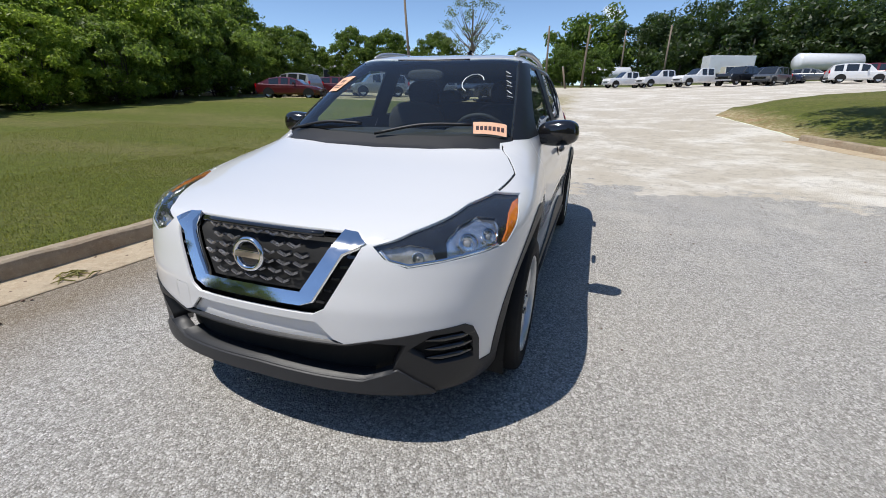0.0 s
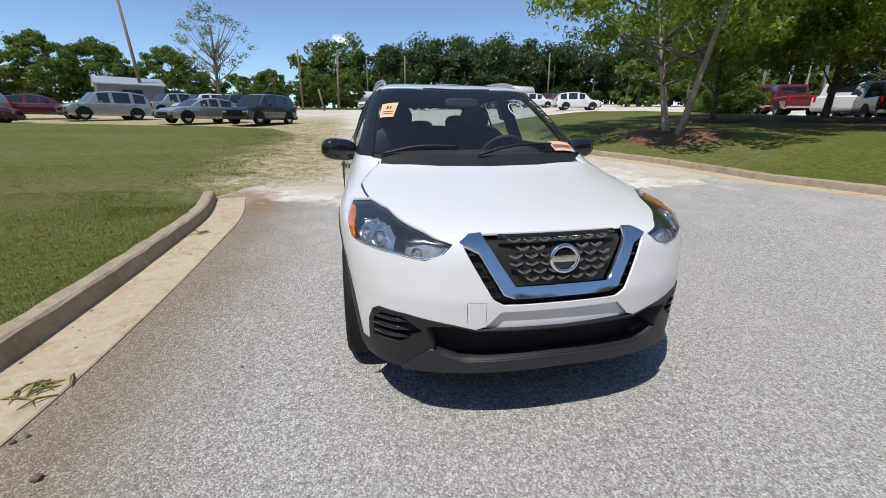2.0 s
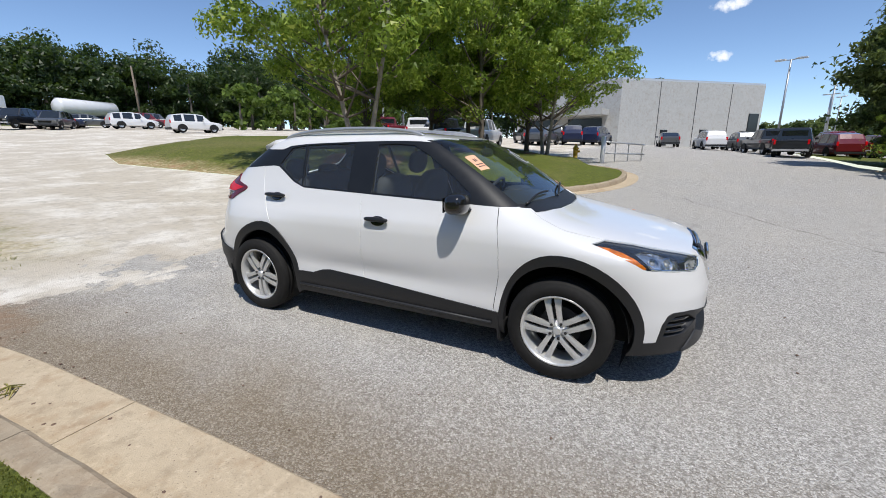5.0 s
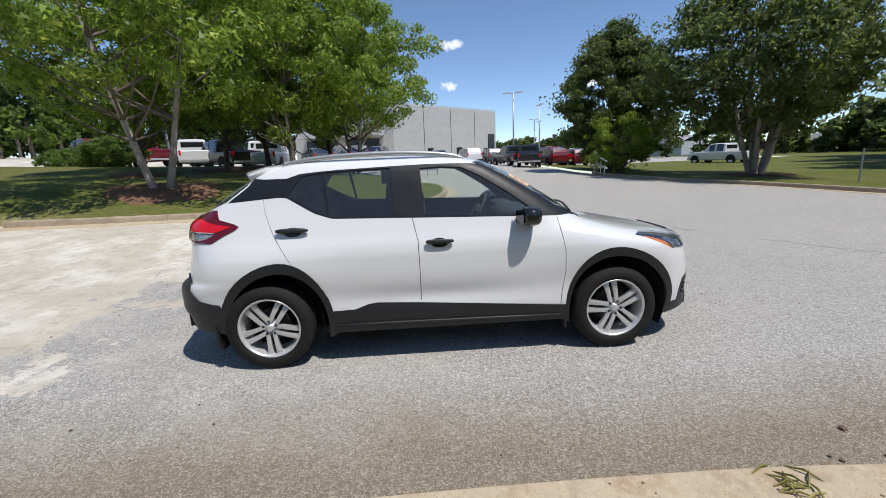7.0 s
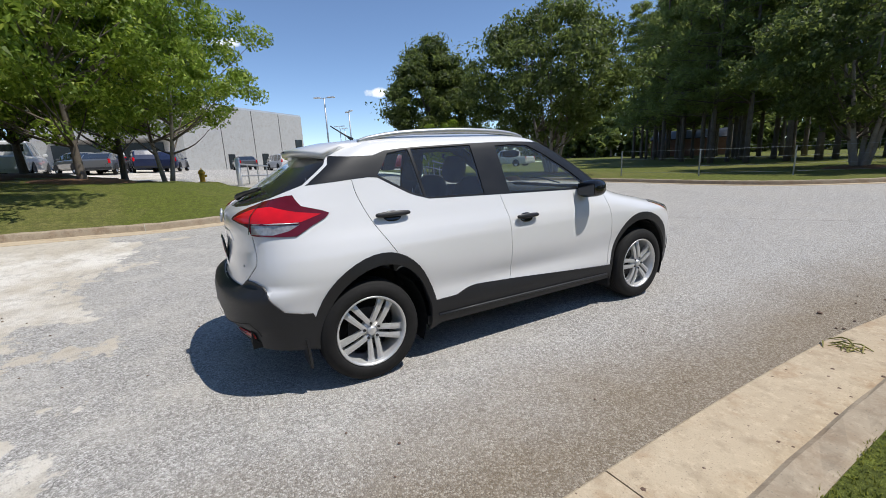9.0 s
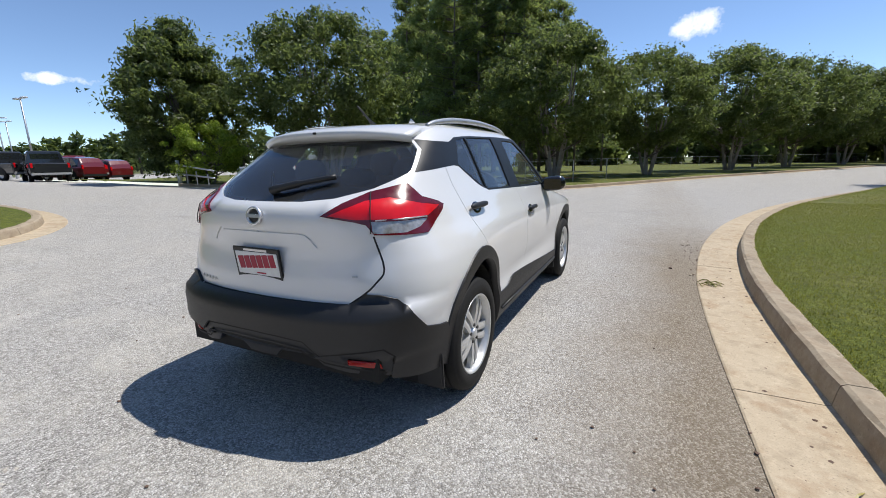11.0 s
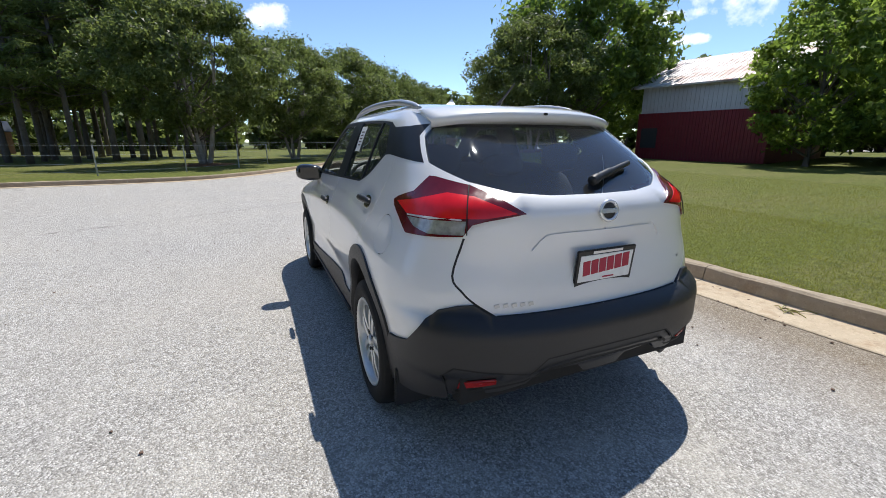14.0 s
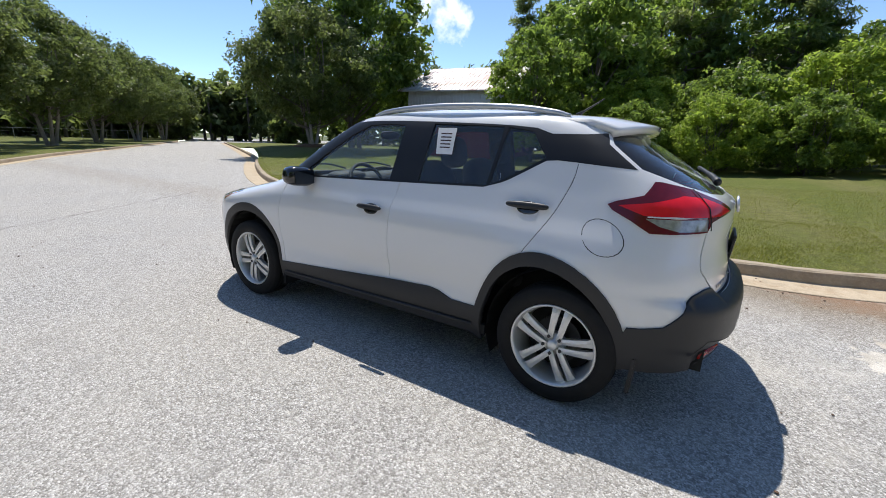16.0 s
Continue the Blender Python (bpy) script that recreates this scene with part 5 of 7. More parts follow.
def leaf_mat(name, lo, hi, glow=.35, through=(.19, .32, .035), rough=.45):
    """Leaves lit from above and through; each has its own green, with glints and dark gaps painted into it."""
    k = Mat(name, lo, rough, Specular_IOR_Level=.4)
    rnd = k.node("NewGeometry").outputs["Random Per Island"]
    at_ = lambda f: tuple(a + (b - a) * f for a, b in zip(lo, hi))
    c = k.ramp(rnd, (.0, tuple(v * .7 for v in lo)), (.45, at_(.28)), (.78, at_(.62)), (1.0, tuple(min(.6, v * 1.3) for v in hi)))
    c = k.mix(k.math("MULTIPLY", k.ramp(k.noise(.8, 2, .5), (.4, 0.0), (.7, 1.0)), .4), c, tuple(v * .7 for v in hi))
    k.col(c)
    tr = k.node("BsdfTranslucent", Color=k.mix(.5, c, through))
    out = [n for n in k.t.nodes if n.type == "OUTPUT_MATERIAL"][0]
    m = k.node("MixShader", Fac=glow)
    k.t.links.new(k.p.outputs[0], m.inputs[1])
    k.t.links.new(tr.outputs[0], m.inputs[2])
    k.t.links.new(m.outputs[0], out.inputs["Surface"])
    return k.m


LEAF_LIGHT = leaf_mat("light_green_leaf", (.100, .170, .018), (.430, .570, .090), .48, (.26, .38, .04))
LEAF_DARK = leaf_mat("dark_green_leaf", (.014, .030, .010), (.165, .215, .080), .58, (.34, .42, .10))
LEAF_MID = leaf_mat("green_leaf", (.026, .062, .011), (.240, .330, .070), .56, (.24, .36, .05))
LEAF_LIME = leaf_mat("yellow_green_leaf", (.120, .190, .022), (.440, .560, .095), .64, (.40, .54, .07))
LEAF_WOOD = leaf_mat("woodland_leaf", (.040, .085, .014), (.330, .430, .095), .64, (.34, .48, .07))
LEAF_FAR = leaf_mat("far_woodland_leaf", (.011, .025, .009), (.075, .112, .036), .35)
NEEDLE = leaf_mat("pine_needle", (.018, .036, .013), (.200, .250, .090), .64, (.50, .60, .16))
BARK = concrete_mat("grey_brown_bark", (.09, .075, .06), (.20, .175, .15))
PALEBARK = concrete_mat("pale_smooth_bark", (.24, .21, .18), (.42, .38, .33))


def leaves(rng, centres, radii, per, size, slim=.5, flat=.5, more=1.6, small=.76):
    """Pointed leaves scattered in soft clumps, turned every way, drooping at the tips."""
    out = []
    size *= small
    for c, r, n in zip(centres, radii, per):
        n = int(n * more)
        d = rng.normal(size=(n, 3))
        d *= np.minimum(1, 1.75 / np.linalg.norm(d, axis=1, keepdims=True))
        p = c + d * r * .54 * np.array([1, 1, .66])
        d /= np.linalg.norm(d, axis=1, keepdims=True)
        up = d * (1 - flat) + np.array([0, 0, flat]) + rng.normal(size=(n, 3)) * .45
        up /= np.linalg.norm(up, axis=1, keepdims=True)
        a = np.cross(up, rng.normal(size=(n, 3)))
        a /= np.maximum(np.linalg.norm(a, axis=1, keepdims=True), 1e-6)
        b = np.cross(up, a)
        s = size * rng.uniform(.6, 1.35, (n, 1))
        out.append(np.stack([p + a * s - up * s * .25, p - a * s * .9 + b * s * slim, p - a * s * .9 - b * s * slim], 1))
    return np.concatenate(out).reshape(-1, 3)


def broadleaf(name, seed, height, radius, base, trunk, clumps, per, size, leaf, bark, stems=1, shape=1.0, label="", skew=0.0, fill=.5):
    """A tree with stems, curved limbs and a crown of leaf clumps with gaps between."""
    rng = np.random.default_rng(seed)
    root = empty(name)
    tagged(root, label, "tree" if height > 3.2 else "bush")
    mid, half_ = (base + height) / 2, (height - base) / 2
    cs, rs = [], []
    while len(cs) < clumps * 1.6:
        d = rng.normal(size=3)
        d /= np.linalg.norm(d)
        k = rng.uniform(.35, 1) ** .45
        z = d[2] * k
        wide = (1 - max(0, z) ** 2 * .35) * (1 - .30 * shape * max(0, z)) * (1 + .12 * math.sin(3 * math.atan2(d[1], d[0]) + seed))
        c = np.array([d[0] * k * radius * wide + skew * (z + 1), d[1] * k * radius * wide, mid + z * half_])
        cs.append(c)
        rs.append(rng.uniform(.07, .155) * radius + .08)
    nper = (np.array(rs) ** 2 / np.mean(np.array(rs) ** 2) * per / 1.6).astype(int) + 6
    bm = bmesh.new()
    tops = []
    for s in range(stems):
        a = 2 * math.pi * s / max(stems, 1) + seed
        lean = (.16 + .10 * rng.random()) * radius if stems > 1 else .05 * radius
        off = trunk * .9 if stems > 1 else 0
        q = [np.array([math.cos(a) * off, math.sin(a) * off, -.15]), np.array([math.cos(a) * (off + lean * .35), math.sin(a) * (off + lean * .35), base * .6 + .2]),
             np.array([math.cos(a) * (off + lean), math.sin(a) * (off + lean), max(base + .5, mid * .8)]), np.array([math.cos(a) * lean * 1.3, math.sin(a) * lean * 1.3, height * .80])]
        line = flow(q, 5)
        tr = trunk / (1 if stems == 1 else 1.5)
        tube_into(bm, line, [tr * (1.25 if i == 0 else 1 - .82 * i / (len(line) - 1)) for i in range(len(line))], 9)
        tops.append(line)
    part("trunk", bm, bark, root, smooth=True)
    bl = bmesh.new()
    order = rng.permutation(len(cs))[: min(len(cs), 34)]
    for i in order:
        line = tops[i % stems]
        t = np.clip((cs[i][2] - base * .9) / (height - base) * .75, .12, .85)
        s0 = np.array(line[int((.25 + .70 * t) * (len(line) - 1))])
        m = (s0 + cs[i]) / 2 + np.array([0, 0, -.06 * radius])
        tube_into(bl, flow([s0, m, cs[i]], 3), [trunk * .30, trunk * .24, trunk * .18, trunk * .14, trunk * .10, trunk * .06, trunk * .03], 5, False)
    part("branch_work", bl, BARK, root, smooth=True)
    cs, rs, nper = list(cs), list(rs), list(nper)
    for i in range(int(clumps * fill)):
        j = int(rng.integers(len(cs)))
        cs.append(cs[j] + rng.normal(size=3) * np.array([.10, .10, .05]) * radius)
        rs.append(rs[j] * 1.6)
        nper.append(int(per * .22) + 3)
    quads_object("crown", leaves(rng, cs, rs, nper, size, flat=.18), leaf, root, True)
    return root


def pine(name, seed, height, radius, base, trunk, tiers, per):
    """A pine: bare straight trunk, tiers of boughs with tufts of long needles."""
    rng = np.random.default_rng(seed)
    root = empty(name)
    tagged(root, "tall dark pine with a bare straight trunk", "tree")
    line = flow([(0, 0, -.2), (rng.normal() * .1, rng.normal() * .1, height * .5), (rng.normal() * .15, rng.normal() * .15, height)], 6)
    part("trunk", tube(line, [trunk * (1.2 if i == 0 else 1 - .9 * i / (len(line) - 1)) for i in range(len(line))], 8), BARK, root, smooth=True)
    cs, rs = [], []
    bl = bmesh.new()
    for t in range(tiers):
        z = base + (height - base) * (t + .5) / tiers
        reach = radius * (1 - .78 * (t / tiers) ** 1.3) * rng.uniform(.8, 1.1)
        for j in range(5):
            a = rng.uniform(0, 2 * math.pi)
            tip = np.array([math.cos(a) * reach, math.sin(a) * reach, z + reach * .12 + rng.normal() * .2])
            tube_into(bl, [(0, 0, z - .2), tuple(tip * .55 + np.array([0, 0, z - .1]) * .45), tuple(tip)], [.05, .035, .012], 4, False)
            for k in (.45, .75, 1.0):
                cs.append(np.array([tip[0] * k, tip[1] * k, z + (tip[2] - z) * k + .1]))
                rs.append(rng.uniform(.35, .60))
    tagged(part("branch_work", bl, BARK, root), kind="stuff")
    quads_object("crown", leaves(rng, cs, rs, [per] * len(cs), .36, .14, .2), NEEDLE, root, True)
    return root


def stand(x, y):
    """Ground height for things that stand on lawn or lot."""
    z = float(rise(x, y))
    for poly in (LAWN_NEAR, LAWN_ISLAND, LAWN_FAR):
        if inside(poly, [(x, y)])[0]:
            return z + float(lawn_height(np.array([x]), np.array([y]))[0])
    return z


def put(proto, spots, group=""):
    """Sets a first tree at the first spot and copies of it at the rest: (x, y, turn, scale)."""
    if group:
        tagged(proto, group=group)
    for i, (x, y, turn, k) in enumerate(spots):
        m = Matrix.Translation((x, y, stand(x, y))) @ Matrix.Rotation(radians(turn), 4, "Z") @ Matrix.Scale(k, 4)
        if i == 0:
            first = m
        else:
            o = copy_thing(proto, m)
            o.scale = (k, k, k)
    proto.matrix_world = first


# the island's light green maples
maple = broadleaf("maple_tree", 11, 9.6, 4.4, 1.95, .17, 96, 165, .118, LEAF_LIGHT, PALEBARK, 2, .6, "light green maple with a pale forked trunk on the lawn", fill=.15)
put(maple, [(-8.6, -7.45, 20, 1.0), (-17.1, -3.2, 130, .92)], "island maples")
maple2 = broadleaf("maple_tree", 23, 9.0, 4.1, 1.5, .15, 96, 160, .118, LEAF_LIGHT, BARK, 1, .5, "light green maple in leaf on the tree island", fill=.15)
put(maple2, [(-14.6, -5.4, 0, 1.0), (-18.6, -7.8, 80, 1.05), (-16.0, -8.8, 200, .95), (-20.2, -5.0, 290, 1.0), (-12.9, -10.5, 150, .85)], "island maples")
# dark trees round the gate and across the road
holly = broadleaf("holly_tree", 5, 8.8, 3.4, .2, .2, 170, 170, .145, LEAF_DARK, BARK, 1, 1.5, "dense dark conical tree with foliage to the ground", fill=1.1)
put(holly, [(-21.8, 11.7, 0, .98)])
elm = broadleaf("elm_tree", 8, 9.2, 4.4, 1.7, .20, 165, 145, .135, LEAF_DARK, PALEBARK, 5, .7, "dark green tree with several pale stems on the lawn", fill=.75)
put(elm, [(-13.9, 14.6, 0, .95), (-3.6, 22.4, 75, .94), (1.4, 28.2, 150, .87), (7.0, 36.1, 30, 1.0), (12.6, 45.0, 210, 1.03), (19.0, 53.5, 100, 1.04), (26.0, 63.0, 0, 1.0)], "roadside elms")
lawn_elm = broadleaf("elm_tree", 31, 8.6, 4.4, 1.5, .19, 160, 145, .135, LEAF_DARK, PALEBARK, 3, .7, "dark green broad tree standing on the mown lawn")
put(lawn_elm, [(14.9, 19.2, 0, .90)], "lawn elms")
lime = broadleaf("lime_bush", 3, 3.4, 1.9, .1, .08, 60, 150, .085, LEAF_LIME, BARK, 3, .2, "yellow-green bush beside the gate")
put(lime, [(-18.5, 10.7, 0, .95)])
# pines
pine_a = pine("pine_tree", 2, 18.0, 3.3, 4.0, .19, 15, 25)
pine_b = pine("pine_tree", 9, 15.5, 3.1, 3.2, .17, 14, 25)
rngp = np.random.default_rng(77)
spots = []
for i in range(8):
    for j in range(6):
        u, v = (i + rngp.uniform(-.3, .3)) / 7, (j + rngp.uniform(-.3, .3)) / 5
        spots.append((-12.5 + 6.5 * v - 21 * u, 28.0 + 7.0 * v + 21 * u, rngp.uniform(0, 360), rngp.uniform(.85, 1.1)))
rngp.shuffle(spots)
spots += [(-4.9, 37.5, 40, .62), (-2.4, 36.7, 130, .55), (-7.5, 38, 210, .7)]
put(pine_a, [tuple(q) for q in spots[::2]], "pine grove")
put(pine_b, [tuple(q) for q in spots[1::2]], "pine grove")
# the thicket along the lawn's far side
thick = broadleaf("thicket_bush", 14, 5.4, 3.2, .05, .09, 110, 105, .155, LEAF_WOOD, BARK, 4, .1, "dense green thicket bush at the lawn's edge")
put(thick, [(21.6, 2.2, 0, .62), (22.2, -5.2, 90, .66), (25.4, -2.0, 200, 1.0), (26.0, -11.0, 160, 1.05), (23.4, -13.6, 30, .75), (26.5, -19.0, 200, 1.15), (27.5, -24.0, 30, 1.2), (28.8, -29, 260, 1.0)], "thicket")
thick2 = broadleaf("thicket_bush", 19, 6.4, 3.4, .05, .10, 120, 105, .155, LEAF_LIME, BARK, 4, .1, "bright green thicket bush at the lawn's edge")
put(thick2, [(21.4, -1.6, 0, .60), (22.8, -9.4, 70, .68), (25.8, -6.6, 120, .98), (26.2, 2.6, 210, .85), (26.6, -15.6, 45, 1.1), (30.5, -22.5, 45, 1.05)], "thicket")
wood = broadleaf("woodland_tree", 41, 13.5, 5.2, 1.2, .28, 150, 50, .27, LEAF_MID, BARK, 1, .8, "tall dark woodland tree beside the barn and thicket")
put(wood, [(20.6, 21.6, 0, 1.12), (30.5, -19.5, 60, .9), (32.0, -25.0, 160, .85), (32.5, -31, 20, .7), (35.5, -2.5, 0, 1.0), (35, 9.5, 70, 1.05), (37, -11.5, 140, .85), (37.5, -19, 210, 1.0), (43, -5, 10, .85), (41, -27, 300, 1.1), (48, -35, 80, 1.15), (43, 5, 190, 1.2), (29.5, 29.5, 33, 1.1), (40, 10.5, 250, 1.1), (50, -44, 20, 1.2)], "woodland edge")
wood2 = broadleaf("woodland_tree", 47, 12.0, 4.8, .8, .25, 140, 50, .27, LEAF_WOOD, BARK, 1, .5, "tall green woodland tree behind the thicket")
put(wood2, [(22.8, 8.2, 200, .66), (28.0, 6.0, 20, .95), (34.5, 3.2, 0, 1.0), (36.5, -7.5, 90, .72), (35, -15.5, 180, .95), (38, 14.5, 45, .92), (33.5, 17.4, 75, .42), (46, -31, 130, 1.1), (56, -50, 130, 1.1)], "woodland edge")
pine_c = pine("pine_tree", 21, 15.0, 3.0, 2.0, .18, 13, 30)
put(pine_c, [(32.0, 1.0, 0, 1.0), (32.5, -5, 120, .95), (32, -12.5, 60, .9), (34.5, 14.2, 200, .9)], "thicket pines")

# trees round the gravel lot
lot_tree = broadleaf("lot_tree", 53, 9.0, 5.0, .7, .22, 110, 120, .23, LEAF_MID, BARK, 1, .3, "round green tree behind the gravel lot")
put(lot_tree, [(27, -53, 0, .78), (20.5, -55, 80, .74), (28.6, -33.0, 160, .62), (31.0, -50.6, 160, .80), (10.5, -61, 200, .55), (38, -47, 20, .80), (5.0, -70, 120, .62), (0.5, -66, 240, .55)], "lot trees")
dead = broadleaf("dead_tree", 61, 12.5, 4.6, 4.2, .30, 48, 26, .16, LEAF_DARK, BARK, 1, .8, "half-dead tree with bare grey branches")
put(dead, [(14.3, -49.7, 0, .86)])


def woods(name, seed, rows, label, size, per_big, per_small, leaf):
    """Far woodland: many crowns and stems in one mass. rows: (from, to, how many, height)."""
    rng = np.random.default_rng(seed)
    cs, rs, per = [], [], []
    bm = bmesh.new()
    for (x0, y0), (x1, y1), n, h in rows:
        for i in range(n):
            t = (i + rng.uniform(-.4, .4)) / n
            x, y = x0 + (x1 - x0) * t + rng.normal() * 2.0, y0 + (y1 - y0) * t + rng.normal() * 2.0
            z, hh = float(rise(x, y)), h * rng.uniform(.78, 1.15)
            rad = hh * rng.uniform(.26, .36)
            tube_into(bm, [(x, y, z), (x, y, z + hh * .7)], [.25, .1], 5, False)
            for k in range(10):
                u = rng.uniform(.12, 1)
                a = rng.uniform(0, 2 * math.pi)
                w = rad * math.sqrt(max(.05, 1 - (u - .45) ** 2 * 2.6)) * rng.uniform(.3, 1)
                cs.append(np.array([x + math.cos(a) * w, y + math.sin(a) * w, z + hh * u]))
                rs.append(rad * rng.uniform(.40, .65))
                per.append(per_big if hh > 6 else per_small)
    root = empty(name)
    tagged(root, label, "woods", kind="stuff")
    part("stems", bm, BARK, root)
    quads_object("crowns", leaves(rng, cs, rs, per, size, .55, .3, 1.0, 1.0), leaf, root, True)


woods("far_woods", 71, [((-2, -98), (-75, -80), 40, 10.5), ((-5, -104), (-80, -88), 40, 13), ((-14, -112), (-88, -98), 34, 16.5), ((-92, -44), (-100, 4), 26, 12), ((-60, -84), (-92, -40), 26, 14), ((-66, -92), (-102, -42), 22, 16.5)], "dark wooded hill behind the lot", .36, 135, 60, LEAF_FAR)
woods("far_woods", 72, [((10, -100), (-4, -98), 9, 13), ((24, -78), (8, -100), 12, 5), ((-34, -47), (-58, -42), 12, 6)], "bright line of distant trees", .40, 90, 50, LEAF_MID)
woods("far_woods", 73, [((34, 50), (50, 40), 14, 4.5), ((66, -26), (66, 56), 64, 7), ((64, -20), (62, 50), 40, 12), ((30, 76), (12, 84), 10, 10), ((44, 60), (30, 80), 12, 11), ((52, 36), (46, 60), 12, 13), ((14, 70), (50, 66), 26, 9), ((36, 76), (-70, 62), 90, 4.5), ((34, 78), (-10, 80), 20, 8), ((-10, 80), (-62, 66), 26, 8), ((-4, 88), (-70, 76), 24, 11), ((-95, 34), (-70, 70), 20, 8), ((-190, 10), (-130, 90), 60, 7), ((-200, -10), (-140, 80), 40, 8)], "distant trees across the road", .62, 30, 20, LEAF_DARK)

# clipped bushes on the island
clip_bush = broadleaf("clipped_bush", 81, 1.5, 1.35, .0, .05, 60, 70, .09, LEAF_MID, BARK, 3, .0, "low rounded clipped green bush on the lawn")
put(clip_bush, [(-18.6, -15.2, 0, 1.05), (-20.0, -17.0, 60, .95), (-21.2, -18.8, 140, .9), (-22.6, -20.4, 200, .85), (-23.8, -22.2, 20, .8)], "clipped bushes")


# bark mulch under the island's trees
MULCH = concrete_mat("red_brown_mulch", (.10, .050, .028), (.22, .125, .075))


def mulch_bed(x, y, r, seed):
    rng = np.random.default_rng(seed)
    bm = bmesh.new()
    mid = bm.verts.new((x, y, stand(x, y) + .10))
    rings = []
    wob_ = rng.uniform(.82, 1.15, 22)
    for k, h in ((.5, .085), (.85, .05), (1.0, -.03)):
        rings.append([bm.verts.new((x + r * k * w * math.cos(a), y + r * k * w * math.sin(a), stand(x + r * k * w * math.cos(a), y + r * k * w * math.sin(a)) + h + rng.uniform(-.015, .015) * (h > 0)))
                      for w, a in zip(wob_, np.linspace(0, 2 * math.pi, 23))])
    for i in range(22):
        j = (i + 1) % 22
        bm.faces.new((mid, rings[0][i], rings[0][j]))
        for p, q in zip(rings, rings[1:]):
            bm.faces.new((p[i], q[i], q[j], p[j]))
    tagged(part("mulch_bed", bm, MULCH, None, smooth=True), "ring of red-brown bark mulch round a tree", "mulch bed", "mulch beds")


for i, (x, y, r) in enumerate(((-8.6, -7.45, 1.5), (-17.1, -3.2, 1.2), (-14.6, -5.4, 1.4), (-18.6, -7.8, 1.5), (-16.0, -8.8, 1.4), (-12.9, -10.5, 1.3), (-13.9, 14.6, 1.4), (-3.6, 22.4, 1.4), (14.9, 19.2, 1.3))):
    mulch_bed(x, y, r, i)


# mown grass blades near the walk, thinning out over the clay where the kerb ends
def blades(name, p, low, high, mat, label, seed):
    rng = np.random.default_rng(seed)
    z = rise(p[:, 0], p[:, 1]) + lawn_height(p[:, 0], p[:, 1]) * inside(LAWN_NEAR, p) - .01
    h = rng.uniform(low, high, len(p))
    a = rng.uniform(0, 2 * math.pi, len(p))
    w = rng.uniform(.004, .008, len(p))
    b = np.c_[p, z]
    d = np.c_[np.cos(a) * w, np.sin(a) * w, np.zeros(len(p))]
    tip = b + np.c_[rng.normal(size=(len(p), 2)) * low * .9, h]
    tagged(quads_object(name, np.stack([b - d, b + d, tip], 1), mat, tris=True), label, "grass", kind="stuff")


DRYBLADE = leaf_mat("dry_grass_blade", (.18, .17, .055), (.34, .30, .12), .5)
BLADE = leaf_mat("grass_blade", (.110, .130, .022), (.270, .290, .065), .62, (.40, .40, .08))
rngb = np.random.default_rng(99)
fringe = np.array(near_back)[rngb.integers(0, 75, 9000)]
p = fringe + np.stack([np.abs(rngb.normal(size=9000)) * .08, rngb.uniform(-.25, .25, 9000)], 1)
blades("lawn_grass", p[inside(LAWN_NEAR, p)], .015, .035, BLADE, "grass blades leaning over the kerb", 5)
p = np.stack([rngb.uniform(2.7, 6.5, 125000), rngb.uniform(-4.0, 9.5, 125000)], 1)
blades("lawn_grass", p[inside(LAWN_NEAR, p)], .012, .034, BLADE, "short mown grass blades beside the kerb", 7)
p = np.stack([rngb.uniform(6.0, 14.0, 62000), rngb.uniform(-7.0, 16.0, 62000)], 1)
blades("lawn_grass", p[inside(LAWN_NEAR, p)], .022, .050, BLADE, "mown grass blades out on the lawn", 8)
clumps_ = np.stack([3.1 + rngb.normal(size=420) * .8 + rngb.uniform(-.9, .6, 420), rngb.uniform(-17, -4.4, 420)], 1)
p = np.repeat(clumps_, 24, 0) + rngb.normal(size=(420 * 24, 2)) * rngb.uniform(.04, .16, (420, 1)).repeat(24, 0)
p = p[((p[:, 0] > 2.35) | (p[:, 1] < -4.6)) ]
blades("edge_grass", p, .02, .055, DRYBLADE, "ragged grass tufts creeping over the clay edge", 6)

# ---- parked vehicles ----
CARGLASS = plain("dark_car_glass", (.02, .024, .028), .06, var=.05, Coat_Weight=1.0)
PAINTS = {}


def car_paint(name, base, metal=0.0):
    if name not in PAINTS:
        PAINTS[name] = plain("paint_" + name, base, .3, metal, var=.03, scale=2, Coat_Weight=1.0)
    return PAINTS[name]


WHITE_P = car_paint("white", (.72, .72, .72))
SILVER_P = car_paint("silver", (.42, .43, .44), .5)
GREY_P = car_paint("grey", (.13, .135, .14), .4)
BLACK_P = car_paint("black", (.015, .016, .018))
RED_P = car_paint("red", (.14, .008, .012))
MAROON_P = car_paint("maroon", (.10, .008, .014))
NAVY_P = car_paint("navy", (.015, .022, .06))
CREAM_P = car_paint("cream", (.62, .58, .48))

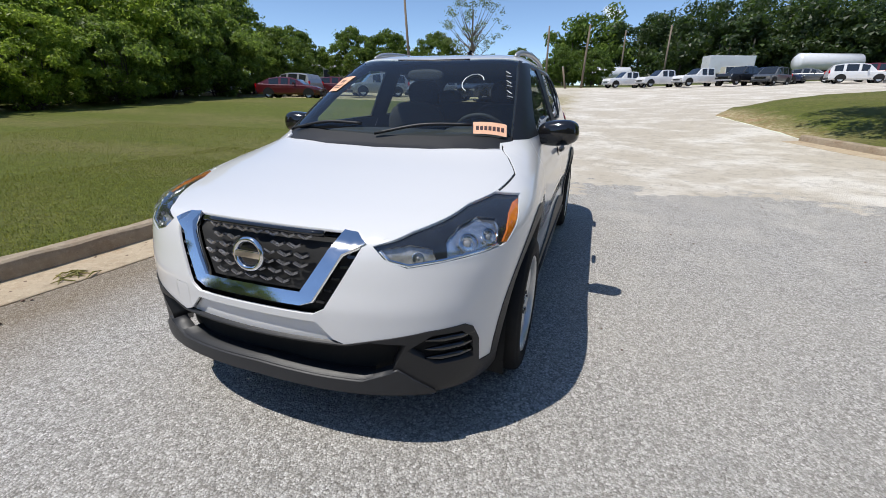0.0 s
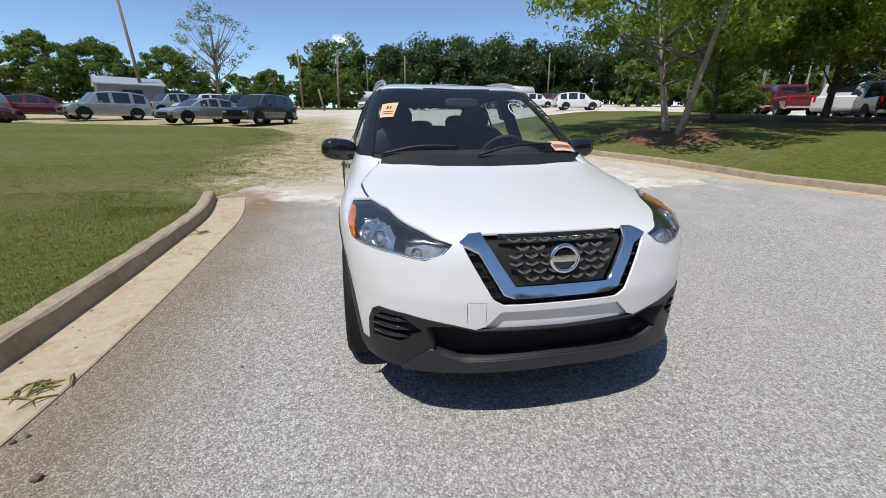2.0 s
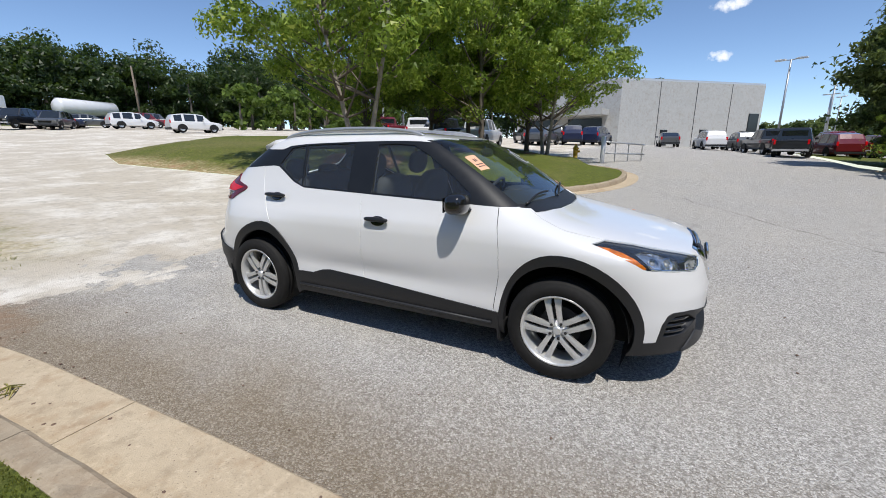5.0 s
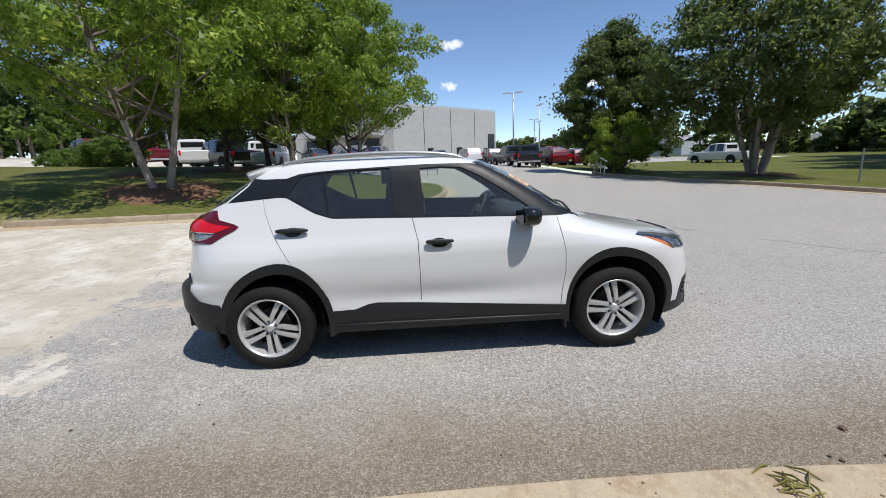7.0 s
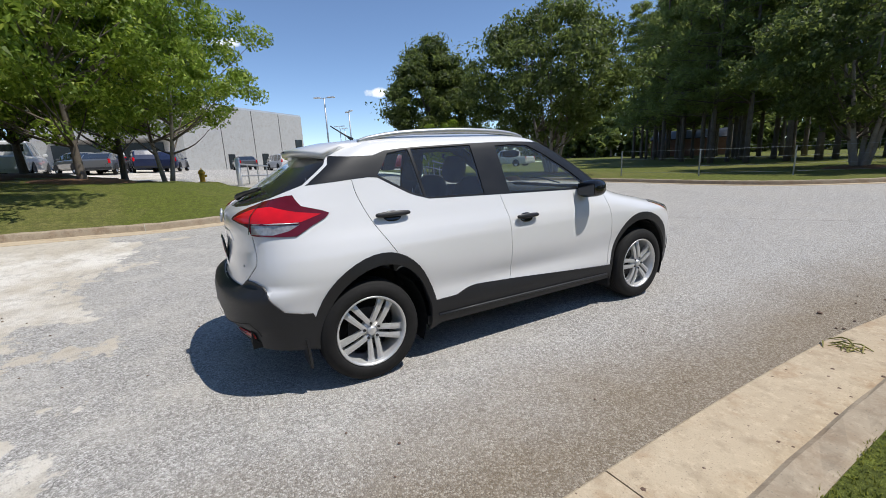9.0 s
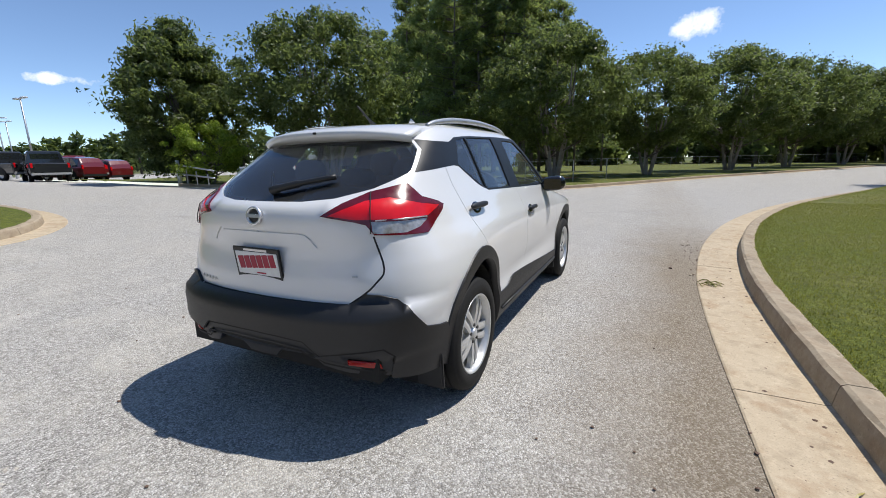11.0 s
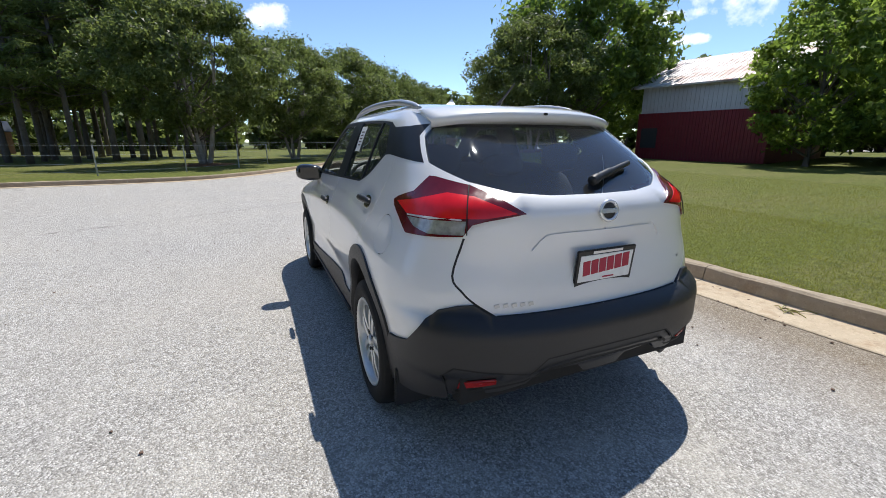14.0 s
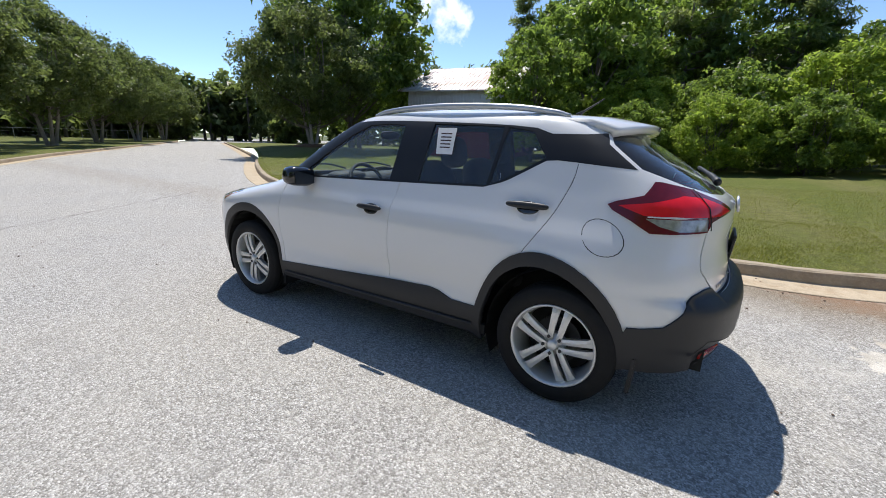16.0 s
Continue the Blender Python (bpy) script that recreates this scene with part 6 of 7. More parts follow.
# stations along a vehicle: y, half width, belt height, roof height, what fills the cabin side up to the next station
SHAPES = {
    "suv": (4.6, .92, .36, [(-2.28, .80, .92, .98, "-"), (-2.15, .88, .98, 1.30, "p"), (-1.95, .90, 1.0, 1.60, "g"), (-1.25, .92, 1.0, 1.70, "p"), (-1.12, .92, 1.0, 1.71, "g"),
                            (-.15, .92, 1.0, 1.72, "p"), (-.02, .92, 1.0, 1.71, "g"), (.62, .92, 1.0, 1.62, "w"), (1.18, .91, 1.0, 1.04, "-"), (1.95, .88, .92, .94, "-"), (2.28, .76, .76, .78, "-")]),
    "sedan": (4.7, .90, .33, [(-2.32, .78, .88, .90, "-"), (-2.1, .86, .98, 1.0, "w"), (-1.35, .90, .95, 1.34, "g"), (-.62, .90, .94, 1.43, "p"), (-.5, .90, .94, 1.44, "g"),
                              (.05, .90, .94, 1.42, "p"), (.15, .90, .94, 1.41, "g"), (.60, .90, .93, 1.28, "w"), (1.15, .89, .92, .95, "-"), (1.95, .86, .82, .84, "-"), (2.33, .74, .66, .68, "-")]),
    "pickup": (5.8, .98, .40, [(-2.88, .92, 1.05, 1.06, "-"), (-2.80, .96, 1.12, 1.13, "b"), (-1.02, .97, 1.12, 1.13, "-"), (-.95, .97, 1.14, 1.80, "p"), (-.85, .97, 1.14, 1.88, "g"), (-.12, .97, 1.14, 1.90, "p"),
                               (.0, .97, 1.14, 1.90, "g"), (.60, .97, 1.14, 1.84, "w"), (1.22, .97, 1.14, 1.20, "-"), (2.35, .95, 1.10, 1.13, "-"), (2.72, .92, 1.06, 1.08, "-"), (2.88, .88, .82, .84, "-")]),
    "van": (5.2, .98, .38, [(-2.55, .90, 1.05, 1.15, "p"), (-2.45, .96, 1.1, 1.92, "g"), (-1.4, .97, 1.1, 2.0, "p"), (-1.3, .97, 1.1, 2.0, "g"), (-.25, .97, 1.1, 2.0, "p"), (-.15, .97, 1.1, 2.0, "g"),
                            (.65, .97, 1.1, 1.92, "w"), (1.45, .97, 1.1, 1.16, "-"), (2.25, .94, 1.02, 1.05, "-"), (2.58, .84, .84, .86, "-")]),
}


def vehicle(name, kind, paint, label, category):
    """A parked vehicle: shell, panes, lamps, bumpers and wheels, at the origin with its nose to +y."""
    length, wid, wr, st = SHAPES[kind]
    root = empty(name)
    tagged(root, label, category)
    shell = bmesh.new()
    rows = []
    low = .28 if kind != "pickup" else .38
    for y, w, zb, zr, _ in st:
        cab = zr - zb > .12
        rw = w * (.78 if zr - zb > .4 else .86 if cab else .93)
        half_ = [(w * .90, low), (w * .985, low + .12), (w, (low + zb) / 2 + .08), (w * .985, zb - .06), (w * .95, zb), (rw, zr - .05 if cab else zb + (zr - zb) * .6), (rw * .86, zr), (0, zr + .015)]
        rows.append([shell.verts.new((s * x, y, z)) for s, pts in ((-1, half_), (1, half_[-2::-1])) for x, z in pts])
    panes = []
    for i, (a, b) in enumerate(zip(rows, rows[1:])):
        fill = st[i][4]
        for j in range(len(a) - 1):
            side = j in (4, 9)
            top = j in (5, 6, 7, 8)
            pane = (fill == "g" and side) or (fill == "w" and top)
            quad = (a[j], a[j + 1], b[j + 1], b[j])
            if pane and not (fill == "w" and j in (5, 8)):
                panes.append((fill, j, [v.co.copy() for v in quad]))
            if not (fill == "b" and top):
                shell.faces.new(quad)
    shell.faces.new(rows[0][::-1])
    shell.faces.new(rows[-1])
    bmesh.ops.recalc_face_normals(shell, faces=shell.faces)
    body = part("body", shell, paint, root)
    sheets = {}
    for fill, j, q in panes:
        sheets.setdefault((fill, j) if fill == "g" else ("w", round(q[0].y, 1)), []).append(q)
    for key, qs in sheets.items():
        for group_ in ([[q] for q in qs] if key[0] == "g" else [qs]):
            bm = bmesh.new()
            for q in group_:
                c = sum(q, Vector()) / 4
                n = (q[2] - q[0]).cross(q[3] - q[1]).normalized()
                if n.dot(Vector((c.x, 0, .4))) < 0:
                    n = -n
                shrink = .90 if key[0] == "g" else 1.0
                bm.faces.new([bm.verts.new(c + (v - c) * shrink + n * .012) for v in q])
            part("window_pane" if key[0] == "g" else "windscreen", bm, CARGLASS, root)
    if kind == "pickup":
        part("cargo_bed", boxm((1.66, 1.74, .05), pose(0, -1.90, .78)), CLAD, root)
        part("rear_window", boxm((1.3, .02, .42), pose(0, -.985, 1.50), .005), CARGLASS, root)
    else:
        part("rear_window", boxm((wid * 1.25, .02, .34), pose(0, -1.985 if kind == "suv" else -2.47, 1.36, -18 if kind == "suv" else -4), .005), CARGLASS, root) if kind in ("suv", "van") else None
    nose_y, tail_y, zf = st[-1][0], st[0][0], st[-1][2]
    part("front_grille", boxm((wid * 1.05, .04, .16), pose(0, nose_y + .01, zf - .14), .01), GLOSSB, root)
    part("front_bumper", boxm((wid * 1.86, .14, .18), pose(0, nose_y - .04, low + .10), .03), LIPGREY if kind != "pickup" else SILVERP, root)
    part("rear_bumper", boxm((wid * 1.86, .12, .18), pose(0, tail_y + .03, low + .12), .03), LIPGREY if kind != "pickup" else SILVERP, root)
    for s in (-1, 1):
        part("headlamp", boxm((.32, .14, .14), pose(s * wid * .72, nose_y - .05, zf - .08), .03), CLEARL, root)
        part("tail_lamp", boxm((.14, .08, .30), pose(s * wid * .84, tail_y + .03, .98 if kind != "sedan" else .84), .02), REDLENS, root)
        part("door_mirror", boxm((.20, .10, .15), pose(s * (wid + .09), st[-4][0] - .12, st[-4][2] + .08), .03), paint, root)
        for y in (nose_y - .88, tail_y + (.95 if kind != "pickup" else 1.22)):
            whl = empty("wheel", pose(s * (wid - .12), y, wr, 0, 0, 0 if s > 0 else 180))
            whl.parent = root
            part("tyre", lathe([(.6 * wr, -.10), (.95 * wr, -.11), (wr, -.08), (wr, .08), (.95 * wr, .11), (.6 * wr, .10)], 18), RUBBER, whl, smooth=True)
            part("rim", lathe([(.0005, .085), (.2 * wr, .09), (.5 * wr, .07), (.62 * wr, .10)], 18), ALLOY, whl, smooth=True)
            # flat near-black patch on the flank paints the shade of the wheel opening
            arch = [(s * (wid + .003), y + (wr + .07) * math.cos(a), max(low, wr + (wr + .07) * math.sin(a))) for a in np.linspace(-.1, math.pi + .1, 13)]
            bm = bmesh.new()
            bm.faces.new([bm.verts.new(v) for v in arch])
            part("wheel_arch", bm, SHADEB, root)
    return root


def park(proto, spots, group):
    """Stands a vehicle and copies of it at (x, y, heading); heading 0 looks along +y, turning to the left."""
    tagged(proto, group=group)
    poses = [Matrix.Translation((x, y, float(rise(x, y)))) @ Matrix.Rotation(radians(h), 4, "Z") for x, y, h in spots]
    for m in poses[1:]:
        copy_thing(proto, m)
    proto.matrix_world = poses[0]


park(vehicle("parked_suv", "suv", BLACK_P, "black sport utility vehicle parked on the gravel lot", "car"), [(5.6, -24.2, -28), (9.9, -35.6, -30)], "gravel lot cars")
park(vehicle("parked_suv", "suv", SILVER_P, "silver sport utility vehicle parked on grass", "car"), [(15.4, -28.0, -48), (14.6, -36.6, -40), (22.2, -26.6, -95)], "gravel lot cars")
park(vehicle("parked_sedan", "sedan", SILVER_P, "silver saloon car parked on the gravel lot", "car"), [(9.0, -24.9, -42)], "gravel lot cars")
park(vehicle("parked_sedan", "sedan", MAROON_P, "maroon saloon car parked beside the thicket", "car"), [(19.9, -23.4, 108), (19.4, -28.9, 110), (26.6, -53.0, 40)], "gravel lot cars")
park(vehicle("parked_suv", "suv", WHITE_P, "white sport utility vehicle in the back row", "car"), [(11.8, -35.4, -45), (-43.8, 5.6, 100), (-23.0, -38.5, 75), (-23.7, -50.3, 80)], "lot cars")
park(vehicle("pickup_truck", "pickup", WHITE_P, "white pickup truck parked in a row", "pickup"), [(-3.9, -57.0, -62), (-7.6, -55.2, -62), (-11.2, -53.3, -62), (-25.6, -15.1, 120), (-25.4, -9.9, 95), (-30.0, -12.4, 120), (-34.6, 28.3, 105)], "pickups")
park(vehicle("pickup_truck", "pickup", BLACK_P, "black pickup truck parked in a row", "pickup"), [(-37.4, 9.0, 100), (-24.2, -12.5, 140), (-27.8, -13.9, 130), (-14.9, -52.2, -50), (-33.0, 9.6, 75)], "pickups")
park(vehicle("pickup_truck", "pickup", RED_P, "red pickup truck parked in the sales lot", "pickup"), [(-27.4, -21.3, 150), (-26.6, -19.2, 150), (-38.8, 13.2, 100), (-28.2, -23.4, 150)], "pickups")
park(vehicle("parked_suv", "suv", NAVY_P, "dark blue sport utility vehicle in the sales lot", "car"), [(-40.8, -4.0, 80), (-18.6, -54.2, 60), (-38.2, -5.8, 100)], "sales lot cars")
park(vehicle("parked_sedan", "sedan", GREY_P, "grey saloon car in the sales lot", "car"), [(-34.0, -7.6, 85), (-21.8, -55.3, 60), (-46.0, 2.2, 95), (-35.2, -9.2, 120), (-48.5, 9.5, 90), (-20.2, -57.0, 60)], "sales lot cars")
park(vehicle("parked_suv", "suv", RED_P, "red sport utility vehicle in the sales lot", "car"), [(-36.8, 12.6, 100), (-26.8, -53.6, 60), (-38.9, 15.6, 95)], "sales lot cars")
park(vehicle("parked_suv", "suv", GREY_P, "dark grey sport utility vehicle in the sales lot", "car"), [(-44.5, 8.2, 95), (-50.0, 6.0, 90), (-29.5, -56.5, 60), (-17.0, -50.5, -40), (-41.5, -8.0, 95)], "sales lot cars")
park(vehicle("parked_van", "van", CREAM_P, "cream van parked far across the lot", "van"), [(-18.9, -69.1, 100)], "lot cars")


def tank_trailer(x, y, turn):
    root = empty("tank_trailer", pose(x, y, float(rise(x, y)), 0, 0, turn))
    tagged(root, "white tank trailer parked below the wooded hill", "trailer")
    part("tank", lathe([(.0005, -4.2), (.8, -4.15), (1.15, -3.8), (1.15, 3.8), (.8, 4.15), (.0005, 4.2)], 22, "x"), WHITE_P, root, smooth=True)
    root.children[0].matrix_basis = pose(0, 0, 2.1)
    part("chassis", boxm((7.6, 1.6, .3), pose(0, 0, 1.0), .04), LIPGREY, root)
    for wx in (-3, -1.9, 2.6):
        for s in (-1, 1):
            part("tyre", tube([(wx, s * .75, .5), (wx, s * 1.1, .5)], .5, 14), RUBBER, root)


tank_trailer(-29.2, -71.8, 15)
tank_trailer(-1.5, -84.0, 5)


def box_trailer(x, y, turn):
    root = empty("box_trailer", pose(x, y, float(rise(x, y)), 0, 0, turn))
    tagged(root, "white box trailer parked behind the pickups", "trailer")
    part("box", boxm((6.5, 2.4, 2.5), pose(0, 0, 2.3), .05), WHITE_P, root)
    part("chassis", boxm((6.3, 1.6, .3), pose(0, 0, .9), .03), LIPGREY, root)
    for wx in (-2.2, 2.2):
        for s in (-1, 1):
            part("tyre", tube([(wx, s * .75, .5), (wx, s * 1.1, .5)], .5, 14), RUBBER, root)


box_trailer(-18.5, -76.0, 15)

# ---- buildings ----
PANEL = concrete_mat("pale_wall_panel", (.42, .42, .405), (.53, .53, .51))
DARKBAND = plain("dark_glazing", (.03, .035, .04), .15)


def metal_mat(name, lo, hi, rust):
    k = Mat(name, lo, .45, .35)
    w = k.place()
    streak = k.node("Mapping", Vector=w, Scale=(1.0, 7.0, 1.0)).outputs[0]
    n1, n2 = k.noise(1.4, 5, .7, streak), k.noise(.7, 5, .7, w)
    c = k.mix(n1, lo, hi)
    k.col(k.mix(k.ramp(n2, (.44, 0.0), (.60, rust)), c, (.24, .12, .07)))
    k.bump(n1, .2, .01)
    return k.m


ROOFM = metal_mat("weathered_tin_roof", (.46, .45, .46), (.66, .64, .63), .7)
TINWALL = metal_mat("grey_tin_siding", (.42, .43, .46), (.60, .60, .62), .12)
REDWALL = metal_mat("barn_red_siding", (.13, .010, .018), (.22, .018, .028), .05)
CREAMWALL = concrete_mat("cream_wall", (.55, .50, .40), (.66, .61, .50))


def prism(pts, z0, z1):
    """An upright prism over a plan outline."""
    bm = bmesh.new()
    lo = [bm.verts.new((x, y, z0)) for x, y in pts]
    hi = [bm.verts.new((x, y, z1)) for x, y in pts]
    n = len(pts)
    for i in range(n):
        bm.faces.new((lo[i], lo[(i + 1) % n], hi[(i + 1) % n], hi[i]))
    bm.faces.new(hi)
    bm.faces.new(lo[::-1])
    bmesh.ops.recalc_face_normals(bm, faces=bm.faces)
    return bm


def warehouse():
    root = empty("warehouse")
    tagged(root, "large pale flat-roofed dealership building", "building")
    plan = [(-65, 12.6), (-50.5, -3), (-53.5, -16), (-76, -14), (-84, 6)]
    part("wall", prism(plan, -.2, 8.5), PANEL, root)
    part("roof", prism([(x * 1.002 - .1, y) for x, y in plan], 8.5, 8.75), SILVERP, root, "thin pale parapet")
    d = Vector((14.5, -15.6, 0)).normalized()
    face = Vector((15.6, 14.5, 0)).normalized()
    ang = math.degrees(math.atan2(d.y, d.x))
    for k in (.25, .5, .75):
        p = Vector((-65, 12.6, 0)).lerp(Vector((-50.5, -3, 0)), k) + face * .03
        part("panel_joint", boxm((.035, .05, 8.3), pose(p.x, p.y, 4.3, 0, 0, ang)), LIPGREY, root)
    for k, w, h, z in ((.06, 1.6, 2.4, 3.6), (.12, 1.2, 2.1, 1.6), (.42, 1.2, 2.2, 1.7), (.70, 1.0, 2.1, 1.7)):
        p = Vector((-65, 12.6, 0)).lerp(Vector((-50.5, -3, 0)), k) + face * .06
        part("door", boxm((w, .12, h), pose(p.x, p.y, z + .3, 0, 0, ang), .02), DARKBAND, root)
    for k in (.3, .72):
        p = Vector((-50.5, -3, 0)).lerp(Vector((-53.5, -16, 0)), k) + Vector((.12, -.02, 0))
        part("glazing", boxm((.12, 4.2, 3.0), pose(p.x, p.y, 2.9, 0, 0, -13), .02), DARKBAND, root)
    part("canopy", boxm((2.4, 10.5, .7), pose(-50.6, -9.5, 5.0, 0, 0, -13), .05), PANEL, root)


warehouse()


def barn():
    root = empty("barn", pose(25.2, 16.5, 0, 0, 0, 14))
    tagged(root, "red barn with a grey tin lean-to and rusty tin roof", "barn")
    part("wall", prism([(-3.2, -5.5), (9, -5.5), (9, 1.6), (-3.2, 1.6)], -.3, 3.0), REDWALL, root, "barn red lower siding")
    part("upper_wall", prism([(-3.1, -5.4), (8.9, -5.4), (8.9, 1.5), (-3.1, 1.5)], 3.0, 4.6), TINWALL, root, "grey vertical tin siding")
    bm = bmesh.new()
    rows = [[bm.verts.new((x, y, z)) for x, z in ((-3.6, 4.55), (2.9, 6.9), (9.4, 4.55), (9.4, 4.45), (2.9, 6.8), (-3.6, 4.45))] for y in (-6.0, 2.1)]
    for j in range(6):
        bm.faces.new((rows[0][j], rows[0][(j + 1) % 6], rows[1][(j + 1) % 6], rows[1][j]))
    bm.faces.new(rows[0][::-1])
    bm.faces.new(rows[1])
    bmesh.ops.recalc_face_normals(bm, faces=bm.faces)
    roof = part("roof", bm, ROOFM, root, "rusty tin roof")
    for i in range(28):
        y = -5.9 + 7.9 * i / 27
        part("roof_rib", tube([(-3.6, y, 4.57), (2.9, y, 6.92)], .025, 4), ROOFM, roof)
    for i in range(30):
        y = -5.35 + 6.8 * i / 29
        part("siding_rib", boxm((.03, .04, 1.5), pose(-3.12, y, 3.8)), TINWALL, root)
    for i in range(40):
        y = -5.45 + 7.0 * i / 39
        part("siding_rib", boxm((.03, .04, 3.0), pose(-3.22, y, 1.5)), REDWALL, root)
    part("window", boxm((.08, 1.0, 1.2), pose(-3.22, .8, 1.5), .02), LIPGREY, root)
    part("gable", prism([(-3.0, -5.38), (8.8, -5.38), (2.9, -5.36)], 4.5, 4.52), TINWALL, root)


barn()


def shed(name, x, y, turn, w, d, h, wall, roofm, label):
    root = empty(name, pose(x, y, float(rise(x, y)), 0, 0, turn))
    tagged(root, label, "shed")
    part("wall", prism([(-w / 2, -d / 2), (w / 2, -d / 2), (w / 2, d / 2), (-w / 2, d / 2)], -.3, h), wall, root)
    bm = bmesh.new()
    rows = [[bm.verts.new((xx, yy, z)) for yy, z in ((-d / 2 - .2, h - .02), (0, h + d * .16), (d / 2 + .2, h - .02), (d / 2 + .2, h - .1), (0, h + d * .16 - .1), (-d / 2 - .2, h - .1))] for xx in (-w / 2 - .15, w / 2 + .15)]
    for j in range(6):
        bm.faces.new((rows[0][j], rows[0][(j + 1) % 6], rows[1][(j + 1) % 6], rows[1][j]))
    bm.faces.new(rows[0][::-1])
    bm.faces.new(rows[1])
    bmesh.ops.recalc_face_normals(bm, faces=bm.faces)
    part("roof", bm, roofm, root)
    part("door", boxm((w * .3, .08, h * .8), pose(0, d / 2 + .02, h * .4), .01), LIPGREY, root)


GREYWALL = metal_mat("grey_shed_siding", (.22, .22, .21), (.32, .32, .30), .05)
shed("grey_shed", 19.0, -40.2, 28, 4.6, 4.0, 2.3, GREYWALL, SILVERP, "small grey shed with a pale gable roof")
shed("cream_house", 50, -72, 50, 9, 7, 3.0, CREAMWALL, ROOFM, "cream house beyond the trees")
shed("low_warehouse", -62, 72, 30, 12, 8, 2.0, TINWALL, GREYWALL, "pale metal building beyond the pines")
shed("low_warehouse", -105, 66, 20, 14, 9, 3.4, TINWALL, ROOFM, "long grey metal building in the distance")
BRICKW = concrete_mat("brown_brick_wall", (.20, .11, .075), (.30, .17, .12))
shed("brick_house", -30, 57, 25, 10, 7, 2.4, BRICKW, LIPGREY, "low brown brick house behind the pines")

# ---- poles, gate, fence, hydrant ----
GALV = plain("galvanised_steel", (.45, .46, .47), .45, .7, var=.1)
TIMBER = concrete_mat("weathered_pole_timber", (.15, .12, .09), (.27, .22, .17))
YELLOW = plain("yellow_paint", (.55, .33, .02), .45, var=.1)


def lamp_post(x, y, h, heads, turn):
    root = empty("lamp_post", pose(x, y, float(rise(x, y)), 0, 0, turn))
    tagged(root, "tall pale lot lamp post with flat heads", "lamp post", "lot lamp posts")
    part("pole", tube([(0, 0, 0), (0, 0, h)], [.10, .07], 10), GALV, root, smooth=True)
    part("base", tube([(0, 0, 0), (0, 0, .7)], .25, 12), PANEL, root)
    for s in heads:
        part("arm", tube([(0, 0, h - .05), (s * .5, 0, h)], .04, 6), GALV, root)
        part("lamp_head", boxm((.75, .40, .14), pose(s * .75, 0, h + .02), .04), WHITE_P, root)


for x, y, h, heads, turn in ((-43.0, 10.5, 7.6, (-1, 1), 60), (-78, 22.5, 8.2, (-1, 1), 40), (-83, 25, 8.2, (-1, 1), 10), (-28.6, -22.7, 6.8, (-1,), 20), (-41, -31, 6.8, (-1, 1), 50), (-27.2, -17.5, 7.5, (1,), 70), (-38, -27, 7, (1,), 30), (-52, 16, 7.6, (-1, 1), 0)):
    lamp_post(x, y, h, heads, turn)


def flood_pole(x, y, h, lean):
    root = empty("flood_pole", pose(x, y, float(rise(x, y)), 0, lean, 25))
    tagged(root, "leaning wooden pole with two round flood lamps", "lamp post")
    part("pole", tube([(0, 0, 0), (0, 0, h)], [.15, .10], 10), TIMBER, root, smooth=True)
    for s in (-1, 1):
        part("arm", tube([(0, 0, h - .3), (s * .45, 0, h - .05)], .03, 6), GALV, root)
        lp = part("flood_lamp", lathe([(.0005, -.12), (.12, -.1), (.24, .1), (.26, .16), (.0005, .13)], 16, "x"), GLOSSB, root, smooth=True)
        lp.matrix_basis = pose(s * .48, -.05, h + .12, 0, 0, -90)


flood_pole(17.5, -39.2, 8.9, 4)


def wood_pole(x, y, h, lean=0.0):
    root = empty("utility_pole", pose(x, y, float(rise(x, y)), 0, lean, 0))
    tagged(root, "bare weathered wooden utility pole", "pole", "utility poles")
    part("pole", tube([(0, 0, -.3), (0, 0, h)], [.15, .11], 9), TIMBER, root, smooth=True)
    part("pole_cap", tube([(0, 0, h), (0, 0, h + .06)], [.12, .06], 9), GALV, root)


for x, y, h, lean in ((6.3, -59, 7.5, 1), (1.6, -59.1, 7.5, -2), (-9.5, -72, 8, 0), (-3.9, -84, 9, 1), (3.4, -56, 2.6, 12), (-33, -66, 8, 1)):
    wood_pole(x, y, h, lean)


def gate_post(x, y, h):
    root = empty("gate", pose(x, y, stand(x, y), 0, 0, -24))
    tagged(root, "galvanised pipe gate with a thick white post", "gate")
    part("post", tube([(0, 0, -.2), (0, 0, h)], .09, 12), WHITE_P, root, smooth=True)
    for z0, z1 in ((h * .80, h * .55), (h * .42, h * .28)):
        part("rail", tube([(0, 0, z0), (2.4, .3, (z0 + z1) / 2), (5.0, .6, z1)], .035, 8), GALV, root, smooth=True)
    for k in (1.3, 2.7, 4.2):
        part("brace", tube([(k, .12 * k, 0), (k, .12 * k, h * .72 - .08 * k)], .028, 6), GALV, root)
    part("latch", boxm((.06, .16, .10), pose(.06, 0, h * .8), .01), GALV, root)


gate_post(-19.8, 9.9, 1.15)


def gate_two(x, y):
    root = empty("gate", pose(x, y, stand(x, y), 0, 0, 150))
    tagged(root, "open pipe gate hung on a thick pale post", "gate")
    part("post", tube([(0, 0, -.2), (0, 0, 1.2)], .10, 12), WHITE_P, root, smooth=True)
    part("rail", tube([(0, 0, .95), (3.2, 0, .80)], .035, 8), GALV, root, smooth=True)
    part("rail", tube([(0, 0, .45), (3.2, 0, .35)], .035, 8), GALV, root, smooth=True)
    for k in (.9, 1.9, 3.0):
        part("brace", tube([(k, 0, .05), (k, 0, .92 - .05 * k)], .028, 6), GALV, root)


gate_two(-17.2, -.6)


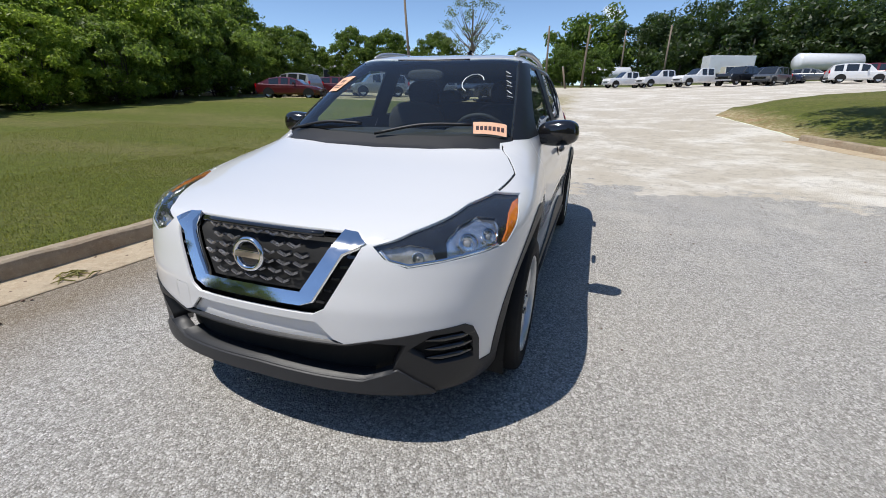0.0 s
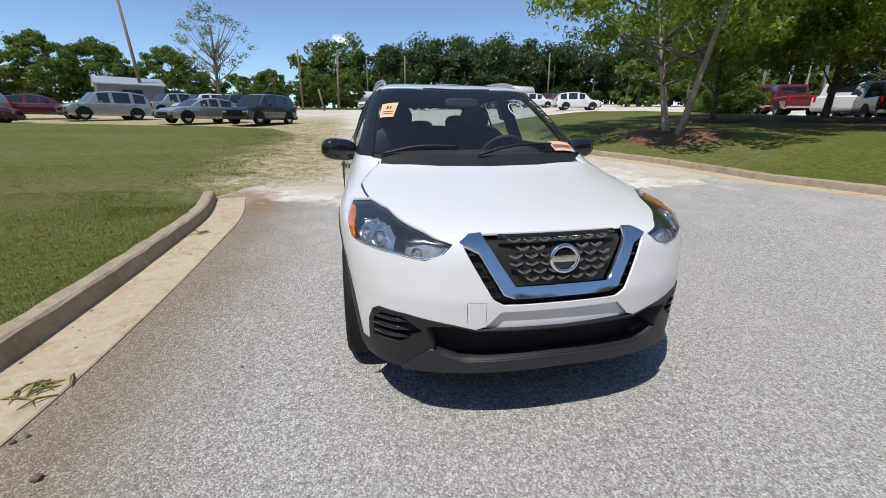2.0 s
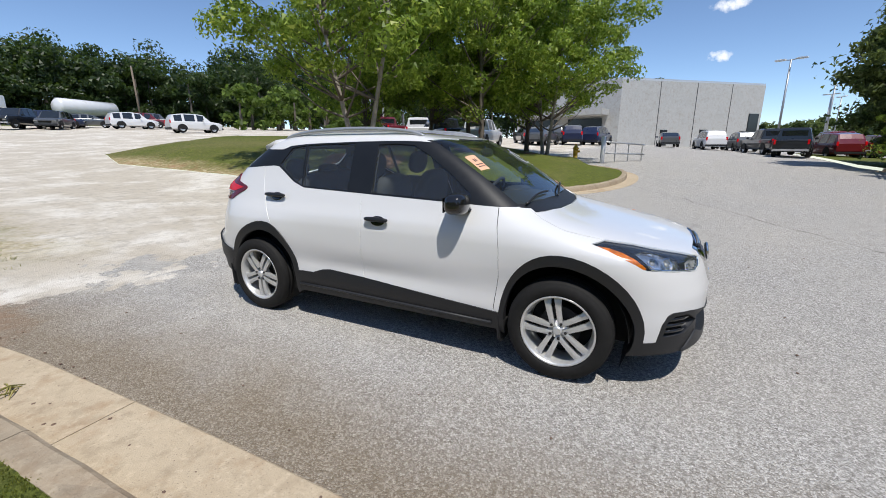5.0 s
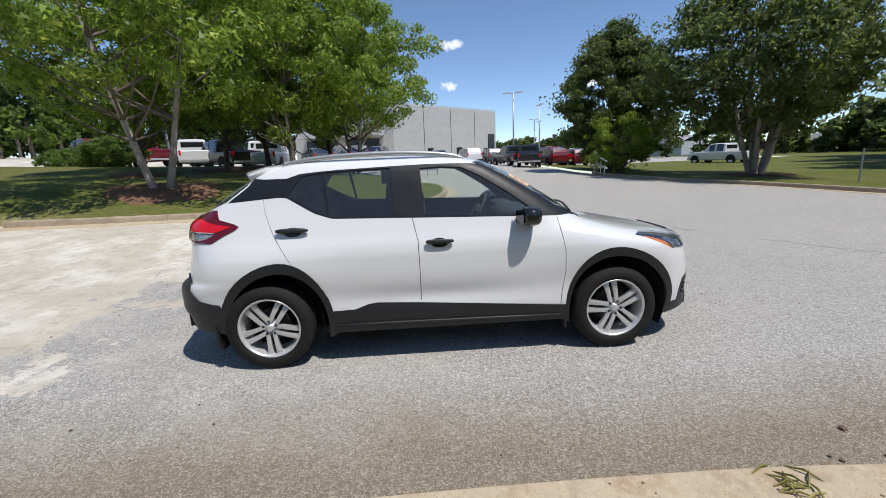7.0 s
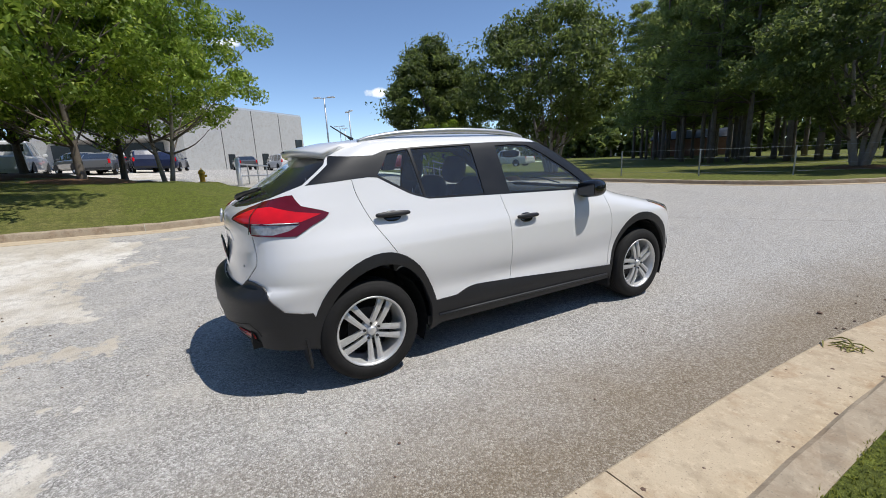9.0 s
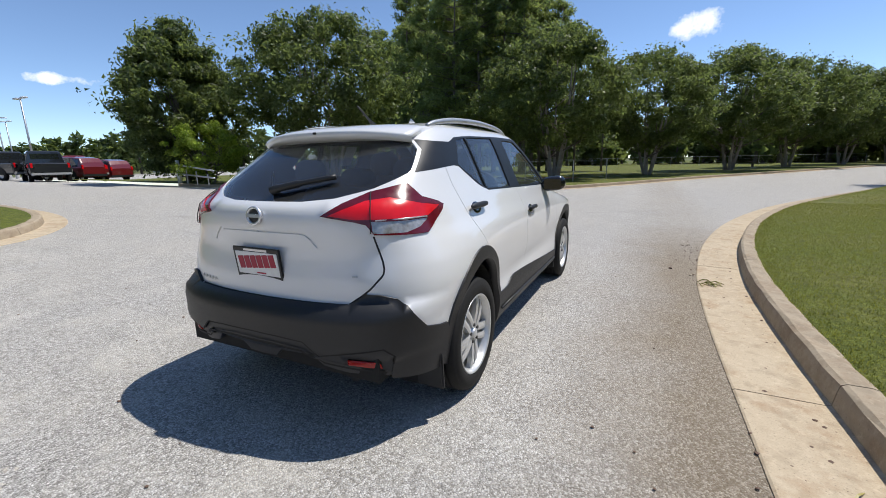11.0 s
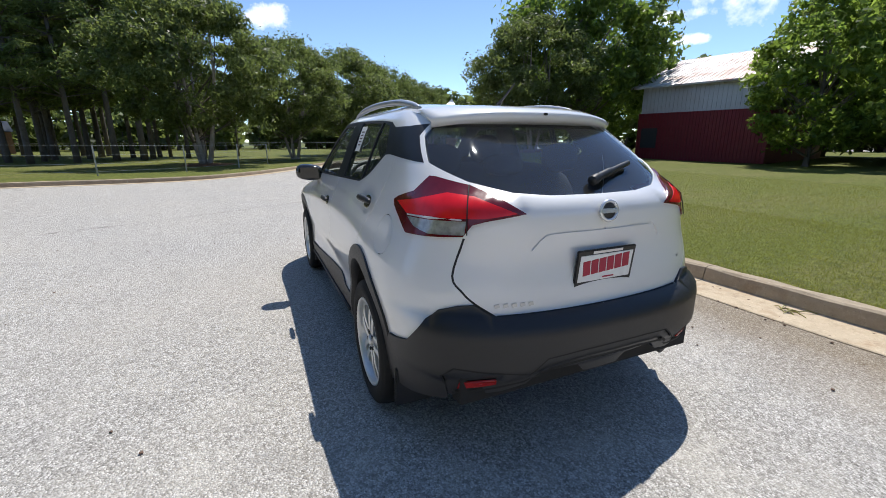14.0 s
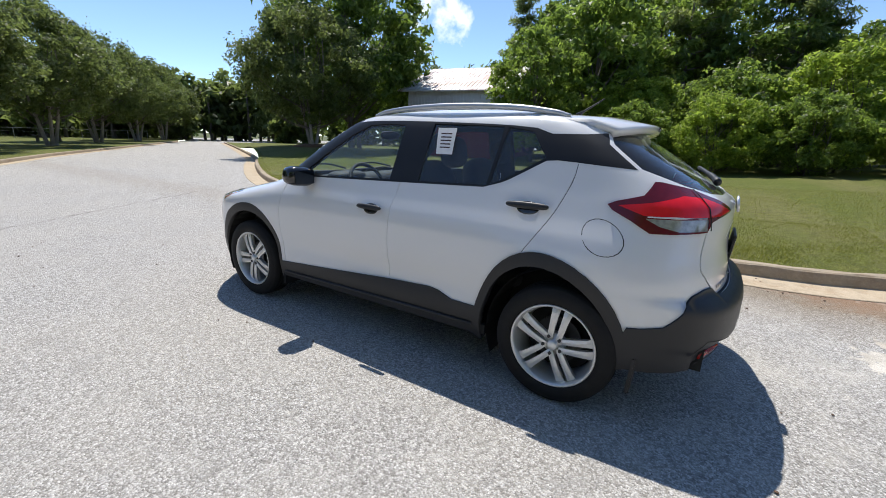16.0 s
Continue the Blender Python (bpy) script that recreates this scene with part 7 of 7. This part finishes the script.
def hydrant(x, y):
    root = empty("fire_hydrant", pose(x, y, stand(x, y)))
    tagged(root, "yellow fire hydrant on the lawn", "hydrant")
    part("barrel", lathe([(.0005, 0), (.17, 0), (.17, .04), (.11, .06), (.11, .50), (.15, .52), (.15, .56), (.12, .62), (.06, .70), (.0005, .72)], 18, "z"), YELLOW, root, smooth=True)
    for a in (0, 90, 180):
        v = Vector((math.cos(radians(a)), math.sin(radians(a)), 0))
        part("outlet", tube([v * .09 + Vector((0, 0, .42)), v * .20 + Vector((0, 0, .42))], .055, 10), YELLOW, root)
    part("cap_nut", boxm((.05, .05, .06), pose(0, 0, .74), .008), YELLOW, root)


hydrant(-18.4, -2.0)


def fence(line, label, rail=True):
    """Steel line posts with a top rail and wires, across the road."""
    root = empty("wire_fence")
    tagged(root, label, "fence")
    pts = resample(line, 3.0)
    for x, y in pts:
        z = stand(x, y)
        part("post", tube([(x, y, z - .2), (x, y, z + 1.08)], .028, 6), GALV, root)
    for h in (1.05, .72, .42, .15):
        part("rail" if h > 1 else "wire", tube([(x, y, stand(x, y) + h) for x, y in pts], (.014 if rail else .004) if h > 1 else .003, 5), GALV, root)


fence([(-9.3, 14.4), (-5.6, 15.6), (-2.6, 18.0), (-.6, 22.0)], "thin steel posts and wires along the far kerb", False)
fence([(-30, 57), (-4, 55), (14, 58), (24, 63)], "low wire fence beyond the pines")


def bench(x, y, turn):
    root = empty("park_bench", pose(x, y, stand(x, y), 0, 0, turn))
    tagged(root, "dark wooden bench on the far lawn", "bench")
    part("seat", boxm((2.2, .35, .06), pose(0, 0, .48), .01), TIMBER, root)
    for s in (-1, 1):
        part("leg", boxm((.08, .30, .45), pose(s * .85, 0, .225), .01), TIMBER, root)


bench(9.6, 46.5, 20)


def small_stones():
    """Pebbles and crumbs in the gutter and on the road."""
    rng = np.random.default_rng(12)
    bm = bmesh.new()
    spots_ = [(rng.uniform(2.15, 2.60), rng.uniform(-3, 4), .008) for _ in range(150)] + [(rng.uniform(-4, 2.4), rng.uniform(-5, 5), .007) for _ in range(110)] + [(1.97, 2.04, .03)]
    for x, y, r in spots_:
        if abs(x) < 1.0 and abs(y) < 2.3:
            continue
        s = r * rng.uniform(.5, 1.5)
        made = bmesh.ops.create_icosphere(bm, subdivisions=1, radius=s)["verts"]
        for v in made:
            v.co = Vector((v.co.x * rng.uniform(.8, 1.3) + x, v.co.y * rng.uniform(.8, 1.3) + y, v.co.z * .6 + float(rise(x, y)) + s * .3 + .004))
    part("pebbles", bm, STONE, None)
    ob = [o for o in scene.objects if o.name == "pebbles"][0]
    tagged(ob, "small brown pebbles scattered on road and gutter", "pebbles", kind="stuff")


STONE = concrete_mat("brown_pebble", (.10, .06, .045), (.24, .17, .13))
small_stones()


def leaf_litter(x, y, label, mat, n, spread):
    rng = np.random.default_rng(int(abs(x * 100 + y * 10)))
    bm = bmesh.new()
    for i in range(n // 2):
        a = rng.uniform(0, math.pi)
        px, py = x + rng.normal() * spread, y + rng.normal() * spread
        z = float(rise(px, py)) + .012
        d = Vector((math.cos(a), math.sin(a), 0))
        tube_into(bm, [Vector((px, py, z)) - d * .07, Vector((px, py, z + .02)), Vector((px, py, z)) + d * .07], [.003, .006, .002], 4)
    ob = part("dry_grass_tuft", bm, mat, None)
    tagged(ob, label, "grass tuft", kind="stuff")


STRAW = leaf_mat("straw_tuft", (.25, .24, .06), (.45, .38, .14), .3)
leaf_litter(2.33, 1.45, "small dry grass tuft in the gutter", STRAW, 26, .05)
leaf_litter(2.45, -1.6, "small dry grass tuft in the gutter", STRAW, 16, .05)
